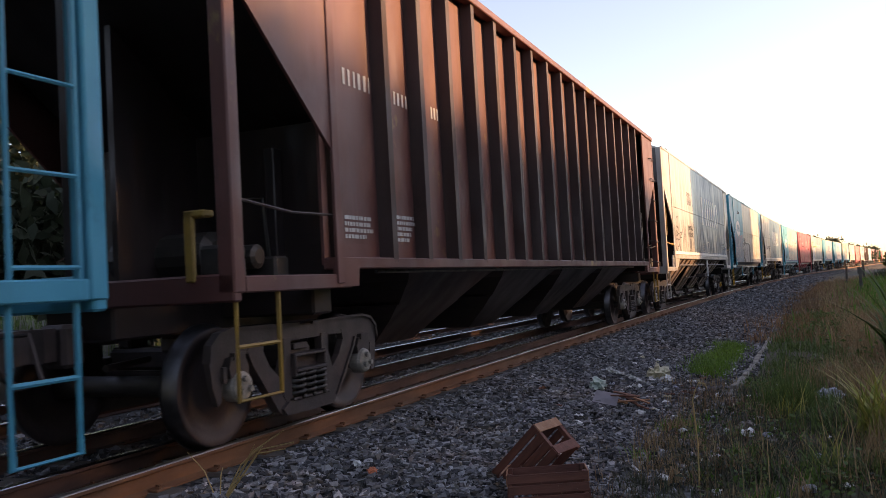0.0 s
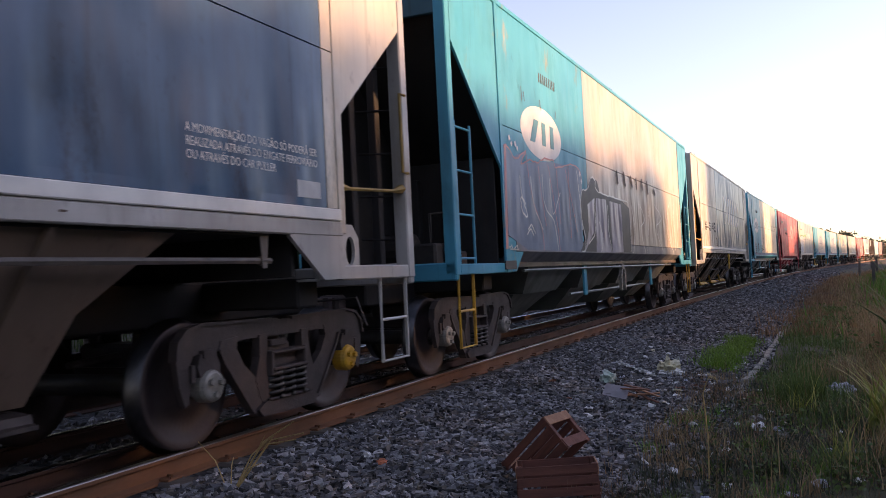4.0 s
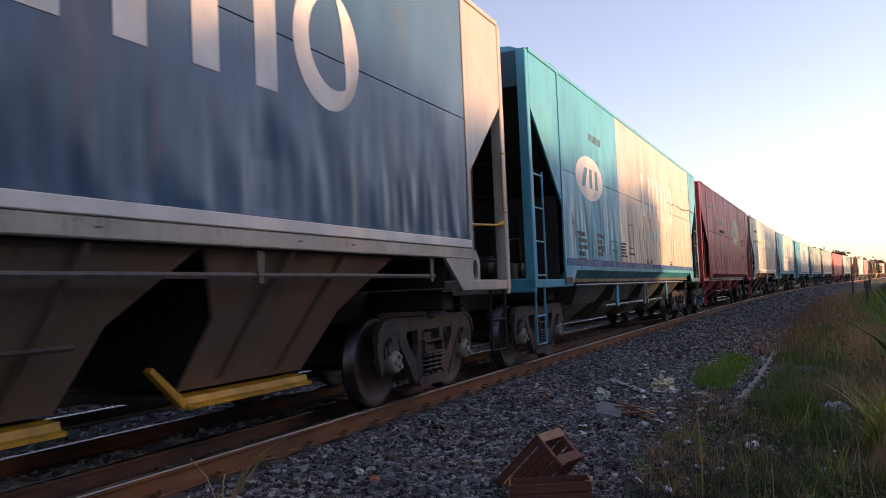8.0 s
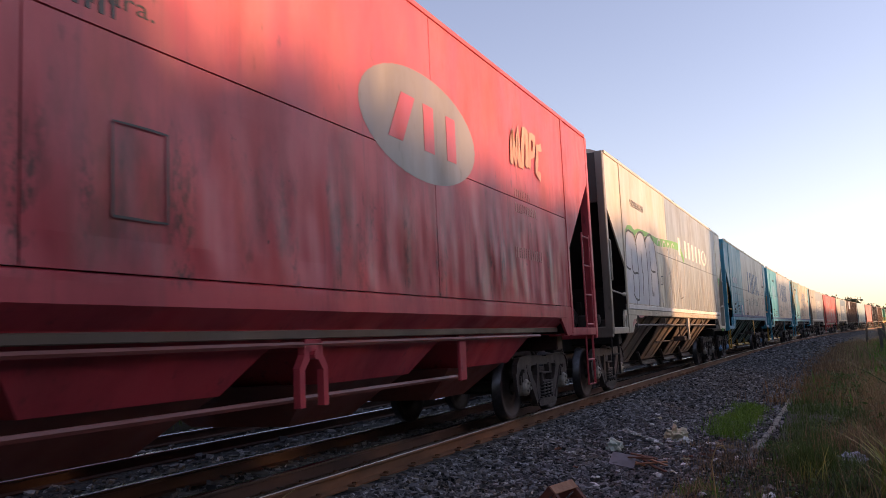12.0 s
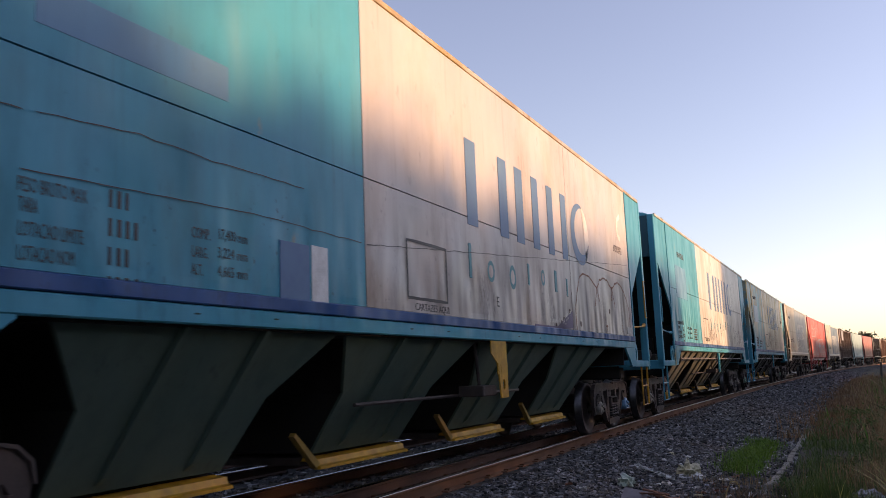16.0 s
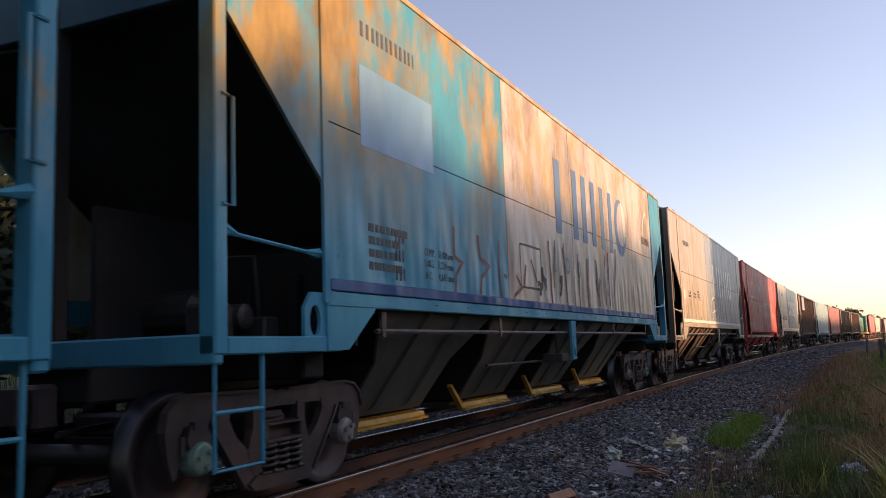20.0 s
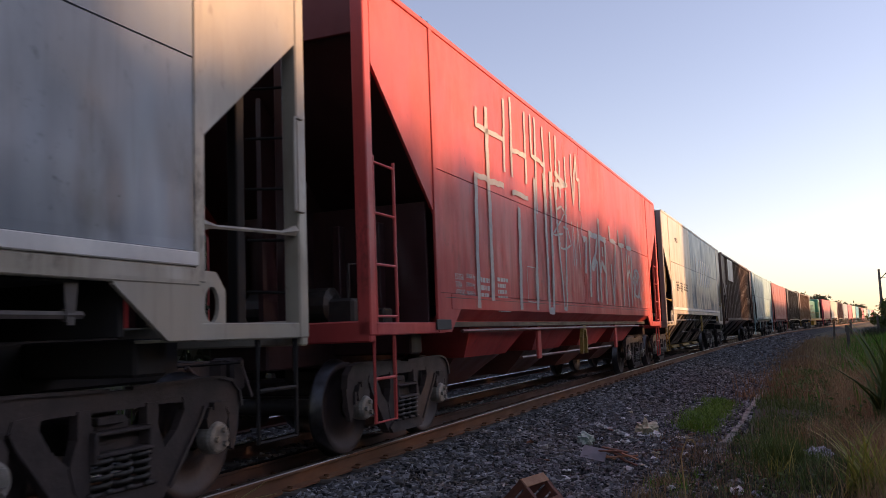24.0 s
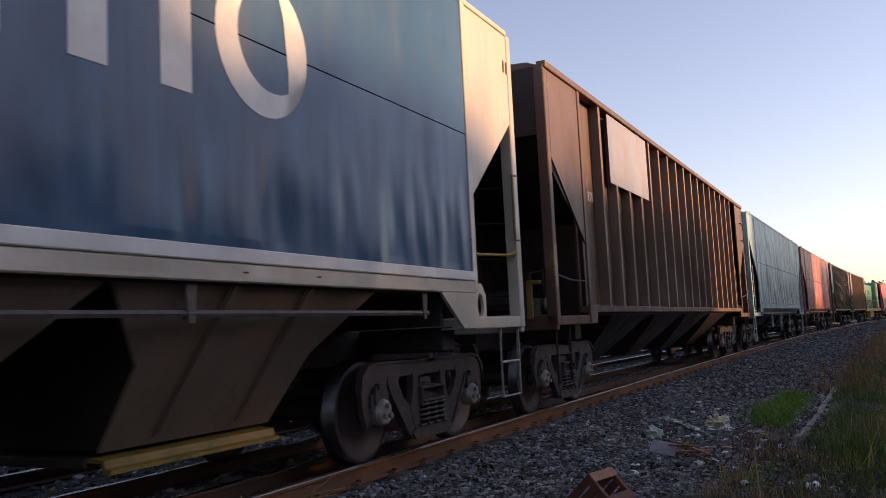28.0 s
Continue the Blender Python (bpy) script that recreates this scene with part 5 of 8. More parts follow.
# ---------------------------------------------------------------- markings
def patch(parent, material, u0, u1, z0, z1, name="painted_patch"):
    f = Form()
    h = parent["length"] / 2
    if name == "emblem_mark" and u1 - u0 > 0.1:
        V, n, cy, cz = [], 20, (u0 + u1) / 2 - h, (z0 + z1) / 2
        for i in range(n):
            a = 2 * math.pi * i / n
            V += [(SX + 0.005, cy + k * (u1 - u0) * math.cos(a), cz + k * (z1 - z0) * math.sin(a)) for k in (0.5, 0.3)]
        f.add(V, [(2 * i, 2 * ((i + 1) % n), 2 * ((i + 1) % n) + 1, 2 * i + 1) for i in range(n)])
        return part(name, f, material, parent)
    f.box(SX - 0.004, SX + (0.003 if name == "painted_patch" else 0.006), u0 - h, u1 - h, z0, z1, 0.0005)
    return part(name, f, material, parent)


def box_frame(parent, material, u0, u1, z0, z1, width):
    stroke(parent, material, [[(u0, z0), (u1, z0), (u1, z1), (u0, z1), (u0, z0)]], width, "painted_frame", 0.002)


def bubble(parent, material, rows, name="sprayed_letter"):
    """A sprayed, rounded field; rows are (u, lower z, upper z)."""
    h = parent["length"] / 2
    f = Form()
    V = []
    for u, a, b in rows:
        V += [(SX + 0.0045, u - h, a), (SX + 0.0045, u - h, b)]
    f.add(V, [(2 * i, 2 * i + 2, 2 * i + 3, 2 * i + 1) for i in range(len(rows) - 1)])
    return part(name, f, material, parent)


M_SILVER = simple("silver_spray", (0.6, 0.62, 0.64), (0.48, 0.5, 0.53), 3, 0.5, bumpy=0.1)
# emblems
word(w2, M_WHITE, 7.77, 12.6, 2.76, z1=3.75)
word(w4, M_WHITE, 7.53, 12.6, 2.67, z1=3.72)
word(w5, M_WHITE, 8.07, 12.32, 2.72, z1=3.7)
word(w7, M_WHITE, 7.8, 13.02, 3.19, z1=3.67)
word(w8, M_BLUEP, 7.62, 12.56, 2.77, z1=3.75, pale=M_WHITE)
word(w9, M_BLUEP, 7.44, 12.55, 2.8, z1=3.93, pale=M_WHITE)
word(w10, M_BLUEP, 7.66, 12.41, 2.81, z1=3.94, pale=M_WHITE)
word(w11, M_WHITE, 7.68, 12.72, 2.61, z1=3.67)
word(w13, M_WHITE, 7.48, 12.28, 2.64, z1=3.66)
disc(w3, M_WHITE, 3.29, 3.12, 0.94, 0.38, M_TEALP)
disc(w5, M_WHITE, 3.36, 3.05, 0.94, 0.39, M_TEALP)
disc(w6, pt((0.25, 0.21, 0.18), 0.5, 0, 17.5), 10.7, 3.31, 1.34, 0.56, pt(RED, 0.4, 0, 17))
# brown ribbed wagon
bars(w1, M_OFFWHITE, 1.84, 3.13, 0.62, 0.15, 1, 1, seed=81, x=SX - 0.147)
bars(w1, M_OFFWHITE, 2.84, 3.1, 0.45, 0.13, 1, 1, seed=82, x=SX - 0.147)
bars(w1, M_OFFWHITE, 3.74, 3.1, 0.5, 0.13, 1, 1, seed=85, x=SX - 0.147)
bars(w1, M_OFFWHITE, 1.76, 1.8, 0.6, 0.035, 4, 1, seed=83, x=SX - 0.147)
bars(w1, M_OFFWHITE, 2.76, 1.85, 0.45, 0.035, 5, 1, seed=84, x=SX - 0.147)
M_DRIP = pt((0.2, 0.135, 0.11), 0.5, 0, 65)
stroke(w1, M_DRIP, [[(6.63, 2.9), (6.67, 2.19), (6.76, 1.66), (6.88, 2.23), (6.94, 2.9)]], 0.035, dx=-0.15, name="faded_streak")
stroke(w1, M_DRIP, [[(7.5, 3.1), (7.54, 2.35), (7.59, 1.8), (7.74, 2.38), (7.86, 3.1)]], 0.035, dx=-0.15, name="faded_streak")
stroke(w1, M_DRIP, [[(10.02, 3.25), (10.07, 2.8), (10.19, 1.82), (10.34, 2.85)]], 0.03, dx=-0.15, name="faded_streak")
stroke(w1, M_DRIP, [[(6.76, 1.72), (6.75, 1.42)], [(7.59, 1.85), (7.57, 1.43)], [(10.19, 1.82), (10.17, 1.44)], [(9.58, 2.71), (9.55, 1.43)]], 0.045, dx=-0.149, name="faded_streak", seed=6)
bars(w1, M_OFFWHITE, 6.56, 1.56, 0.13, 0.06, 1, 1, seed=86, x=SX - 0.146)
bars(w1, M_OFFWHITE, 6.74, 1.56, 0.1, 0.03, 1, 1, seed=87, x=SX - 0.146)
# cream and blue wagon with black scrawls
stroke(w2, M_BLACKP, [[(1.59, 2.49), (1.46, 2.15)], [(1.86, 2.7), (2.23, 2.76), (2.09, 2.44), (1.87, 2.47), (1.86, 2.7)], [(1.94, 2.46), (2.23, 2.41), (1.76, 2.18)], [(1.47, 1.84), (1.81, 2.35), (2.23, 1.86)], [(1.64, 2.09), (2.36, 2.08)], [(1.92, 2.19), (2.35, 2.25), (2.24, 1.93), (1.89, 1.88)], [(2.43, 2.3), (2.84, 2.31), (2.42, 2.14), (2.78, 2.17)], [(2.83, 2.72), (3.12, 1.83)], [(3.21, 2.73), (3.35, 2.04), (3.56, 2.52), (3.59, 2.03)], [(2.42, 1.94), (2.58, 1.64), (2.37, 1.87), (2.21, 1.62)], [(1.62, 1.83), (1.88, 1.65), (1.56, 1.62), (2.01, 1.84)]], 0.035, seed=2, wob=0.012, soft=True)
stroke(w2, M_BLACKP, [[(4.34, 2.58), (4.57, 2.02), (5.17, 2.74), (5.27, 2.17)], [(4.21, 2.67), (4.01, 1.9)], [(3.74, 2.05), (3.63, 1.65)]], 0.035, seed=2, wob=0.012, soft=True)
stroke(w2, M_BLACKP, [[(4.06, 2.14), (4.33, 2.58), (4.42, 2.06), (4.55, 1.84), (4.75, 2.2), (4.69, 1.82), (4.6, 1.57), (4.44, 1.82)], [(4.33, 2.45), (4.48, 1.98), (4.59, 1.93)], [(4.76, 2.58), (4.44, 1.85)], [(5.18, 2.48), (5.16, 1.73), (5.18, 1.55)], [(5.46, 2.66), (5.43, 1.52)], [(5.44, 2.66), (5.67, 2.49)], [(5.6, 2.75), (5.64, 2.5)]], 0.06, seed=3, wob=0.012)
stroke(w2, M_BLACKP, [[(5.79, 1.89), (5.77, 1.57)], [(5.95, 1.94), (5.94, 1.54)], [(6.27, 2.06), (6.25, 1.56)], [(6.74, 1.98), (6.72, 1.54)], [(7.34, 2.03), (7.31, 1.56)], [(8.24, 1.9), (8.47, 1.62)], [(8.9, 2.06), (9.09, 1.93), (9.21, 1.79)], [(6.11, 2.64), (6.15, 1.8)], [(6.56, 2.64), (6.65, 1.82)], [(9.28, 1.74), (9.48, 1.56), (9.9, 1.76), (10.21, 1.55)], [(9.77, 2.01), (10.04, 1.58)], [(7.73, 3.11), (7.67, 1.91)], [(7.13, 2.7), (7.14, 1.88)]], 0.03, seed=4, wob=0.012)
stroke(w2, M_OFFWHITE, [[(8.8, 2.12), (9.26, 2.15), (9.26, 1.78), (8.81, 1.77), (8.8, 2.12)]], 0.03, seed=5, wob=0.012)
bars(w2, M_OFFWHITE, 7.61, 2.07, 0.31, 0.05, 4, 1, seed=2)
for k, row in enumerate(("A MOVIMENTAÇÃO DO VAGÃO SÓ PODERÁ SER", "REALIZADA ATRAVÉS DO ENGATE FERROVIÁRIO", "OU ATRAVÉS DO CAR PULLER")):
    letters(row, 0.085, M_WHITE, w2, 13.57 - w2["length"] / 2, 2.13 - 0.085 * k, SX + 0.002, width=(1.5, 1.5, 0.95)[k])
patch(w2, M_OFFWHITE, 14.78, 15.1, 1.8, 1.93, 'paper_sheet')
bars(w2, M_BLACKP, 4.39, 3.66, 1.11, 0.4, 1, 1, seed=4)
bars(w2, M_BLACKP, 4.4, 2.59, 0.99, 0.14, 2, 1, seed=9)
# teal and cream sprayed wagon
bars(w3, M_BLACKP, 3.25, 4.01, 0.95, 0.14, 1, 1, seed=5)
fill(w3, pt((0.12, 0.19, 0.29), 0.5, 0, 63, 0.42, 0.5), [(1.69, 2.75), (1.97, 2.65), (2.49, 2.79), (2.24, 2.58), (2.94, 2.69), (3.59, 2.75), (4.33, 2.78), (5.12, 2.83), (5.3, 2.63), (5.13, 1.35), (3.18, 1.35), (2.37, 1.36), (1.64, 1.63)], 0)
fill(w3, M_BLACKP, [(5.24, 2.45), (5.66, 2.5), (5.94, 2.73), (6.33, 2.7), (6.47, 2.5), (8.28, 2.46), (8.9, 2.36), (8.9, 1.45), (5.01, 1.31), (5.3, 1.64), (5.11, 2.04)], 1)
fill(w3, pt((0.3, 0.28, 0.34), 0.5, 0, 64), [(5.58, 2.24), (6.06, 2.38), (5.96, 1.8), (5.53, 1.58), (5.31, 1.44), (5.58, 1.82)], 2)
fill(w3, pt((0.3, 0.28, 0.34), 0.5, 0, 64), [(6.18, 2.39), (6.94, 2.41), (6.95, 1.84), (7.14, 1.45), (6.03, 1.41)], 2)
fill(w3, pt((0.3, 0.28, 0.34), 0.5, 0, 64), [(7.17, 2.4), (8.15, 2.39), (8.16, 1.46), (7.25, 1.43)], 2)
stroke(w3, M_PINK, [[(1.71, 2.77), (1.84, 2.72), (2.07, 2.64), (2.49, 2.79), (2.24, 2.58), (2.59, 2.68), (2.94, 2.68), (3.32, 2.77), (3.73, 2.78), (3.87, 2.7), (4.67, 2.82), (5.17, 2.79), (5.29, 2.56)], [(2.49, 2.74), (2.55, 2.44), (2.71, 2.09), (3.03, 1.76), (3.07, 1.3)], [(2.99, 2.63), (3.08, 2.23), (3.22, 1.8)], [(3.45, 2.7), (3.61, 2.29), (3.77, 1.83), (3.89, 1.33)], [(3.86, 2.67), (3.95, 1.84)], [(4.49, 2.76), (4.49, 1.65)], [(4.33, 2.71), (4.6, 2.26), (4.85, 1.76)]], 0.022, seed=6, wob=0.012, soft=True)
stroke(w3, M_WHITE, [[(2.17, 2.43), (2.25, 2.15), (2.41, 1.91), (2.23, 1.95), (2.18, 2.14), (2.37, 2.06)], [(2.63, 2.45), (2.74, 2.04), (3.07, 1.74)], [(3.14, 2.54), (3.21, 2.08), (3.63, 1.88), (3.77, 1.45)], [(3.49, 2.5), (3.58, 1.99), (4.0, 2.33)], [(4.98, 2.76), (5.13, 2.24), (5.18, 1.77)], [(1.65, 1.47), (1.74, 1.49), (1.76, 1.35), (1.66, 1.31), (1.77, 1.21), (1.87, 1.31), (1.8, 1.44), (1.93, 1.49), (1.96, 1.35), (1.86, 1.23), (2.0, 1.26)], [(2.37, 1.66), (2.51, 1.74), (2.63, 1.64)], [(2.4, 1.73), (2.57, 1.79), (2.7, 1.67)]], 0.02, seed=7, wob=0.012, soft=True)
stroke(w3, M_WHITE, [[(1.83, 2.91), (1.86, 2.86)], [(2.04, 2.86), (2.08, 2.8)], [(1.91, 2.83), (1.93, 2.8)], [(2.13, 2.8), (2.16, 2.77)], [(5.16, 2.75), (5.21, 2.69)], [(5.26, 2.63), (5.29, 2.58)]], 0.06, seed=12, wob=0.012)
stroke(w3, M_WHITE, [[(5.09, 1.31), (5.36, 1.61), (5.14, 2.04), (5.23, 2.42), (5.62, 2.51), (5.9, 2.72), (6.18, 2.7), (6.37, 2.51), (8.28, 2.48), (8.9, 2.36), (8.87, 1.47)], [(6.09, 2.38), (6.0, 1.8), (5.55, 1.58)], [(6.34, 1.97), (6.53, 1.67), (6.37, 1.43)], [(7.03, 2.32), (7.0, 1.85), (7.17, 1.44)], [(9.08, 2.43), (9.34, 1.94), (9.06, 1.4)], [(10.0, 2.5), (10.41, 2.18), (9.97, 1.97), (10.37, 1.44)], [(11.03, 2.53), (10.58, 1.44)], [(11.71, 2.58), (12.53, 2.3), (11.78, 2.04), (12.54, 1.51)], [(13.85, 2.79), (13.22, 2.1), (14.1, 1.46)], [(14.44, 2.77), (14.42, 1.53)]], 0.025, seed=9, wob=0.012, soft=True)
stroke(w3, M_RUSTD, [[(7.93, 3.03), (7.98, 2.78)], [(8.54, 3.06), (8.65, 2.78)], [(9.2, 3.05), (9.33, 2.8)], [(9.74, 3.06), (9.76, 2.8)], [(10.35, 3.08), (10.38, 2.83)], [(10.93, 3.07), (11.0, 2.78)], [(11.7, 2.95), (11.91, 2.81)]], 0.13, seed=8, wob=0.012)
stroke(w3, M_BLACKP, [[(2.41, 3.65), (2.42, 3.45)], [(2.52, 3.6), (2.53, 3.47)], [(3.21, 3.6), (3.26, 3.46)], [(3.96, 3.55), (3.98, 3.45)]], 0.025, seed=13, wob=0.012)
fill(w3, M_PINK, [(1.63, 2.77), (1.71, 2.79), (1.61, 1.31), (1.53, 1.31)], 15)
# cream and dark blue wagon
letters('ALT. MAX', 0.083, M_BLACKP, w4, 2.22 - w4['length'] / 2, 2.51, SX + 0.002, width=0.41)
letters('4,670 mm', 0.083, M_BLACKP, w4, 3.14 - w4['length'] / 2, 2.51, SX + 0.002, width=0.42)
letters('LARG. MAX', 0.083, M_BLACKP, w4, 2.22 - w4['length'] / 2, 2.43, SX + 0.002, width=0.49)
letters('3,250 mm', 0.083, M_BLACKP, w4, 3.14 - w4['length'] / 2, 2.42, SX + 0.002, width=0.42)
letters('COMP. ENTRE ENG.', 0.083, M_BLACKP, w4, 2.22 - w4['length'] / 2, 2.35, SX + 0.002, width=0.85)
letters('17,100 mm', 0.083, M_BLACKP, w4, 3.08 - w4['length'] / 2, 2.32, SX + 0.002, width=0.47)
letters('VOLUME', 0.083, M_BLACKP, w4, 2.22 - w4['length'] / 2, 2.27, SX + 0.002, width=0.35)
letters('149 m³', 0.083, M_BLACKP, w4, 3.21 - w4['length'] / 2, 2.26, SX + 0.002, width=0.34)
letters('PBM', 0.083, M_BLACKP, w4, 3.88 - w4['length'] / 2, 2.5, SX + 0.002, width=0.23)
letters('TARA', 0.083, M_BLACKP, w4, 3.88 - w4['length'] / 2, 2.42, SX + 0.002, width=0.22)
letters('LOTACAO', 0.083, M_BLACKP, w4, 3.87 - w4['length'] / 2, 2.34, SX + 0.002, width=0.43)
bars(w4, M_BLACKP, 4.4, 2.59, 0.44, 0.08, 3, 1, seed=7)
patch(w4, M_WHITE, 1.51, 1.77, 2.31, 2.55, 'paper_sheet')
letters('3', 0.17, M_BLACKP, w4, 1.77 - w4['length'] / 2, 1.44, SX + 0.002)
bars(w4, M_BLACKP, 4.93, 2.05, 0.13, 0.05, 4, 1, seed=8)
# bright teal wagon
box_frame(w5, M_BLACKP, 4.75, 5.27, 1.82, 2.0, 0.025)
box_frame(w5, M_BLACKP, 6.38, 6.86, 1.92, 2.41, 0.025)
letters('CARTAZES AQUI', 0.085, M_BLACKP, w5, 6.35 - w5['length'] / 2, 1.77, SX + 0.002)
letters('17,49 m', 0.088, M_BLACKP, w5, 3.93 - w5['length'] / 2, 2.02, SX + 0.002)
letters('3,22 m', 0.088, M_BLACKP, w5, 3.92 - w5['length'] / 2, 1.93, SX + 0.002)
letters('4,53 m', 0.088, M_BLACKP, w5, 3.92 - w5['length'] / 2, 1.85, SX + 0.002)
letters('149 m³', 0.088, M_BLACKP, w5, 3.92 - w5['length'] / 2, 1.77, SX + 0.002)
bars(w5, M_BLACKP, 5.66, 2.01, 0.58, 0.04, 5, 1, seed=11)
box_frame(w5, M_BLACKP, 5.42, 5.87, 1.6, 1.72, 0.02)
bars(w5, M_BLACKP, 2.39, 2.08, 0.62, 0.07, 5, 1, seed=12)
bars(w5, M_BLACKP, 3.71, 2.1, 0.46, 0.07, 4, 1, seed=13)
stroke(w5, M_RUSTP, [[(2.04, 2.39), (2.1, 2.18)], [(2.1, 2.29), (2.18, 2.02)], [(2.0, 2.33), (2.03, 2.17)], [(2.15, 2.14), (2.2, 1.95)]], 0.035, seed=14, wob=0.02)
bars(w5, M_BLACKP, 3.42, 3.88, 0.88, 0.14, 1, 1, seed=15)
patch(w5, M_AQUA, 8.08, 8.15, 2.1, 2.46, 'emblem_mark')
patch(w5, M_AQUA, 8.56, 8.76, 2.17, 2.41, 'emblem_mark')
patch(w5, M_AQUA, 9.12, 9.32, 2.09, 2.39, 'emblem_mark')
patch(w5, M_AQUA, 9.71, 9.77, 2.17, 2.47, 'emblem_mark')
patch(w5, M_WHITE, 10.19, 10.34, 2.19, 2.41, 'emblem_mark')
patch(w5, M_AQUA, 10.71, 10.83, 2.19, 2.43, 'emblem_mark')
patch(w5, M_OFFWHITE, 11.24, 11.3, 2.2, 2.46, 'emblem_mark')
patch(w5, M_AQUA, 11.71, 11.85, 2.21, 2.41, 'emblem_mark')
patch(w5, M_AQUA, 12.15, 12.33, 2.21, 2.41, 'emblem_mark')
stroke(w5, M_WHITE, [[(15.09, 3.79), (14.83, 3.64), (14.75, 3.41), (14.94, 3.3)]], 0.12, seed=70, wob=0.012)
bars(w5, M_WHITE, 14.49, 3.19, 0.82, 0.16, 1, 1, seed=71)
box_frame(w5, M_BLACKP, 8.29, 8.62, 1.6, 1.73, 0.012)
bars(w5, M_BLACKP, 8.32, 1.7, 0.28, 0.03, 3, 1, seed=72)
box_frame(w5, M_BLACKP, 8.74, 9.19, 1.6, 1.73, 0.012)
bars(w5, M_BLACKP, 8.76, 1.7, 0.4, 0.03, 3, 1, seed=73)
box_frame(w5, M_BLACKP, 11.49, 11.94, 1.62, 1.74, 0.012)
bars(w5, M_BLACKP, 11.52, 1.71, 0.4, 0.03, 3, 1, seed=74)
stroke(w5, M_RUSTD, [[(12.09, 3.26), (12.39, 3.29), (12.62, 3.31)], [(13.1, 3.33), (13.39, 3.3)], [(13.67, 3.3), (14.43, 3.3), (15.57, 3.37), (16.72, 3.34)], [(11.55, 3.29), (11.76, 3.29)]], 0.03, seed=75, wob=0.02)
# red wagon
bars(w6, M_OFFWHITE, 2.2, 3.98, 1.71, 0.17, 1, 1, seed=17)
bars(w6, M_OFFWHITE, 4.48, 3.55, 2.48, 0.2, 1, 1, seed=18)
bars(w6, M_BLACKP, 4.91, 3.19, 1.98, 0.14, 1, 1, seed=19)
stroke(w6, M_TAN, [[(13.3, 3.4), (13.37, 3.88), (13.47, 3.42), (13.62, 3.93), (13.63, 3.41)], [(13.73, 3.41), (13.84, 3.97), (13.99, 3.97), (13.91, 3.46)], [(14.04, 3.46), (14.13, 3.95), (14.33, 3.96), (14.25, 3.71), (14.11, 3.67)], [(14.63, 3.87), (14.44, 3.84), (14.35, 3.45), (14.53, 3.42)]], 0.12, seed=20, wob=0.012)
bars(w6, M_FADED, 13.38, 3.1, 1.0, 0.12, 2, 1, seed=21)
bars(w6, M_FADED, 13.3, 2.33, 1.1, 0.14, 1, 1, seed=22)
stroke(w6, M_FADED, [[(1.85, 2.76), (1.87, 1.65)], [(2.04, 2.85), (2.03, 1.98)], [(2.27, 2.73), (2.23, 1.73)], [(2.61, 2.93), (2.57, 1.91)], [(2.79, 2.87), (2.78, 2.16)], [(3.1, 2.8), (3.05, 1.77)], [(2.16, 2.54), (2.08, 1.61)], [(1.97, 3.36), (1.99, 2.9)], [(2.39, 2.24), (2.36, 1.62)]], 0.018, seed=23, wob=0.012)
letters('nunca para.', 0.17, M_RUSTD, w6, 5.73 - w6['length'] / 2, 3.13, SX + 0.002, width=1.19)
box_frame(w6, M_BLACKP, 6.58, 7.01, 1.92, 2.46, 0.015)
box_frame(w6, M_BLACKP, 4.93, 5.4, 1.86, 2.0, 0.015)
# cream and grey wagon with silver letters
bubble(w7, M_SILVER, [(1.42, 1.76, 2.46), (1.53, 1.76, 3.1), (1.8, 1.76, 3.24), (2.14, 1.76, 3.2), (2.4, 1.76, 3.04)])
bubble(w7, M_SILVER, [(2.4, 1.76, 2.91), (2.57, 1.76, 3.2), (2.89, 1.76, 3.32), (3.21, 1.76, 3.29), (3.37, 1.76, 3.12)])
bubble(w7, M_SILVER, [(3.37, 1.76, 3.07), (3.62, 1.76, 3.27), (4.02, 1.76, 3.34), (4.44, 1.76, 3.18), (4.68, 1.76, 2.69)])
bubble(w7, M_GREENP, [(1.54, 3.16, 3.24), (1.73, 3.28, 3.35), (2.08, 3.27, 3.38), (2.38, 3.19, 3.31), (2.71, 3.31, 3.38), (3.27, 3.27, 3.4), (3.91, 3.32, 3.4), (4.79, 3.18, 3.37), (5.71, 3.23, 3.42), (6.63, 3.29, 3.47), (7.94, 3.31, 3.52), (8.63, 3.0, 3.17)])
stroke(w7, M_BLACKP, [[(1.41, 2.42), (1.53, 3.12), (1.8, 3.24), (2.22, 3.22), (2.44, 3.07), (2.52, 2.48), (2.44, 1.89), (2.17, 1.86), (1.93, 1.95)], [(2.0, 2.88), (1.99, 2.42), (2.48, 2.4)], [(1.99, 2.35), (2.0, 1.98)], [(1.45, 2.47), (1.79, 2.45)], [(2.17, 1.86), (2.2, 1.45)], [(2.44, 3.07), (2.71, 3.28), (3.17, 3.33), (3.4, 3.15), (3.5, 2.63), (3.41, 1.66)], [(2.9, 2.92), (2.91, 2.47), (2.97, 2.4), (2.86, 1.94)], [(3.4, 3.2), (3.91, 3.37), (4.38, 3.22), (4.61, 2.51), (4.56, 1.59)], [(3.84, 2.98), (3.88, 2.55), (4.36, 2.54)], [(3.87, 2.5), (3.87, 1.99), (4.02, 2.06), (4.01, 1.95)]], 0.045, seed=24, wob=0.012, soft=True)
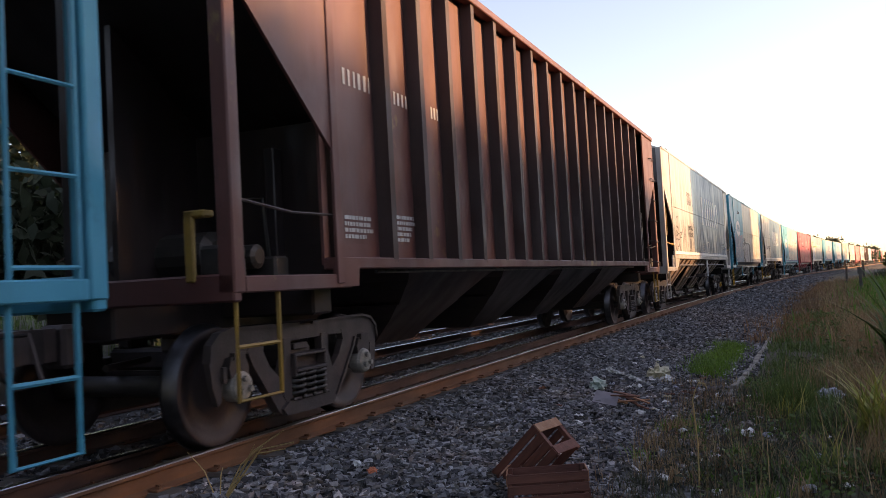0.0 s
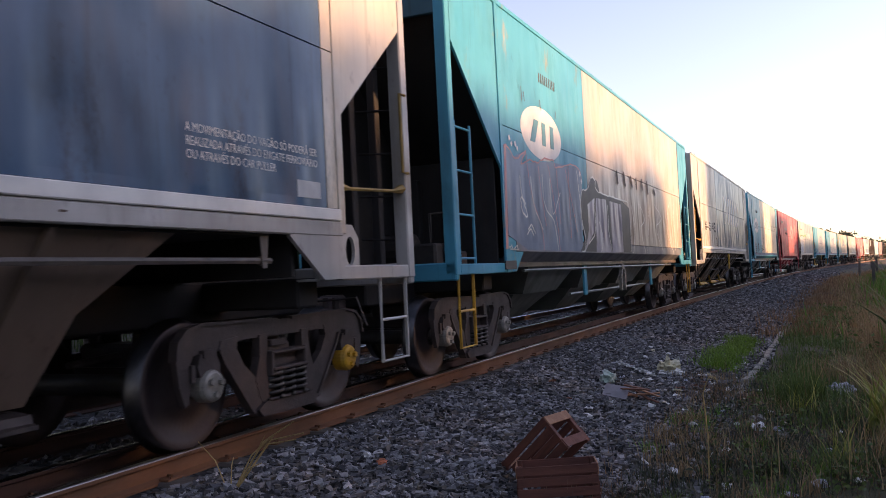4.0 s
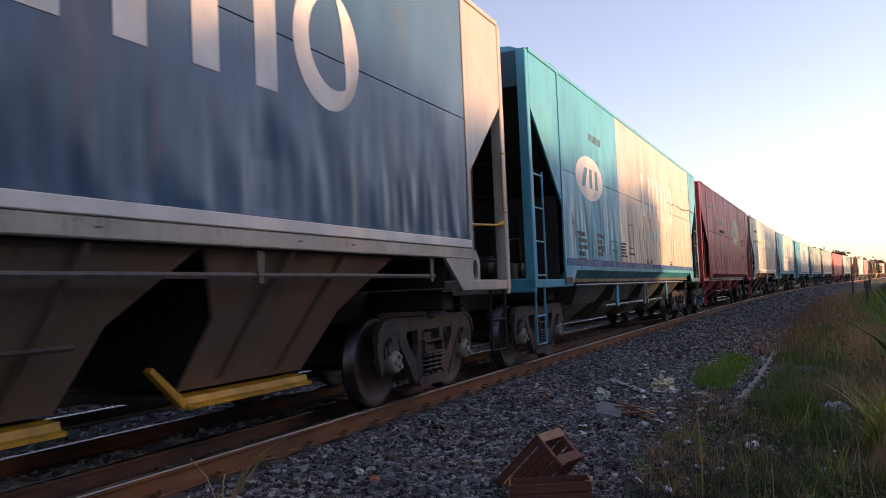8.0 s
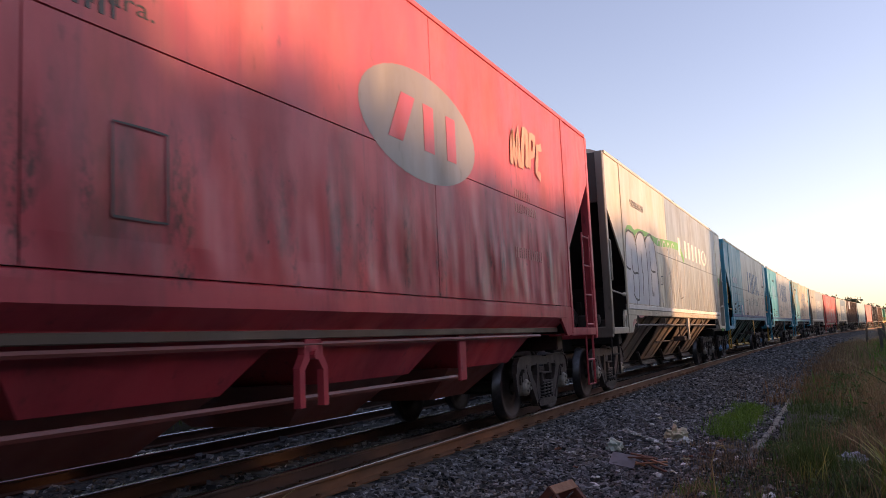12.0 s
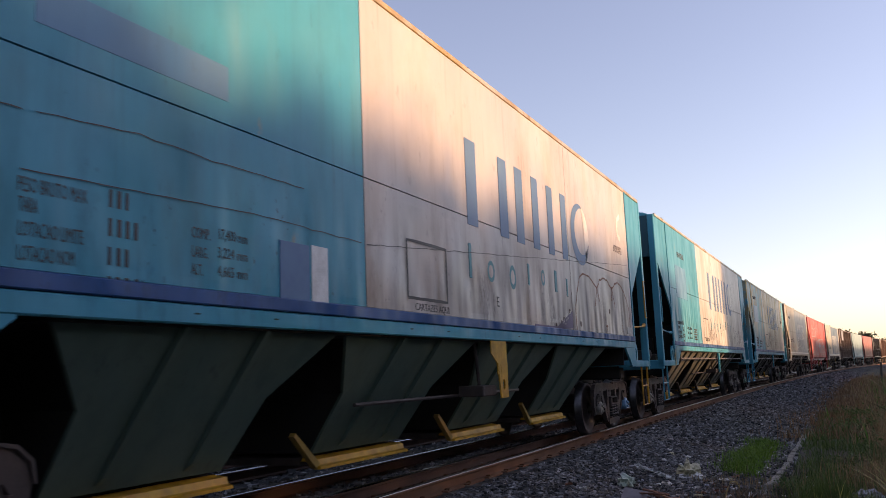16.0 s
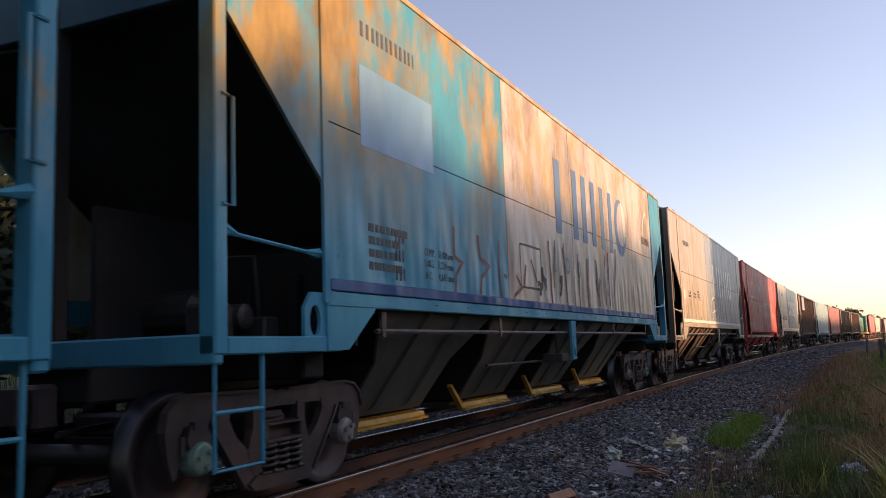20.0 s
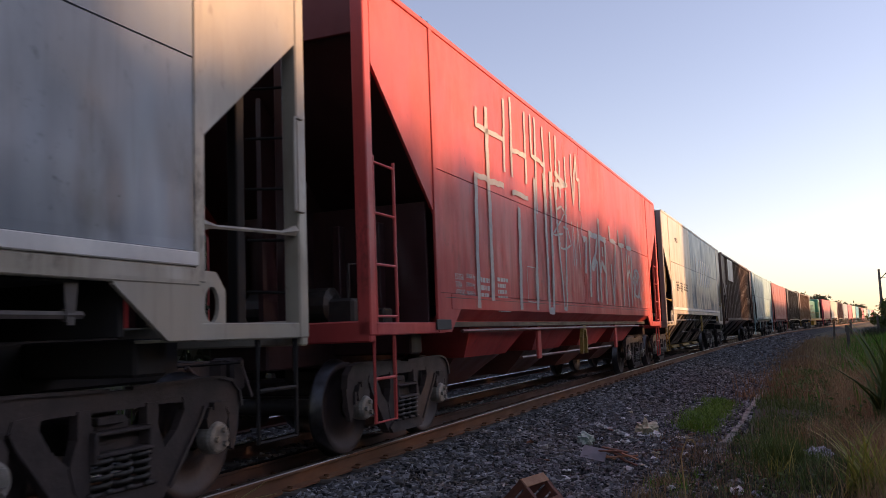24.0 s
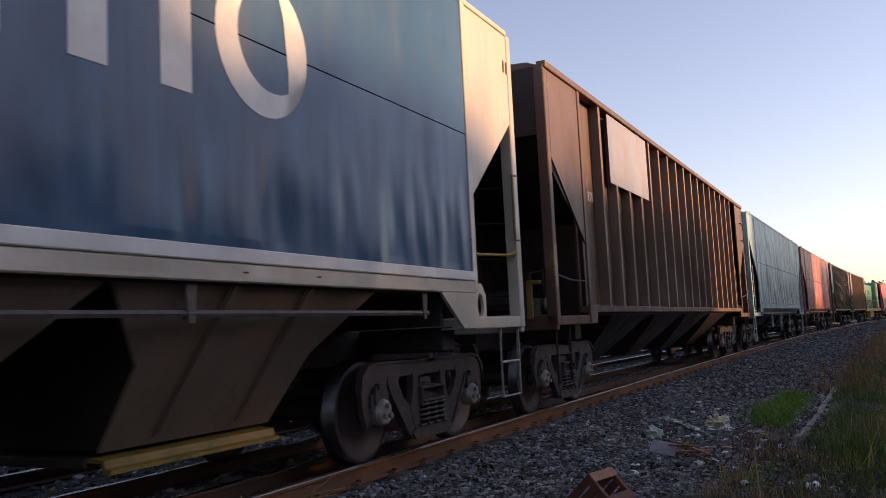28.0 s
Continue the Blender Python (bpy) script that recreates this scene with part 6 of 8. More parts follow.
stroke(w7, M_OFFWHITE, [[(4.68, 2.99), (4.93, 3.31), (5.23, 3.34), (5.27, 3.09)], [(5.37, 3.05), (5.62, 3.35), (5.9, 3.3), (5.86, 3.06)], [(5.97, 3.08), (6.23, 3.36), (6.46, 3.3), (6.42, 3.08)], [(6.56, 3.1), (6.85, 3.4), (7.11, 3.34), (7.07, 3.11)], [(4.8, 2.89), (4.76, 2.06), (5.16, 1.85)], [(5.64, 2.96), (5.53, 1.74)], [(6.16, 2.97), (6.04, 1.76)], [(6.78, 2.99), (6.67, 1.79)], [(7.39, 3.12), (7.23, 1.81)], [(7.95, 3.0), (7.8, 1.79)], [(8.58, 3.0), (8.34, 1.73)], [(9.46, 3.11), (9.04, 1.71)], [(10.26, 3.11), (10.04, 1.73)], [(11.17, 3.17), (10.66, 1.75)], [(12.18, 3.23), (11.89, 1.73)]], 0.05, seed=25, wob=0.012, soft=True)
stroke(w7, M_OFFWHITE, [[(13.33, 3.31), (12.87, 1.75)]], 0.05, seed=25, wob=0.012, soft=True)
stroke(w7, M_BLACKP, [[(5.03, 2.47), (5.28, 2.47), (5.22, 2.28), (4.97, 2.27), (5.03, 2.47)], [(6.3, 2.69), (6.44, 2.46)], [(7.45, 2.3), (7.61, 2.01), (8.11, 2.07)]], 0.03, seed=26, wob=0.012)
bars(w7, M_BLACKP, 2.15, 3.94, 1.53, 0.14, 1, 1, seed=27)
stroke(w7, M_PINK, [[(2.26, 1.56), (2.58, 1.52), (2.92, 1.6), (3.4, 1.54)], [(1.64, 1.33), (1.97, 1.41)]], 0.1, seed=28, wob=0.03)
fill(w7, M_GREENP, [(15.76, 2.94), (15.94, 2.97), (16.04, 2.97), (16.17, 2.93), (16.13, 2.84), (16.01, 2.73), (15.78, 2.6)], 0)
patch(w7, M_GREENP, 15.89, 16.27, 1.09, 1.2, 'painted_patch')
# first teal and cream wagon
stroke(w8, M_RUSTP, [[(11.62, 1.68), (11.64, 2.13), (11.92, 2.55), (12.17, 2.63), (12.57, 2.6), (12.91, 2.48), (13.16, 2.62), (13.56, 2.67), (13.95, 2.56), (14.4, 2.68), (14.87, 2.53), (15.17, 2.23), (15.2, 1.8)], [(12.91, 2.48), (12.76, 2.16)], [(12.93, 2.48), (13.06, 2.26)], [(13.95, 2.56), (13.89, 2.32)], [(13.97, 2.54), (14.1, 2.2)]], 0.03, seed=29, wob=0.012, soft=True)
box_frame(w8, M_BLACKP, 6.15, 7.01, 1.87, 2.41, 0.03)
letters('CARTAZES AQUI', 0.1, M_BLACKP, w8, 6.29 - w8['length'] / 2, 1.76, SX + 0.002)
letters('E', 0.17, M_BLACKP, w8, 8.38 - w8['length'] / 2, 1.91, SX + 0.002)
# subtitle of the emblem as short upright bars
patch(w8, M_TEALP, 7.61, 7.68, 2.18, 2.56, 'emblem_mark')
patch(w8, M_TEALP, 8.13, 8.35, 2.18, 2.43, 'emblem_mark')
patch(w8, M_TEALP, 8.84, 9.06, 2.15, 2.45, 'emblem_mark')
patch(w8, M_TEALP, 9.52, 9.58, 2.25, 2.53, 'emblem_mark')
patch(w8, M_TEALP, 10.05, 10.21, 2.29, 2.51, 'emblem_mark')
patch(w8, M_TEALP, 10.65, 10.75, 2.25, 2.55, 'emblem_mark')
patch(w8, M_TEALP, 11.21, 11.27, 2.22, 2.48, 'emblem_mark')
letters('PESO BRUTO MAX', 0.11, M_BLACKP, w8, 2.07 - w8['length'] / 2, 2.12, SX + 0.002, width=0.42)
letters('TARA', 0.11, M_BLACKP, w8, 2.08 - w8['length'] / 2, 2.02, SX + 0.002, width=0.11)
letters('LOTACAO LIMITE', 0.11, M_BLACKP, w8, 2.08 - w8['length'] / 2, 1.9, SX + 0.002, width=0.39)
letters('LOTACAO NOM', 0.11, M_BLACKP, w8, 2.08 - w8['length'] / 2, 1.78, SX + 0.002, width=0.34)
bars(w8, M_BLACKP, 2.64, 2.23, 0.26, 0.1, 4, 1, seed=31)
letters('COMP.', 0.1, M_BLACKP, w8, 3.29 - w8['length'] / 2, 2.05, SX + 0.002, width=0.17)
letters('17,400 mm', 0.1, M_BLACKP, w8, 3.53 - w8['length'] / 2, 2.07, SX + 0.002, width=0.3)
letters('LARG.', 0.1, M_BLACKP, w8, 3.29 - w8['length'] / 2, 1.93, SX + 0.002, width=0.15)
letters('3,224 mm', 0.1, M_BLACKP, w8, 3.53 - w8['length'] / 2, 1.95, SX + 0.002, width=0.3)
letters('ALT.', 0.1, M_BLACKP, w8, 3.29 - w8['length'] / 2, 1.82, SX + 0.002, width=0.1)
letters('4,665 mm', 0.1, M_BLACKP, w8, 3.53 - w8['length'] / 2, 1.83, SX + 0.002, width=0.3)
patch(w8, M_BLUEP, 4.19, 4.56, 1.69, 2.15, 'poster')
patch(w8, M_PLASTIC, 4.59, 4.81, 1.72, 2.16, 'poster')
patch(w8, pt((0.03, 0.2, 0.36), 0.3, 0, 60), 2.14, 3.64, 3.01, 3.25, 'painted_patch')
stroke(w8, M_BLACKP, [[(2.16, 2.54), (2.85, 2.59), (3.48, 2.57), (4.51, 2.58)], [(1.94, 2.53), (2.08, 2.53)], [(2.08, 2.23), (3.08, 2.26), (3.89, 2.29), (5.33, 2.27)], [(5.42, 2.27), (15.28, 3.09)]], 0.007, seed=30, wob=0.006)
M_PURPLE = simple("purple_spray", (0.12, 0.09, 0.17), (0.2, 0.17, 0.25), 3, 0.55, bumpy=0.1)
fill(w8, M_PURPLE, [(9.7, 1.6), (10.26, 1.66), (10.54, 1.72), (10.88, 1.7), (11.12, 1.83), (11.35, 1.98), (11.44, 2.02), (11.44, 1.76), (9.7, 1.76)], 1)
_r = random.Random(19)
for _k in range(26):
    _u = _r.uniform(10.2, 11.4)
    _z = 1.8 + _r.uniform(0, max(0.02, 0.24 * (_u - 10.5)))
    stroke(w8, M_WHITE, [[(_u, _z), (_u + 0.03, _z + 0.05)]], 0.018, "spray_dash", 0.0)
for _u, _z in ((11.86, 1.84), (13.7, 2.12), (11.3, 2.0), (10.87, 1.81), (10.99, 1.87), (10.61, 1.76)):
    disc(w8, M_RUSTD, _u, _z, 0.045, 0.045, name="rust_spot")
stroke(w8, M_WHITE, [[(14.93, 4.0), (14.75, 3.9), (14.68, 3.75), (14.7, 3.6), (14.86, 3.53)]], 0.1, seed=86)
bars(w8, M_CARD, 14.33, 3.38, 0.9, 0.13, 1, 1, seed=87)
stroke(w8, M_RUSTP, [[(13.39, 1.86), (13.52, 1.87)], [(13.45, 1.86), (13.49, 1.57)], [(14.57, 1.93), (14.58, 1.77)]], 0.025, seed=88)
patch(w8, M_OFFWHITE, 14.95, 15.38, 1.78, 1.9, 'paper_sheet')
# second teal and cream wagon
patch(w9, pt((0.06, 0.25, 0.42), 0.3, 0, 61), 2.18, 3.63, 2.83, 3.64, 'painted_patch')
letters('PESO BRUTO MAX', 0.11, M_BLACKP, w9, 2.02 - w9['length'] / 2, 2.16, SX + 0.002, width=0.54)
letters('TARA', 0.11, M_BLACKP, w9, 2.02 - w9['length'] / 2, 2.05, SX + 0.002, width=0.18)
letters('LOT. LIMITE', 0.11, M_BLACKP, w9, 2.02 - w9['length'] / 2, 1.93, SX + 0.002, width=0.45)
letters('LOTACAO NOM', 0.11, M_BLACKP, w9, 2.02 - w9['length'] / 2, 1.82, SX + 0.002, width=0.45)
bars(w9, M_BLACKP, 2.63, 2.26, 0.24, 0.1, 4, 1, seed=32)
letters('COMP. 17,400 mm', 0.1, M_BLACKP, w9, 3.27 - w9['length'] / 2, 2.07, SX + 0.002, width=0.67)
letters('LARG. 3,224 mm', 0.1, M_BLACKP, w9, 3.27 - w9['length'] / 2, 1.95, SX + 0.002, width=0.66)
letters('ALT. 4,665 mm', 0.1, M_BLACKP, w9, 3.26 - w9['length'] / 2, 1.83, SX + 0.002, width=0.66)
bars(w9, M_BLACKP, 4.25, 2.11, 0.57, 0.04, 5, 1, seed=33)
bars(w9, M_BLACKP, 2.61, 4.01, 1.12, 0.14, 1, 1, seed=34)
box_frame(w9, M_BLACKP, 5.97, 6.84, 1.91, 2.47, 0.03)
letters('CARTAZES AQUI', 0.1, M_BLACKP, w9, 6.12 - w9['length'] / 2, 1.82, SX + 0.002)
letters('D', 0.16, M_BLACKP, w9, 8.23 - w9['length'] / 2, 1.97, SX + 0.002)
patch(w9, M_TEALP, 7.41, 7.48, 2.2, 2.53, 'emblem_mark')
patch(w9, M_TEALP, 7.98, 8.18, 2.22, 2.42, 'emblem_mark')
patch(w9, M_TEALP, 8.66, 8.86, 2.14, 2.42, 'emblem_mark')
patch(w9, M_TEALP, 9.33, 9.39, 2.25, 2.5, 'emblem_mark')
patch(w9, M_TEALP, 9.92, 10.08, 2.22, 2.42, 'emblem_mark')
patch(w9, M_TEALP, 10.57, 10.67, 2.28, 2.53, 'emblem_mark')
patch(w9, M_TEALP, 11.14, 11.2, 2.28, 2.52, 'emblem_mark')
patch(w9, M_TEALP, 11.72, 11.92, 2.27, 2.47, 'emblem_mark')
stroke(w9, M_BLACKP, [[(7.11, 2.17), (7.14, 1.88)], [(7.28, 2.17), (7.46, 2.17), (7.32, 2.06), (7.49, 1.87)], [(7.6, 2.19), (7.65, 1.85)], [(7.85, 2.21), (7.93, 1.87)], [(12.53, 2.12), (12.77, 2.02)], [(13.35, 2.26), (13.41, 1.8)], [(13.97, 2.39), (14.0, 1.78)]], 0.04, seed=35, wob=0.012)
stroke(w9, M_BLACKP, [[(12.75, 3.98), (12.95, 3.56), (13.1, 2.97)], [(13.22, 4.19), (12.76, 3.51), (12.38, 2.97)], [(13.55, 4.08), (13.78, 3.1)], [(12.49, 2.61), (12.66, 2.38), (12.89, 2.18), (13.16, 2.32)], [(13.51, 2.36), (13.67, 1.9)], [(14.04, 2.36), (14.21, 1.8), (14.54, 2.34)], [(14.73, 2.43), (14.73, 1.83)], [(9.36, 2.21), (9.45, 2.16), (9.31, 2.07), (9.43, 2.05)]], 0.018, seed=79, wob=0.02)
# rusty teal wagon
patch(w10, pt((0.12, 0.33, 0.5), 0.3, 0, 62), 1.91, 3.39, 2.93, 3.66, 'painted_patch')
bars(w10, M_BLACKP, 1.95, 4.07, 1.43, 0.14, 1, 1, seed=36)
letters('COMP.', 0.11, M_BLACKP, w10, 3.11 - w10['length'] / 2, 2.07, SX + 0.002, width=0.24)
letters('17,400 mm', 0.11, M_BLACKP, w10, 3.42 - w10['length'] / 2, 2.07, SX + 0.002, width=0.39)
letters('LARG.', 0.11, M_BLACKP, w10, 3.11 - w10['length'] / 2, 1.96, SX + 0.002, width=0.22)
letters('3,224 mm', 0.11, M_BLACKP, w10, 3.42 - w10['length'] / 2, 1.96, SX + 0.002, width=0.39)
letters('ALT.', 0.11, M_BLACKP, w10, 3.12 - w10['length'] / 2, 1.84, SX + 0.002, width=0.15)
letters('4,665 mm', 0.11, M_BLACKP, w10, 3.43 - w10['length'] / 2, 1.84, SX + 0.002, width=0.38)
bars(w10, M_BLACKP, 2.5, 2.25, 0.23, 0.11, 4, 1, seed=37)
bars(w10, M_BLACKP, 2.01, 2.26, 0.86, 0.07, 4, 1, seed=38)
box_frame(w10, M_BLACKP, 5.96, 6.82, 1.91, 2.47, 0.03)
stroke(w10, M_RUSTP, [[(3.85, 2.45), (3.84, 2.12), (4.07, 2.06), (3.88, 1.94), (3.84, 1.73)], [(4.52, 2.44), (4.58, 2.15), (4.85, 2.08), (4.61, 1.95), (4.55, 1.75)], [(5.2, 2.45), (5.17, 2.01), (5.26, 1.75)], [(5.31, 2.02), (5.43, 1.99)], [(5.78, 2.03), (5.97, 1.9), (5.68, 1.78)], [(6.18, 2.21), (6.07, 1.93)], [(6.39, 2.29), (6.6, 2.0)], [(7.52, 2.67), (7.39, 1.96)], [(7.95, 2.67), (8.03, 1.82)], [(9.42, 2.59), (9.24, 1.89)], [(10.52, 2.72), (10.51, 1.81)], [(11.45, 2.92), (11.17, 1.99)]], 0.05, seed=39, wob=0.015)
stroke(w10, M_RUSTP, [[(7.21, 2.62), (7.25, 2.14), (7.29, 1.55)], [(7.9, 2.59), (8.0, 2.27), (8.05, 1.71)], [(8.74, 2.57), (8.75, 1.68)], [(9.27, 2.55), (9.27, 1.63)], [(9.89, 2.56), (10.05, 1.77)], [(10.78, 2.77), (10.76, 1.81)]], 0.07, seed=40, wob=0.015)
stroke(w10, M_BLACKP, [[(6.84, 2.22), (6.88, 2.07), (7.02, 1.95)], [(6.65, 2.0), (6.78, 1.97), (6.72, 1.82)], [(7.68, 2.05), (7.82, 2.14), (7.72, 1.88)], [(9.83, 2.22), (9.97, 1.95), (10.12, 2.26)]], 0.08, seed=41, wob=0.02)
stroke(w10, M_OFFWHITE, [[(10.72, 2.76), (10.73, 1.76)], [(11.98, 2.99), (11.97, 1.77)], [(12.28, 2.92), (12.24, 1.76)], [(12.46, 2.75), (12.44, 1.77)]], 0.025, seed=42, wob=0.012)
patch(w10, M_TEALP, 7.48, 7.55, 2.21, 2.57, 'emblem_mark')
patch(w10, M_TEALP, 8.03, 8.27, 2.21, 2.47, 'emblem_mark')
patch(w10, M_TEALP, 8.66, 8.88, 2.18, 2.48, 'emblem_mark')
patch(w10, M_TEALP, 9.3, 9.36, 2.25, 2.55, 'emblem_mark')
patch(w10, M_TEALP, 9.84, 9.98, 2.26, 2.48, 'emblem_mark')
stroke(w10, M_WHITE, [[(14.11, 3.45), (14.39, 3.92), (14.64, 4.03)]], 0.06, seed=76, wob=0.012)
bars(w10, M_RUSTD, 14.0, 3.43, 0.89, 0.16, 1, 1, seed=77)
stroke(w10, M_BLACKP, [[(6.84, 2.22), (6.89, 2.19), (6.94, 2.08), (6.84, 2.03), (6.81, 1.92)], [(6.96, 2.09), (7.02, 2.04), (7.0, 1.91)], [(7.67, 2.08), (7.77, 2.18), (7.75, 1.97), (7.64, 1.87)], [(7.72, 2.15), (7.82, 2.14)]], 0.06, seed=78, wob=0.03)
# grey-cream wagon
patch(w11, M_WHITE, 1.69, 1.94, 2.29, 2.54, 'paper_sheet')
bars(w11, M_BLACKP, 2.12, 3.95, 1.49, 0.14, 1, 1, seed=43)
bars(w11, M_BLACKP, 4.12, 2.6, 0.39, 0.05, 3, 1, seed=45)
stroke(w11, M_WHITE, [[(6.77, 1.54), (6.94, 2.08), (7.21, 2.47), (8.05, 2.48), (8.05, 1.61)], [(8.3, 2.42), (8.55, 2.28), (8.39, 2.1)], [(8.85, 2.38), (8.86, 1.59)], [(9.63, 2.45), (9.31, 1.6)], [(10.25, 2.22), (10.24, 1.62)], [(11.18, 2.23), (11.25, 1.64)], [(7.15, 2.02), (7.87, 2.11)]], 0.05, seed=46, wob=0.012, soft=True)
stroke(w11, M_BLACKP, [[(6.98, 1.58), (7.04, 2.02), (7.32, 2.41), (7.92, 2.43)], [(9.29, 2.33), (9.08, 1.63)], [(10.01, 2.2), (9.83, 1.61)]], 0.03, seed=47, wob=0.012, soft=True)
fill(w11, pt((0.46, 0.41, 0.26), 0.7, 0, 66), [(1.98, 2.09), (2.43, 2.3), (2.85, 2.34), (2.91, 1.83), (2.43, 1.68), (2.03, 1.75)], 0)
fill(w11, pt((0.46, 0.41, 0.26), 0.7, 0, 66), [(3.41, 2.28), (4.09, 2.34), (4.82, 2.3), (4.79, 1.85), (3.61, 1.81)], 0)
stroke(w11, M_PINK, [[(1.98, 2.06), (2.43, 2.3), (2.48, 2.1), (2.91, 2.24), (2.97, 1.83), (2.58, 1.83), (2.43, 1.65), (2.03, 1.71)], [(3.15, 2.16), (3.41, 2.28), (3.48, 2.04), (4.09, 2.29), (4.07, 1.89), (4.81, 2.19), (4.89, 1.86)], [(2.11, 1.95), (2.24, 2.1), (2.33, 1.91), (2.15, 1.79)], [(3.62, 2.14), (3.84, 2.0), (4.43, 2.15)]], 0.018, seed=80, wob=0.02, soft=True)
letters('ALT. MAX', 0.1, M_BLACKP, w11, 2.51 - w11['length'] / 2, 2.46, SX + 0.002, width=0.43)
letters('4,670 mm', 0.1, M_BLACKP, w11, 3.39 - w11['length'] / 2, 2.46, SX + 0.002, width=0.39)
letters('LARG. MAX', 0.1, M_BLACKP, w11, 2.51 - w11['length'] / 2, 2.36, SX + 0.002, width=0.46)
letters('3,250 mm', 0.1, M_BLACKP, w11, 3.39 - w11['length'] / 2, 2.37, SX + 0.002, width=0.39)
stroke(w11, M_PINK, [[(2.26, 1.65), (2.8, 1.61), (3.38, 1.66), (4.06, 1.64), (4.86, 1.67), (5.82, 1.65)]], 0.05, seed=48, wob=0.012)
letters('CURSO DO CILINDRO', 0.09, M_BLACKP, w11, 0.17 - w11['length'] / 2, 1.18, SX + 0.002)
# red wagon with white scrawls
stroke(w12, M_CHALK, [[(2.87, 3.14), (2.81, 2.25), (2.8, 1.4)], [(3.32, 4.08), (3.33, 2.8), (3.32, 1.55)]], 0.115, seed=49, wob=0.015)
stroke(w12, M_CHALK, [[(2.91, 3.11), (3.31, 3.11), (3.94, 3.12)], [(2.96, 4.0), (2.93, 3.75), (4.06, 3.78)], [(4.06, 4.36), (4.0, 3.33)], [(4.37, 4.47), (4.33, 3.31)], [(4.31, 3.71), (5.02, 3.73)], [(5.03, 4.41), (4.98, 3.31)], [(5.31, 4.44), (5.32, 3.79), (5.99, 3.77)], [(5.55, 4.43), (5.47, 2.92)], [(4.29, 3.09), (5.04, 3.1)], [(5.97, 4.39), (6.02, 3.01)], [(6.41, 4.39), (6.42, 3.49)], [(6.75, 4.42), (6.66, 3.3)], [(6.54, 3.53), (7.42, 3.66)]], 0.075, seed=50, wob=0.015)
stroke(w12, M_CHALK, [[(4.59, 2.91), (4.53, 2.28), (4.5, 1.43)], [(5.42, 3.46), (5.34, 2.38), (5.29, 1.4)], [(5.95, 3.62), (5.94, 2.47), (5.92, 1.41), (6.19, 1.41), (6.25, 2.53), (6.32, 3.72)]], 0.115, seed=51, wob=0.015)
stroke(w12, M_CHALK, [[(6.56, 3.55), (6.61, 2.99), (6.71, 2.44), (6.85, 1.5), (7.0, 1.5), (7.17, 2.75), (7.3, 3.55)], [(6.52, 3.53), (7.3, 3.63)], [(6.94, 4.01), (6.92, 3.37)], [(6.6, 3.74), (7.3, 3.65), (7.32, 4.15)], [(7.77, 4.27), (7.75, 3.9), (7.82, 3.37), (7.96, 3.91), (8.12, 4.35), (8.12, 3.88), (8.32, 3.89), (8.26, 3.3)]], 0.08, seed=52, wob=0.015)
stroke(w12, M_CHALK, [[(6.66, 3.13), (6.9, 3.22), (7.19, 3.14), (6.81, 2.95), (6.35, 2.69), (6.96, 2.76)], [(6.58, 2.94), (6.79, 2.5), (7.12, 2.51), (7.49, 2.62), (7.31, 2.88), (7.01, 2.88)], [(7.6, 3.04), (7.66, 2.26)], [(7.7, 2.96), (7.81, 2.22), (8.02, 3.08), (8.13, 2.24)], [(8.3, 3.09), (8.34, 2.83), (8.65, 2.83), (8.54, 2.2)]], 0.04, seed=53, wob=0.012)
stroke(w12, M_CHALK, [[(8.41, 2.8), (8.65, 2.83), (8.49, 2.17)], [(8.92, 3.02), (8.88, 2.3), (8.83, 1.74)], [(8.92, 2.94), (9.59, 2.96), (9.41, 2.62), (8.98, 2.31), (9.17, 2.3), (9.38, 2.46), (9.47, 2.43), (9.4, 1.67)], [(9.77, 3.32), (9.73, 2.48), (9.71, 1.66)], [(9.76, 2.95), (10.4, 2.95)], [(10.28, 2.92), (10.25, 2.3), (10.21, 1.63)], [(9.77, 2.28), (9.91, 2.46), (10.22, 2.32)], [(10.01, 2.79), (10.01, 2.59)]], 0.115, seed=54, wob=0.015)
stroke(w12, M_CHALK, [[(10.81, 3.28), (10.82, 2.99), (11.38, 2.98), (11.17, 2.31), (10.96, 1.6), (10.89, 2.06), (10.83, 2.48)], [(11.73, 3.29), (11.74, 2.99), (12.34, 2.99)], [(12.07, 2.91), (12.05, 1.62)], [(12.59, 3.26), (12.6, 2.98), (13.2, 2.98), (13.04, 1.64)], [(12.6, 2.9), (12.57, 1.62)], [(12.88, 2.81), (12.85, 2.61)], [(12.62, 2.3), (12.81, 2.46), (13.03, 2.29)]], 0.1, seed=55, wob=0.015)
stroke(w12, M_CHALK, [[(13.28, 1.84), (13.45, 2.14), (13.59, 2.48), (13.52, 1.98)], [(13.59, 2.48), (13.75, 2.19), (13.88, 2.49), (13.89, 1.88)], [(13.26, 2.15), (13.27, 2.27), (13.4, 2.32), (13.45, 2.44), (13.68, 2.52), (14.01, 2.48), (14.07, 2.28), (14.1, 2.09), (13.99, 1.91), (13.72, 1.86), (13.49, 1.89), (13.37, 2.0)], [(13.99, 1.91), (14.18, 1.78)], [(14.07, 2.47), (14.11, 2.34)]], 0.07, seed=56, wob=0.015)
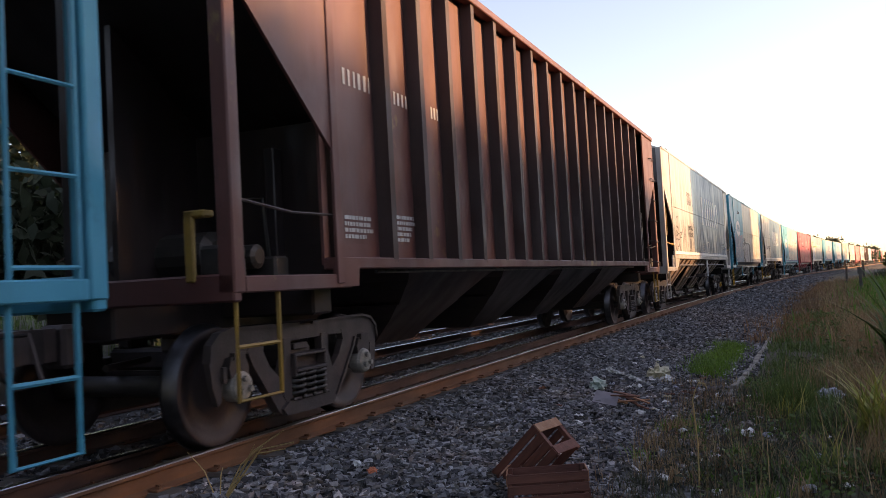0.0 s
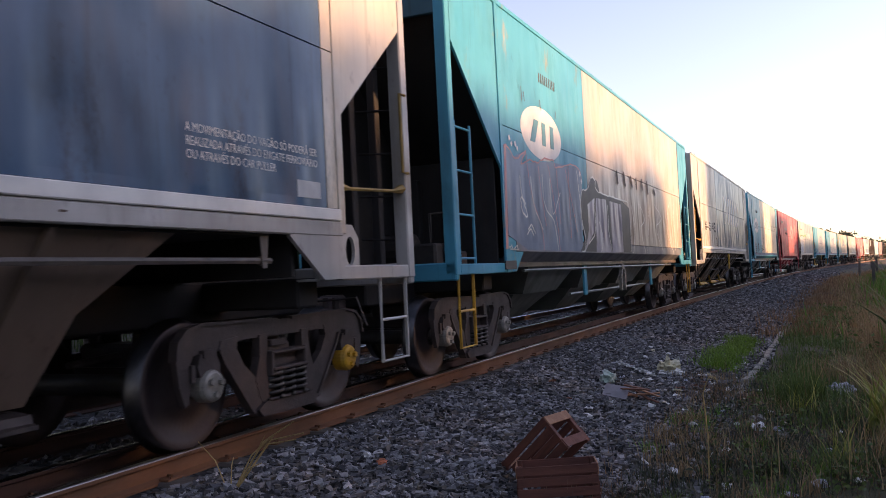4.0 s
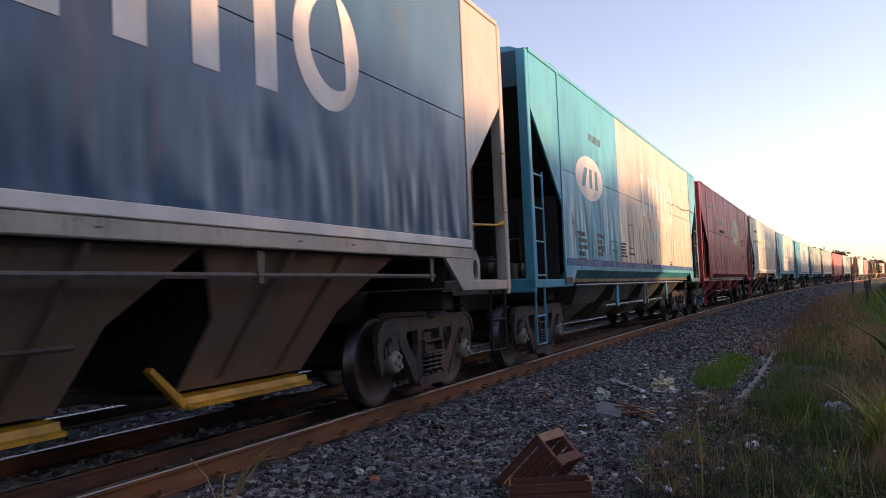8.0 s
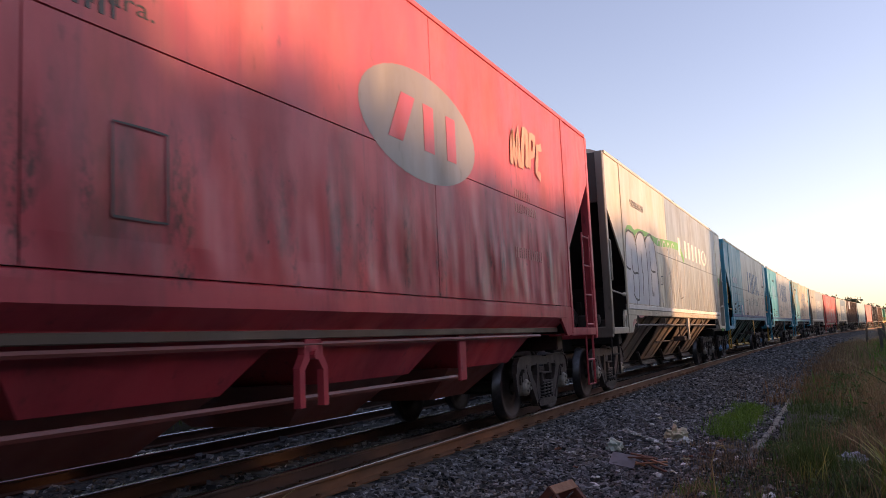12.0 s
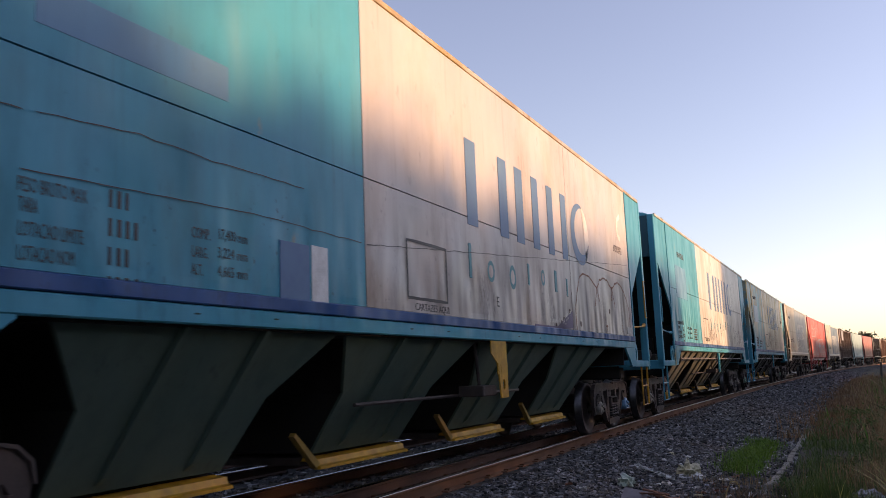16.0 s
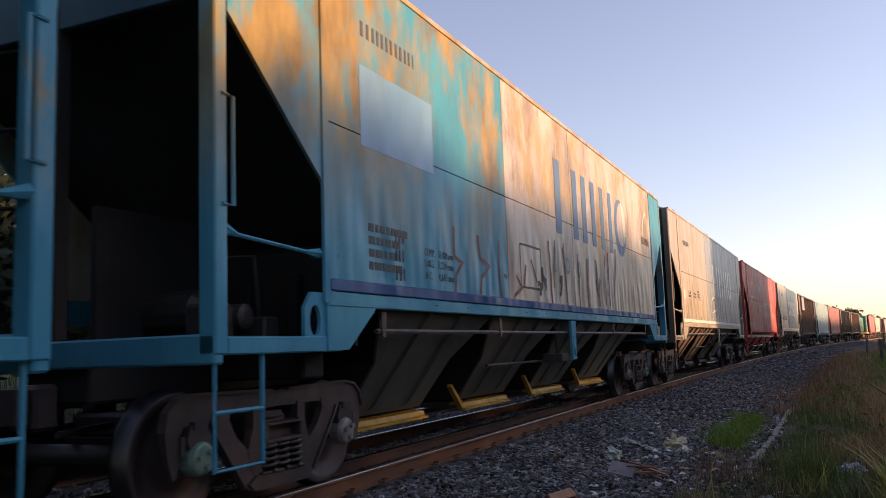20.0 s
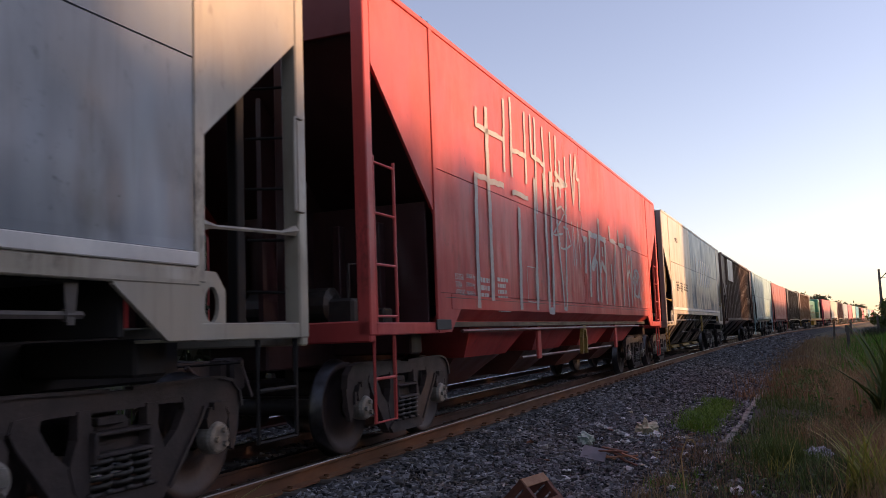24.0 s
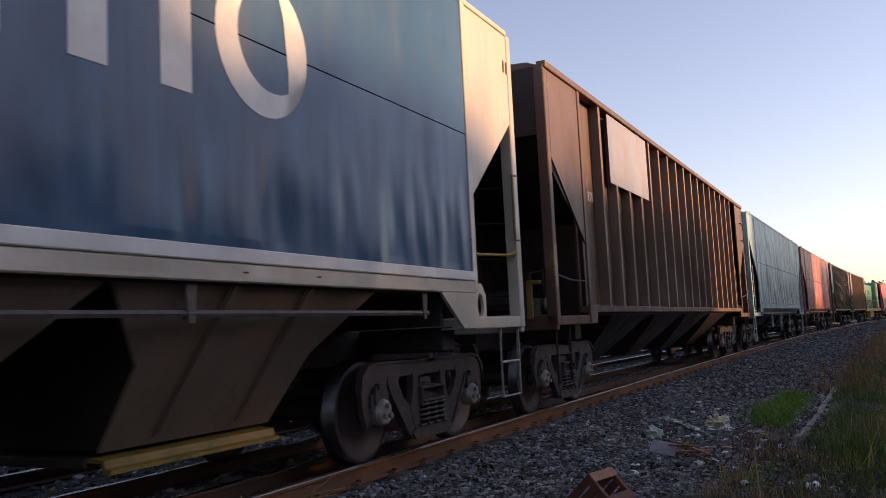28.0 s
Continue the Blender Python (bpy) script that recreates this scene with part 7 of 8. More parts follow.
stroke(w12, M_PINK, [[(14.26, 2.79), (14.28, 2.61)], [(14.39, 2.74), (14.41, 2.54)], [(14.47, 2.42), (14.5, 2.18), (14.64, 2.33)], [(14.69, 1.83), (14.72, 1.65)], [(14.84, 1.87), (14.85, 1.66)], [(15.02, 1.64), (15.07, 1.86), (15.19, 1.65)], [(15.21, 2.83), (15.27, 2.47), (15.41, 2.68)]], 0.03, seed=57, wob=0.012)
letters('P.TOTAL', 0.1, M_OFFWHITE, w12, 2.08 - w12['length'] / 2, 1.77, SX + 0.002, width=0.26)
letters('130000 kg', 0.075, M_OFFWHITE, w12, 2.41 - w12['length'] / 2, 1.8, SX + 0.002, width=0.3)
letters('TARA', 0.1, M_OFFWHITE, w12, 2.08 - w12['length'] / 2, 1.68, SX + 0.002, width=0.2)
letters('29000 kg', 0.075, M_OFFWHITE, w12, 2.41 - w12['length'] / 2, 1.7, SX + 0.002, width=0.29)
letters('LOTACAO', 0.1, M_OFFWHITE, w12, 2.08 - w12['length'] / 2, 1.59, SX + 0.002, width=0.29)
letters('101000 kg', 0.075, M_OFFWHITE, w12, 2.41 - w12['length'] / 2, 1.6, SX + 0.002, width=0.29)
bars(w12, M_OFFWHITE, 3.54, 1.86, 0.51, 0.05, 6, 1, seed=53)
bars(w12, M_OFFWHITE, 2.91, 1.83, 0.33, 0.06, 3, 1, seed=54)
box_frame(w12, M_OFFWHITE, 4.83, 5.24, 1.57, 2.08, 0.012)
letters("CARTAZES AQ", 0.07, M_OFFWHITE, w12, 4.84 - w12["length"] / 2, 1.47, SX + 0.002, width=0.37)
stroke(w12, M_BLACKP, [[(1.75, 1.555), (8.0, 1.555), (15.5, 1.555)]], 0.007, name="sheet_seam", wob=0.0)
letters('CARTAZES AQUI', 0.09, M_OFFWHITE, w12, 4.82 - w12['length'] / 2, 1.46, SX + 0.002, width=0.41)
# last cream and blue wagon
patch(w13, M_WHITE, 1.61, 1.88, 2.3, 2.55, 'paper_sheet')
letters('ALT. MAX', 0.088, M_BLACKP, w13, 2.36 - w13['length'] / 2, 2.51, SX + 0.002, width=0.44)
letters('4,670 mm', 0.088, M_BLACKP, w13, 3.22 - w13['length'] / 2, 2.5, SX + 0.002, width=0.5)
letters('LARG. MAX', 0.088, M_BLACKP, w13, 2.36 - w13['length'] / 2, 2.42, SX + 0.002, width=0.51)
letters('3,250 mm', 0.088, M_BLACKP, w13, 3.21 - w13['length'] / 2, 2.41, SX + 0.002, width=0.51)
letters('COMP. ENTRE ENG.', 0.088, M_BLACKP, w13, 2.35 - w13['length'] / 2, 2.34, SX + 0.002, width=0.81)
letters('17,100 mm', 0.088, M_BLACKP, w13, 3.21 - w13['length'] / 2, 2.33, SX + 0.002, width=0.5)
letters('VOLUME', 0.088, M_BLACKP, w13, 2.35 - w13['length'] / 2, 2.26, SX + 0.002, width=0.36)
letters('149 m³', 0.088, M_BLACKP, w13, 3.2 - w13['length'] / 2, 2.25, SX + 0.002, width=0.5)
for k, row in enumerate(("130.000 kg", "29.000 kg", "101.000 kg")):
    letters(row, 0.082, M_BLACKP, w13, 4.47 - w13["length"] / 2, 2.49 - 0.095 * k, SX + 0.002, width=0.43)
letters('PBM', 0.088, M_BLACKP, w13, 4.0 - w13['length'] / 2, 2.49, SX + 0.002, width=0.2)
letters('TARA', 0.088, M_BLACKP, w13, 3.99 - w13['length'] / 2, 2.4, SX + 0.002, width=0.23)
letters('LOTACAO', 0.088, M_BLACKP, w13, 3.98 - w13['length'] / 2, 2.3, SX + 0.002, width=0.39)
bars(w13, M_BLACKP, 2.56, 3.99, 0.91, 0.14, 1, 1, seed=57)
letters('CURSO DO CILINDRO', 0.09, M_BLACKP, w13, 0.09 - w13['length'] / 2, 1.2, SX + 0.002)
bars(w13, M_BLACKP, 16.19, 4.23, 0.18, 0.14, 1, 1, seed=58)
# second brown wagon
bars(w14, M_OFFWHITE, 1.58, 3.08, 0.36, 0.14, 1, 1, seed=59)

BACK = [("red hopper wagon", "b", RED), ("cream hopper wagon", "a", CREAM), ("brown hopper wagon", "c", BROWN), ("slate grey hopper wagon", "a", GRAYB),
        ("red hopper wagon", "b", RED), ("cream hopper wagon", "a", CREAM), ("teal hopper wagon", "a", TEAL), ("brown hopper wagon", "c", BROWN),
        ("red hopper wagon", "b", RED), ("cream hopper wagon", "a", CREAM), ("slate grey hopper wagon", "a", GRAYB), ("teal hopper wagon", "b", TEAL),
        ("cream hopper wagon", "a", CREAM), ("red hopper wagon", "b", RED), ("brown hopper wagon", "c", BROWN), ("cream hopper wagon", "a", CREAM)]


def locomotive(a):
    w = thing("locomotive", "green and yellow diesel locomotive in the middle of the train", "locomotive")
    L = 20.0
    w["length"] = L
    h = L / 2
    green, yel = simple("loco_green", (0.03, 0.2, 0.12), (0.05, 0.26, 0.16), 2, 0.4), M_YELLOW
    f = Form()
    f.box(-1.45, 1.45, -h, h, 1.15, 1.45, 0.03)
    f.box(-1.2, 1.2, -2.2, 2.2, 0.45, 1.15, 0.1)
    part("frame", f, yel, w)
    f = Form()
    f.box(-0.95, 0.95, -h + 1.2, h - 5.0, 1.45, 4.2, 0.12)
    part("hood", f, green, w)
    f = Form()
    f.box(-1.45, 1.45, h - 5.0, h - 2.6, 1.45, 4.55, 0.12)
    part("cab", f, green, w)
    f = Form()
    f.box(-1.0, 1.0, h - 2.6, h - 0.8, 1.45, 3.2, 0.12)
    part("nose", f, green, w)
    for y in (-h + 2.0, -h + 3.4, -h + 6.5, -h + 8.5, -h + 10.5):
        f = Form()
        for k in range(6):
            f.box(0.945, 0.975, y, y + 1.1, 2.3 + 0.22 * k, 2.45 + 0.22 * k, 0.005)
        part("louvre", f, M_BLACKP, w)
    f = Form()
    f.box(1.44, 1.465, h - 4.6, h - 3.2, 3.3, 4.1, 0.01)
    part("cab_window", f, M_BLACKP, w)
    f = Form()
    for y in [-h + 0.4 + 1.6 * i for i in range(12)]:
        f.tube([(1.42, y, 1.45), (1.42, y, 2.4)], 0.02)
    f.tube([(1.42, -h + 0.4, 2.4), (1.42, h - 2.0, 2.4)], 0.02)
    part("handrail", f, yel, w)
    f = Form()
    f.box(-1.25, 1.25, -h + 1.5, -h + 4.6, 4.2, 4.5, 0.05)
    part("radiator", f, M_BLACKP, w)
    bogie(w, -h + 3.2, "pale", True)
    bogie(w, h - 3.2, "pale", True)
    return put(w, a)


locomotive(214.0)
_a = 235.2
for _i in range(16):
    label, kind, col = BACK[_i]
    m = pt(col, 0.5, 0, 50 + _i % 3)
    put(wagon(label + " far back in the train", kind, 16.6, m, m, [(0, 16.6, m)], DARK, far=True, seam=None), _a)
    _a += 17.7

# ---------------------------------------------------------------- plants
def tri_mesh(name, P, F, mats, smooth=False):
    me = bpy.data.meshes.new(name)
    P, F = np.asarray(P, float), np.asarray(F, np.int32)
    me.vertices.add(len(P))
    me.vertices.foreach_set("co", P.ravel())
    me.loops.add(F.size)
    me.loops.foreach_set("vertex_index", F.ravel())
    me.polygons.add(len(F))
    k = F.shape[1]
    me.polygons.foreach_set("loop_start", np.arange(0, F.size, k, dtype=np.int32))
    me.update()
    me.validate()
    for m in mats:
        me.materials.append(m)
    return me


def blades(name, label, spots, height, width, lean, material, seed, cat="grass", segs=3):
    """Grass: curved tapering blades at spots (x, y)."""
    rng = np.random.default_rng(seed)
    n = len(spots)
    x, y = spots[:, 0], spots[:, 1]
    z = np.array([ground_z(a, b) for a, b in spots]) - 0.02
    hgt = height * rng.uniform(0.45, 1.2, n)
    az = rng.uniform(0, 6.283, n)
    ln = lean * rng.uniform(0.2, 1.3, n) * hgt
    w = width * rng.uniform(0.6, 1.4, n)
    P = np.zeros((n, 2 * segs + 1, 3))
    px, py = -np.sin(az), np.cos(az)
    for k in range(segs + 1):
        t = k / segs
        cx, cy, cz = x + np.cos(az) * ln * t * t, y + np.sin(az) * ln * t * t, z + hgt * (t - 0.18 * t * t * (lean > 0.5))
        ww = w * (1 - t) * 0.5
        if k < segs:
            P[:, 2 * k] = np.stack([cx + px * ww, cy + py * ww, cz], 1)
            P[:, 2 * k + 1] = np.stack([cx - px * ww, cy - py * ww, cz], 1)
        else:
            P[:, 2 * k] = np.stack([cx, cy, cz], 1)
    T = []
    for k in range(segs - 1):
        T += [(2 * k, 2 * k + 1, 2 * k + 3), (2 * k, 2 * k + 3, 2 * k + 2)]
    T.append((2 * segs - 2, 2 * segs - 1, 2 * segs))
    T = np.array(T)
    F = (T[None] + (np.arange(n) * (2 * segs + 1))[:, None, None]).reshape(-1, 3)
    return tagged(new(name, tri_mesh(name, P.reshape(-1, 3), F, [material])), label, cat, kind="stuff")


def scatter(n, u0, u1, y0, y1, seed, clump=0.0, power=1.0):
    rng = np.random.default_rng(seed)
    if clump:
        m = max(1, n // 40)
        cu, cy = rng.uniform(u0, u1, m), y0 + (y1 - y0) * rng.random(m) ** power
        i = rng.integers(0, m, n)
        u, y = cu[i] + rng.normal(0, clump, n), cy[i] + rng.normal(0, clump, n)
    else:
        u, y = rng.uniform(u0, u1, n), y0 + (y1 - y0) * rng.random(n) ** power
    return np.stack([u + sweep(y), y], 1)


def ring(x, y, r, n, seed):
    rng = np.random.default_rng(seed)
    return np.stack([x + r * rng.normal(0, 1, n), y + r * rng.normal(0, 1, n)], 1)


blades("grass", "low green weeds at the foot of the ballast", scatter(7000, -1.75, 1.4, 3.5, 16, 1, 0.12), 0.15, 0.01, 0.6, M_GRASS_N, 1)
blades("grass", "dry straw-coloured grass beside the track", scatter(15000, 0.6, 2.6, 6.5, 26, 2, 0.15, 1.2), 0.44, 0.013, 0.5, M_GRASS_D, 2)
blades("grass", "green weeds along the drain edge", scatter(7000, -0.75, 0.9, 7, 30, 3, 0.14, 1.2), 0.3, 0.014, 0.6, M_GRASS_G, 3)
blades("grass", "sparse dry weeds on the litter strip", scatter(1300, -1.9, -0.5, 4.2, 13, 4, 0.13), 0.17, 0.009, 0.45, M_GRASS_D, 4)
blades("grass", "bright lush grass tuft on the ballast edge", scatter(5200, -1.74, -1.4, 13.7, 19.0, 5, 0.14), 0.19, 0.014, 0.7, M_TUFT, 5)
blades("grass", "low brown weeds along the ballast", scatter(15000, -0.9, 2.6, 20, 75, 6, 0.5, 1.3), 0.26, 0.03, 0.5, M_GRASS_R, 6)
blades("grass", "tawny grass further along the track", scatter(7000, 0.3, 3.4, 18, 80, 27, 0.4, 1.3), 0.5, 0.03, 0.5, M_GRASS_D, 27)
blades("grass", "bright green grass in the field", scatter(42000, 2.2, 10, 16, 66, 7, 0.7, 1.2), 0.5, 0.05, 0.4, M_GRASS_L, 7)
blades("grass", "dark undergrowth below the far bushes", scatter(9000, 3.6, 16, 60, 80, 28, 0.5), 0.8, 0.05, 0.4, M_GRASS_N, 28)
blades("grass", "low reddish dry grass beside the drain", scatter(20000, 0.7, 2.4, 8.5, 24, 21, 0.2, 1.3), 0.34, 0.008, 0.7, M_GRASS_R, 21)
blades("grass", "thin dry weeds in front of the drain", scatter(1300, -1.6, 1.6, 4.0, 10, 22, 0.08), 0.26, 0.01, 0.7, M_GRASS_D, 22)
blades("grass", "fresh green weeds in front of the drain", scatter(1700, -1.5, 1.5, 4.0, 11, 23, 0.07), 0.2, 0.01, 0.7, M_GRASS_L, 23)
blades("grass", "withered brown weeds in front of the drain", scatter(5200, -1.5, 1.6, 4.0, 12, 31, 0.16), 0.2, 0.008, 0.8, M_GRASS_R, 31)
blades("grass", "dark low weeds in front of the drain", scatter(6000, -1.4, 1.5, 4.5, 12, 29, 0.1), 0.22, 0.01, 0.8, M_GRASS_N, 29)
blades("grass", "spiky yellow-green tussock beside the track", ring(0.56, 8.6, 0.08, 95, 3), 0.85, 0.036, 0.75, M_REED, 24, segs=5)
blades("grass", "spiky dark green tussock beside the track", ring(1.3, 14.0, 0.1, 75, 5), 1.85, 0.075, 0.8, M_GRASS_G, 25, segs=5)
blades("grass", "small yellow-green tussocks beside the track", np.concatenate([ring(0.1, 7.2, 0.05, 25, 6), ring(0.9, 6.6, 0.05, 30, 8), ring(-0.2, 9.6, 0.06, 25, 9)]), 0.5, 0.014, 0.7, M_REED, 30, segs=4)
blades("grass", "upright green clump beside the drain", np.concatenate([ring(-0.28, 10.4, 0.12, 420, 51), ring(-0.1, 10.25, 0.12, 420, 52), ring(-0.2, 11.3, 0.14, 300, 53)]), 0.38, 0.014, 0.45, M_GRASS_G, 51)
blades("grass", "straw clump beside the drain", np.concatenate([ring(0.3, 12.6, 0.25, 420, 54), ring(0.75, 11.4, 0.25, 420, 55), ring(0.62, 7.4, 0.2, 260, 56)]), 0.5, 0.01, 0.6, M_GRASS_D, 52)
blades("grass", "single tall dry stalks among the litter", scatter(70, -1.9, 0.6, 5.0, 13, 26), 0.7, 0.008, 0.2, M_GRASS_D, 26, segs=4)
blades("grass", "weeds on the bank behind the train", scatter(9000, -24, -12.5, 4, 60, 9, 0.5), 0.7, 0.03, 0.5, M_GRASS_G, 9)

blades("grass", "bare dark twigs of dead weeds in front of the drain", scatter(520, -1.5, 1.4, 4.4, 12, 33, 0.3), 0.34, 0.007, 0.5, M_BARK, 33, segs=4)


def leafy(label, centres, leaves, spread, leaf, material, seed):
    """Low broad-leaved weeds: clumps of small leaves on the ground."""
    rng = np.random.default_rng(seed)
    P = []
    for x, y in centres:
        r = spread * rng.uniform(0.5, 1.3)
        n = int(leaves * rng.uniform(0.6, 1.3))
        c = np.stack([x + rng.normal(0, r, n), y + rng.normal(0, r, n), np.full(n, ground_z(x, y)) + np.abs(rng.normal(0, r * 0.65, n))], 1)
        d1 = rng.normal(0, 1, (n, 3)) * (1, 1, 0.5)
        d1 /= np.linalg.norm(d1, axis=1)[:, None]
        d2 = np.cross(d1, rng.normal(0, 1, (n, 3)) + (0, 0, 1.5))
        d2 /= np.linalg.norm(d2, axis=1)[:, None]
        k = leaf * rng.uniform(0.5, 1.4, n)[:, None]
        P.append(np.stack([c - d1 * k, c + d2 * k * 0.5, c + d1 * k, c - d2 * k * 0.5], 1).reshape(-1, 3))
    P = np.concatenate(P)
    ob = new("weeds", tri_mesh("weeds", P, np.arange(len(P)).reshape(-1, 4), [material]))
    return tagged(ob, label, "weeds", kind="stuff")


leafy("dark broad-leaved weeds in front of the drain", scatter(70, -1.35, 1.5, 4.6, 11.5, 41), 90, 0.1, 0.022, M_GRASS_N, 41)
leafy("green broad-leaved weeds along the drain", scatter(60, -1.0, 1.6, 6.0, 16, 42), 90, 0.13, 0.025, M_GRASS_G, 42)
leafy("green bushy weeds beyond the drain edge", scatter(45, 0.0, 2.4, 12, 30, 43), 160, 0.22, 0.04, M_GRASS_G, 43)


def tree(name, label, x, y, height, spread, leaves, leaf, seed, material=M_LEAF, low=0.25, cat="tree"):
    rng = np.random.default_rng(seed)
    z0 = ground_z(x, y) - 0.1
    root = thing(name, label, cat, "trees", at=Matrix.Translation((x, y, z0)))
    f = Form()
    tips = []
    r0 = height * 0.022
    f.tube([(0, 0, 0), (0.1, 0.05, height * 0.2), (0.05, -0.1, height * 0.45), (0, 0.1, height * 0.8)], [r0, r0 * 0.8, r0 * 0.55, r0 * 0.15], 8)
    for k in range(14):
        h = height * rng.uniform(low * 0.8, 0.75)
        w, ln = rng.uniform(0, 6.283), spread * rng.uniform(0.5, 1.0) * (1.15 - 0.5 * h / height)
        p1 = (ln * 0.5 * math.cos(w), ln * 0.5 * math.sin(w), h + ln * 0.25)
        p2 = (ln * math.cos(w + 0.2), ln * math.sin(w + 0.2), h + ln * 0.55)
        f.tube([(0, 0, h), p1, p2], [r0 * 0.35, r0 * 0.22, r0 * 0.06], 5)
        tips += [p1, p2, ((p1[0] + p2[0]) / 2, (p1[1] + p2[1]) / 2, (p1[2] + p2[2]) / 2)]
    tips.append((0, 0, height * 0.85))
    part("trunk", f, M_BARK, root)
    tips = np.array(tips)
    c = tips[rng.integers(0, len(tips), leaves)] + rng.normal(0, 1, (leaves, 3)) * np.array([spread * 0.17, spread * 0.17, spread * 0.14])
    c[:, 2] = np.maximum(c[:, 2], height * low * 0.5)
    d1 = rng.normal(0, 1, (leaves, 3))
    d1 /= np.linalg.norm(d1, axis=1)[:, None]
    d2 = np.cross(d1, rng.normal(0, 1, (leaves, 3)))
    d2 /= np.linalg.norm(d2, axis=1)[:, None]
    s = leaf * rng.uniform(0.6, 1.4, leaves)[:, None]
    P = np.stack([c - d1 * s, c + d2 * s * 0.45, c + d1 * s, c - d2 * s * 0.45], 1).reshape(-1, 3)
    F = np.arange(leaves * 4).reshape(-1, 4)
    part("crown", tri_mesh("crown", P, F, [material]), None, root)
    return root


# trees behind the second track
for i, (x, y, h, s) in enumerate(((-15, 6, 5.2, 3.0), (-16, 10, 6, 3.2), (-15.5, 14.5, 5.4, 3), (-17, 19, 6.5, 3.4), (-16, 24, 5.6, 3.2), (-18, 30, 7, 3.8), (-17, 37, 6.4, 3.5), (-16, 1.5, 5.6, 3.2), (-17, -4, 6.5, 3.2), (-19, 47, 7, 4))):
    tree("tree", "leafy green tree behind the railway", x, y, h, s, 5000, 0.16, 100 + i)
# thicket right behind the second track; dark leaf puts shade into its colour
for i in range(14):
    y = -6 + 5.2 * i + 1.3 * math.sin(3 * i)
    x, y, _ = arc(y, -8.6 + 0.5 * math.sin(5 * i))
    tree("bush", "dense dark green bush behind the railway", x, y, 4.6 + 0.8 * math.sin(7 * i), 2.7, 5200, 0.17, 500 + i, M_LEAFD, 0.03, "bush")
# an unseen dense hedge added behind the viewer to shade the train's lower half
def hedge(x, y0, y1, top, n, leaf, seed, follow=False):
    rng = np.random.default_rng(seed)
    y = rng.uniform(y0, y1, n)
    t = top + np.array([0.3 * noise.noise((q * 0.35, 5, 0)) + 0.12 * noise.noise((q * 1.7, 9, 0)) for q in y])
    fray = np.where(rng.random(n) < 0.12, rng.exponential(0.3, n), 0.0)
    c = np.stack([x + rng.normal(0, 0.55, n) + (sweep(y) if follow else 0.0), y, -0.4 + (t + 0.4) * rng.random(n) ** 0.85 + fray], 1)
    d1 = rng.normal(0, 1, (n, 3))
    d1 /= np.linalg.norm(d1, axis=1)[:, None]
    d2 = np.cross(d1, rng.normal(0, 1, (n, 3)))
    d2 /= np.linalg.norm(d2, axis=1)[:, None]
    s = leaf * rng.uniform(0.6, 1.4, n)[:, None]
    P = np.stack([c - d1 * s, c + d2 * s * 0.55, c + d1 * s, c - d2 * s * 0.55], 1).reshape(-1, 3)
    ob = new("hedge", tri_mesh("hedge", P, np.arange(n * 4).reshape(-1, 4), [M_LEAF]))
    return tagged(ob, "unseen tall dense green hedge added to shade the train", "hedge", kind="stuff")


# tops and gaps are set for the shade wanted on the train
hedge(12.0, -24, 28.3, 6.2, 43000, 0.22, 61)
hedge(12.5, 6.0, 10.8, 6.6, 4200, 0.2, 67)
hedge(12.6, 28, 37, 4.0, 9000, 0.22, 64)
hedge(12.6, 58, 84, 4.3, 16000, 0.24, 65)
hedge(12.0, 36.8, 58, 8.2, 34000, 0.22, 62)
hedge(11.0, 82, 185, 5.6, 48000, 0.3, 66, True)
hedge(12.0, 63, 76, 7.0, 6000, 0.24, 63)
# unseen trees added to the hedge to shape the shade on the train
for i, (x, y, h, s) in enumerate(((13.0, 2, 6.6, 2.4), (13.2, 9.5, 6.9, 2.2), (13.1, 21.0, 6.5, 2.2), (13.0, 44.0, 9.0, 3.0), (13.2, 53, 8.6, 3.0))):
    tree("tree", "unseen dense green tree added to shade the train", x, y, h, s, 3000, 0.14, 200 + i, low=0.3)
# bushes and trees in the distance beyond the curve
for i, (x, y, h, s) in enumerate(((9.3, 84, 3.3, 2.1), (11.6, 86, 3.9, 2.3), (14.2, 89, 4.2, 2.5), (17, 92, 4.6, 2.6), (20, 94, 4.8, 2.6), (23, 97, 5.2, 2.8))):
    tree("bush", "rounded dark green bush in the distance", x, y, h, s, 7000, 0.17, 300 + i, low=0.05, cat="bush")
for i in range(16):
    y = 330 + 60 * math.sin(i * 2.1)
    x = y * (-0.008 + 0.0048 * i)
    tree("tree", "dark distant tree beyond the train", x, y, 9.0 + 2.2 * math.sin(i * 1.7) - 0.2 * i, 4.0, 2600, 0.45, 400 + i, material=M_LEAFD, low=0.1)

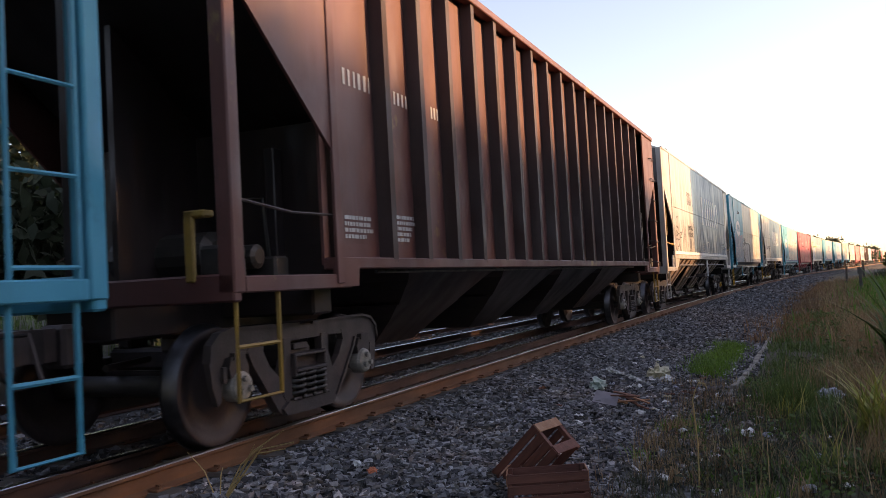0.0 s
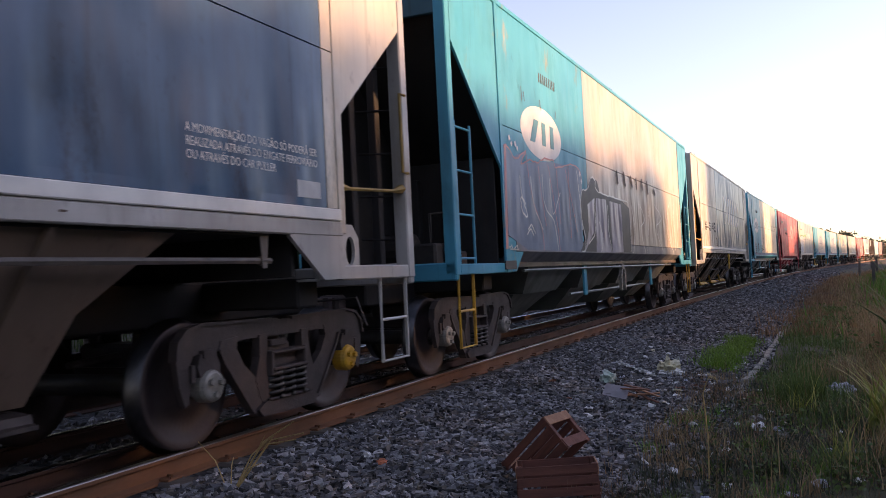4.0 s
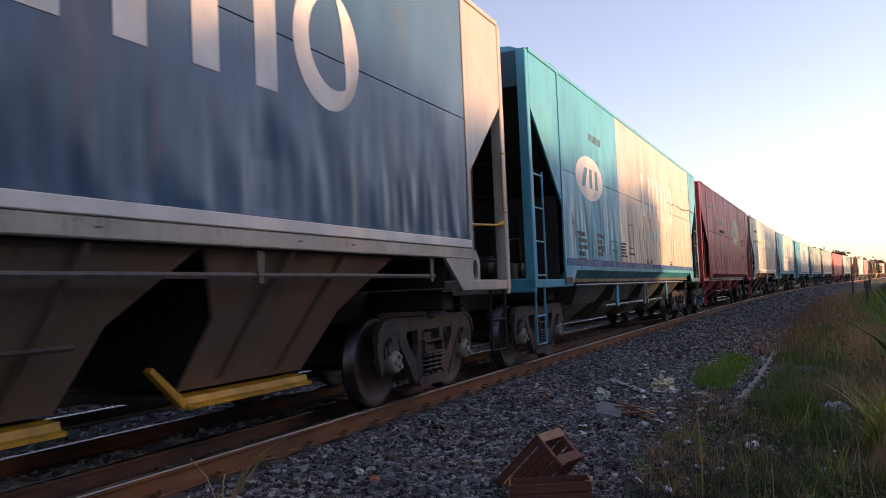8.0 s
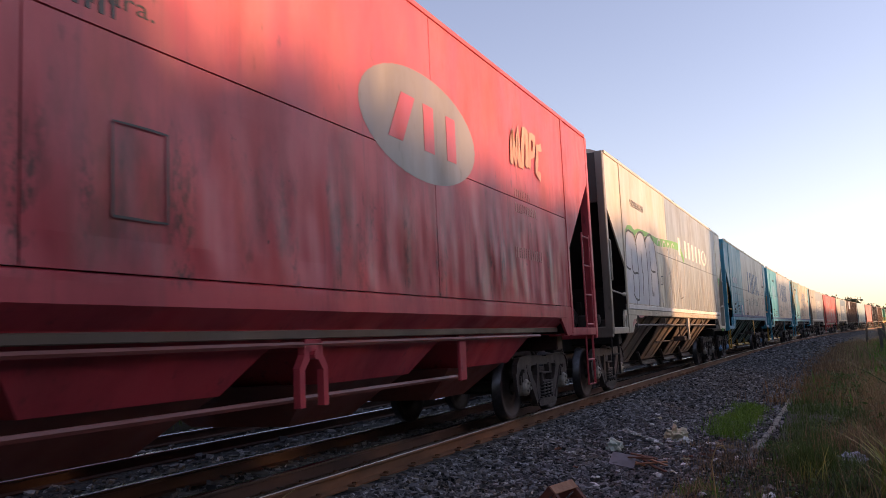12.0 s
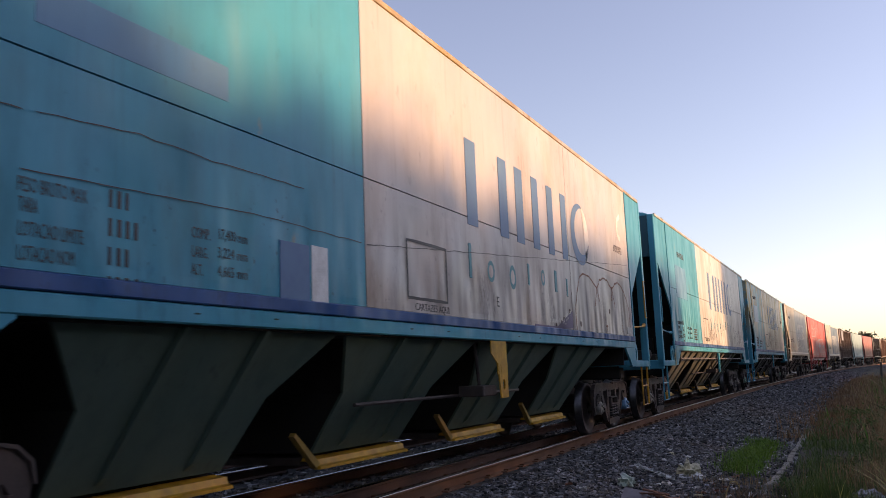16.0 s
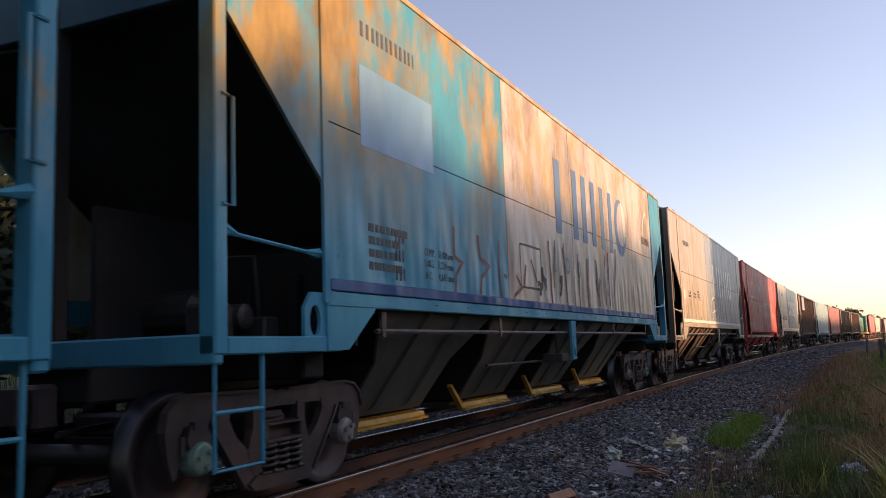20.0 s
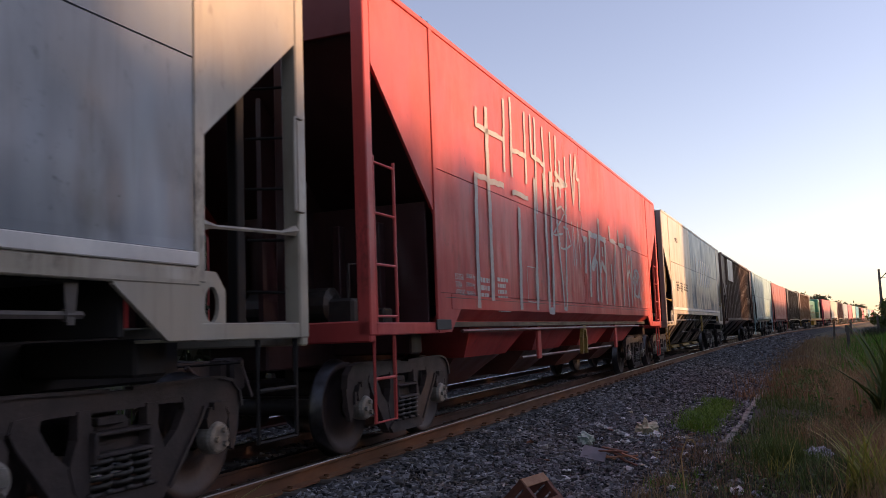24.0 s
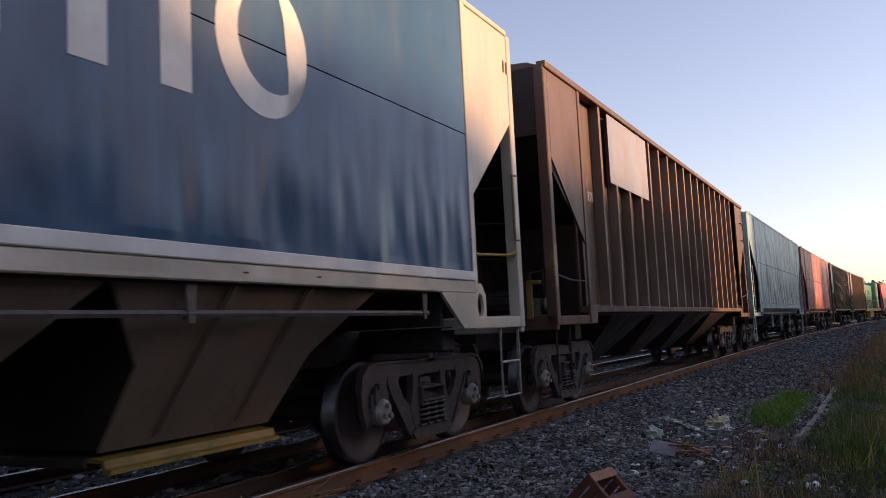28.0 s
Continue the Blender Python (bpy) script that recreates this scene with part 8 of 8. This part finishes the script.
# ---------------------------------------------------------------- small things
def crate(label, m, open_end=False):
    w = thing("fruit_crate", label, "crate", "discarded crates", at=m)
    L, W, H = 0.52, 0.3, 0.3
    for x in (-W / 2, W / 2):
        for y in (-L / 2, L / 2):
            f = Form()
            f.box(x - 0.018, x + 0.018, y - 0.018, y + 0.018, 0, H, 0.004)
            part("corner_batten", f, M_CRATE, w)
    for k in range(4):
        z = 0.01 + k * 0.075
        for x in (-W / 2 - 0.024, W / 2 + 0.014):
            f = Form()
            f.box(x, x + 0.01, -L / 2 - 0.02, L / 2 + 0.02, z, z + 0.06, 0.002)
            part("side_slat", f, M_CRATE, w)
    for z in (0.01, 0.1, 0.22):
        for y in (-L / 2 - 0.026, L / 2 + 0.016):
            if open_end and z == 0.1:
                continue
            f = Form()
            f.box(-W / 2 - 0.014, W / 2 + 0.014, y, y + 0.01, z, z + 0.075, 0.002)
            part("end_slat", f, M_CRATE2 if z > 0.2 else M_CRATE, w)
    for k in range(0 if open_end else 4):
        f = Form()
        x = -W / 2 + 0.005 + k * 0.075
        f.box(x, x + 0.06, -L / 2, L / 2, 0.0, 0.01, 0.002)
        part("bottom_slat", f, M_CRATE, w)
    return w


crate("reddish-brown slatted fruit crate lying on the ballast edge", pose(-1.74, 5.78, -0.5, 2, -4, -72))
_d = Vector((0.70, -0.18, 0.69)).normalized()
_x = _d.cross(Vector((0, 0, 1))).normalized()
_z = _x.cross(_d)
_m = Matrix(((_x.x, _d.x, _z.x, -1.98), (_x.y, _d.y, _z.y, 6.27), (_x.z, _d.z, _z.z, -0.24), (0, 0, 0, 1)))
crate("reddish slatted fruit crate tipped up against another one", _m @ Matrix.Translation((0, 0, -0.15)), open_end=True)

# broken concrete drain edge
edge = thing("drain_edge", "broken pale concrete edge of a drain beside the ballast", "kerb", kind="structure")
_r = random.Random(4)
_n = 26
for i in range(_n):
    if i in (1, 2, 9):
        continue
    y = 10.2 + i * 0.47
    x = -0.99 + 0.0235 * (y - 10.2)
    f = Form()
    f.box(-0.04 - _r.uniform(0, 0.03), 0.035 + _r.uniform(0, 0.02), -0.232, 0.228 + _r.uniform(-0.012, 0.004), -0.15, 0.05 + _r.uniform(-0.02, 0.015), 0.012)
    o = part("concrete_block", f, M_CONCRETE, edge)
    o.matrix_basis = pose(x + _r.uniform(-0.015, 0.015), y, ground_z(x, y) + (0.02 if i > 4 else -0.01), _r.uniform(-3, 3), _r.uniform(-8, 8), _r.uniform(-4, 3))


def crumple(name, label, x, y, size, material, seed, flat=0.5, cat="litter"):
    rnd = random.Random(seed)
    bm = bmesh.new()
    bmesh.ops.create_icosphere(bm, subdivisions=3 if size > 0.08 else 2, radius=size)
    for v in bm.verts:
        d = v.co.normalized()
        k = 0.75 + 0.6 * noise.noise(d * 2.5 + Vector((seed, 0, 0))) + 0.25 * abs(noise.noise(d * 6 + Vector((0, seed, 0)))) + rnd.uniform(-0.16, 0.16)
        v.co = Vector((d.x * size * k * 1.3, d.y * size * k, d.z * size * k * flat))
    me = bpy.data.meshes.new(name)
    bm.to_mesh(me)
    bm.free()
    me.materials.append(material)
    ob = tagged(new(name, me), label, cat, "litter on the ground")
    ob.matrix_basis = pose(x, y, ground_z(x, y) + size * flat * 0.6, 0, 0, rnd.uniform(0, 360))
    return ob


def bagmat(name, a, b):
    return simple(name, a, b, 9, 0.45, 0, 0.6, 0.02)


M_BAGC, M_BAGG, M_BAGB = bagmat("cream_bag", (0.6, 0.55, 0.35), (0.4, 0.36, 0.25)), bagmat("green_bag", (0.3, 0.45, 0.38), (0.5, 0.55, 0.5)), bagmat("blue_bag", (0.35, 0.42, 0.55), (0.5, 0.5, 0.55))
M_ORANGE = bagmat("orange_scrap", (0.6, 0.16, 0.06), (0.4, 0.1, 0.05))
crumple("plastic_bag", "crumpled cream plastic bag on the ballast", -2.05, 12.72, 0.17, M_BAGC, 1, 0.85)
crumple("plastic_bag", "grey-white crumpled bag on the ballast", -1.93, 12.62, 0.1, M_PLASTIC, 2, 0.7)
crumple("plastic_bag", "pale green plastic bag on the ballast", -2.51, 10.8, 0.11, M_BAGG, 3, 1.0)
crumple("plastic_bag", "pale blue plastic bag in the grass", 0.2, 11.2, 0.15, M_BAGB, 4, 0.6)
crumple("plastic_bag", "white scrap in the weeds", -0.6, 9.0, 0.07, M_PLASTIC, 5, 0.7)
crumple("scrap", "orange scrap of packaging on the ballast", -3.05, 5.6, 0.05, M_ORANGE, 6, 0.6)
crumple("scrap", "white scrap of paper on the ballast", -3.2, 5.65, 0.045, M_PLASTIC, 7, 0.8)
_f = Form()
_f.prism([(-0.15, -0.13), (0.14, -0.16), (0.16, 0.12), (-0.11, 0.14)], 0, 0.012, "z")
o = tagged(new("board", _f.mesh("board", [M_CARD])), "grey square of board lying on the ballast", "litter", "litter on the ground")
o.matrix_basis = pose(-2.25, 10.0, ground_z(-2.25, 10.0) + 0.07, 24, 10, 12)
_r = random.Random(31)
for i in range(8):
    _f = Form()
    k = _r.uniform(0.12, 0.24)
    _f.box(-0.018, 0.018, -k, k, -0.008, 0.008, 0.003)
    o = tagged(new("wooden_lath", _f.mesh("wooden_lath", [M_LATH if i % 3 else M_CRATE2])), "broken reddish wooden lath on the ballast", "litter", "litter on the ground")
    x, y = -1.94 + _r.uniform(-0.18, 0.2), 10.12 + _r.uniform(-0.15, 0.2)
    o.matrix_basis = pose(x, y, ground_z(x, y) + 0.05 + 0.014 * i, _r.uniform(-10, 10), _r.uniform(-10, 10), 60 + _r.uniform(-28, 40))


def paper(x, y, size, material, seed, label):
    """A torn, bent scrap of film or paper."""
    rnd = random.Random(seed)
    n = 4
    V = [(size * (i / n - 0.5) * 1.6 + rnd.uniform(-0.2, 0.2) * size, size * (j / n - 0.5) + rnd.uniform(-0.2, 0.2) * size, size * rnd.uniform(0, 0.55)) for j in range(n + 1) for i in range(n + 1)]
    F = [(j * (n + 1) + i, j * (n + 1) + i + 1, (j + 1) * (n + 1) + i + 1, (j + 1) * (n + 1) + i) for j in range(n) for i in range(n) if rnd.random() > 0.12]
    V2 = [(a, b, c + 0.004) for a, b, c in V]
    k = len(V)
    me = bpy.data.meshes.new("scrap")
    me.from_pydata(V + V2, [], [q[::-1] for q in F] + [tuple(i + k for i in q) for q in F])
    me.materials.append(material)
    o = tagged(new("scrap", me), label, "litter", "litter on the ground")
    o.matrix_basis = pose(x, y, ground_z(x, y) + 0.03, rnd.uniform(-15, 25), rnd.uniform(-15, 15), rnd.uniform(0, 360))


M_DARKRAG = bagmat("dark_rag", (0.04, 0.035, 0.035), (0.09, 0.07, 0.06))
_r = random.Random(77)
for i in range(90):
    a, q = _r.choice([(-2.1, 12.6), (-1.7, 10.8), (-1.2, 10.6), (-1.9, 11.8), (-2.7, 9.6), (-1.0, 8.6), (-1.5, 12.5)])
    x, y = a + _r.gauss(0, 0.3), q + _r.gauss(0, 0.7)
    m = _r.choice([M_PLASTIC, M_PLASTIC, M_BAGB, M_BAGC, M_DARKRAG, M_DARKRAG, M_LATH, M_CARD])
    paper(x, y, _r.uniform(0.025, 0.075), m, 1000 + i, "torn scrap of litter among the stones")
for x0, y0, x1, y1 in ((-2.72, 12.4, -2.46, 12.16), (-2.38, 12.1, -2.12, 11.86)):
    for i in range(7):
        t = i / 6
        paper(x0 + (x1 - x0) * t, y0 + (y1 - y0) * t + _r.uniform(-0.03, 0.03), _r.uniform(0.055, 0.085), M_PLASTIC, 1200 + i + round(100 * t), "white strip of torn plastic on the ballast")
M_RAG = bagmat("grey_rag", (0.12, 0.11, 0.095), (0.22, 0.2, 0.175))
for x, y, size, k in ((-0.62, 9.28, 0.09, 51), (-0.55, 11.45, 0.1, 52), (-0.35, 8.6, 0.07, 53), (-0.95, 9.0, 0.06, 54)):
    crumple("rag", "weathered grey rag half sunk in the weeds", x, y, size, M_RAG, k, 0.6)
for i in range(60):
    rnd = random.Random(900 + i)
    x, y = rnd.uniform(-2.7, -0.4), rnd.uniform(8.2, 15.0)
    if i > 40:
        x, y = rnd.uniform(-1.6, 0.6), rnd.uniform(6.0, 9.0)
    crumple("scrap", "small pale scrap of litter on the ground", x, y, rnd.uniform(0.02, 0.055), rnd.choice([M_PLASTIC, M_PLASTIC, M_BAGB, M_BAGC]), 20 + i, rnd.uniform(0.3, 0.8))

# dry weed standing between ballast and rail
weed = thing("dry_weed", "dry straw-coloured weed beside the rail", "weed", at=Matrix.Translation((-3.55, 4.45, ground_z(-3.55, 4.45))))
M_STALK = simple("dry_stalk", (0.5, 0.36, 0.16), (0.36, 0.24, 0.1), 8, 0.8)
_r = random.Random(8)
for i in range(9):
    _f = Form()
    w, ln = _r.uniform(-0.8, 2.6), _r.uniform(0.25, 0.6)
    a = (0.5 * ln * math.cos(w), 0.1 * ln, 0.55 * ln)
    b = (ln * math.cos(w), 0.2 * ln * math.sin(w), ln * _r.uniform(0.6, 1.1))
    _f.tube([(0, 0, -0.05), a, b], [0.006, 0.005, 0.003], 4)
    part("stalk", _f, M_STALK, weed)

# one tall stalk with a drooping head
weed = thing("dry_stalk", "tall thin dry grass stalk with a drooping head", "weed", at=Matrix.Translation((-0.85, 6.88, ground_z(-0.85, 6.88))))
_f = Form()
_f.tube([(0, 0, -0.03), (0.015, 0, 0.35), (-0.005, 0, 0.7), (0.02, 0, 0.78), (0.05, 0, 0.84), (0.09, 0.01, 0.83), (0.11, 0.01, 0.79)], [0.006, 0.006, 0.005, 0.005, 0.006, 0.007, 0.003], 5)
part("stem", _f, M_STALK, weed)

# street lamp behind the far bushes, its wire, and fence posts
_x, _y = 9.25, 100.0
mast = thing("street_lamp", "tall street lamp with an outreach arm beyond the bushes", "street lamp", at=Matrix.Translation((_x, _y, ground_z(_x, _y))))
_f = Form()
_f.tube([(0, 0, 0), (0, 0, 6.5)], [0.17, 0.11], 8)
part("pole", _f, M_POST, mast)
_f = Form()
_f.tube([(0, 0, 5.4), (0.7, 0, 6.1), (1.2, 0, 6.5), (1.5, 0, 6.6)], 0.05)
part("arm", _f, M_POST, mast)
_f = Form()
_f.box(1.35, 1.95, -0.12, 0.12, 6.55, 6.72, 0.04)
part("lamp_head", _f, M_POST, mast)
_f = Form()
_f.tube([(_x, _y, ground_z(_x, _y) + 5.6), (_x + 20, _y + 4, ground_z(_x, _y) + 5.4), (_x + 45, _y + 9, ground_z(_x, _y) + 5.9)], 0.02, 5)
tagged(new("overhead_wire", _f.mesh("overhead_wire", [M_POST])), "thin wire strung from the street lamp", "wire")
for i, (x, y) in enumerate(((2.9, 66), (4.2, 69), (6.2, 71), (7.3, 72), (9.6, 73), (12, 75))):
    _f = Form()
    _f.box(-0.07, 0.07, -0.07, 0.07, -0.2, 1.35 + 0.12 * (i % 3), 0.02)
    o = tagged(new("fence_post", _f.mesh("fence_post", [M_POST])), "weathered grey fence post in the undergrowth", "fence post", "fence posts")
    o.matrix_basis = pose(x, y, ground_z(x, y), 2 * (i % 3) - 2, 3 - 2 * (i % 4), 10 * i)
_x, _y = 2.6, 45.0
post = thing("marker_post", "dark marker post in the grass beside the track", "post", at=Matrix.Translation((_x, _y, ground_z(_x, _y))))
_f = Form()
_f.box(-0.07, 0.07, -0.07, 0.07, 0, 1.3, 0.02)
_f.box(-0.12, 0.12, -0.1, -0.07, 0.95, 1.3, 0.01)
part("post", _f, M_POST, post)


# ---------------------------------------------------------------- what moves
def motions():
    """The train runs past at its speed, and every wheelset rolls."""
    for w, a in TRAIN:
        rows = []
        for t in range(29):
            x, y, th = arc(a - travelled(t))
            rows.append((t, pose(x, y, 0, 0, 0, -math.degrees(th))))
        walk(w, rows)
    ticks = [2 * i / FPS for i in range(421)]
    angle = [travelled(t) / RW for t in ticks]
    for ws, y in WHEELSETS:
        walk(ws, [(t, pose(0, y, RW, math.degrees(b) % 360)) for t, b in zip(ticks, angle)])


motions()
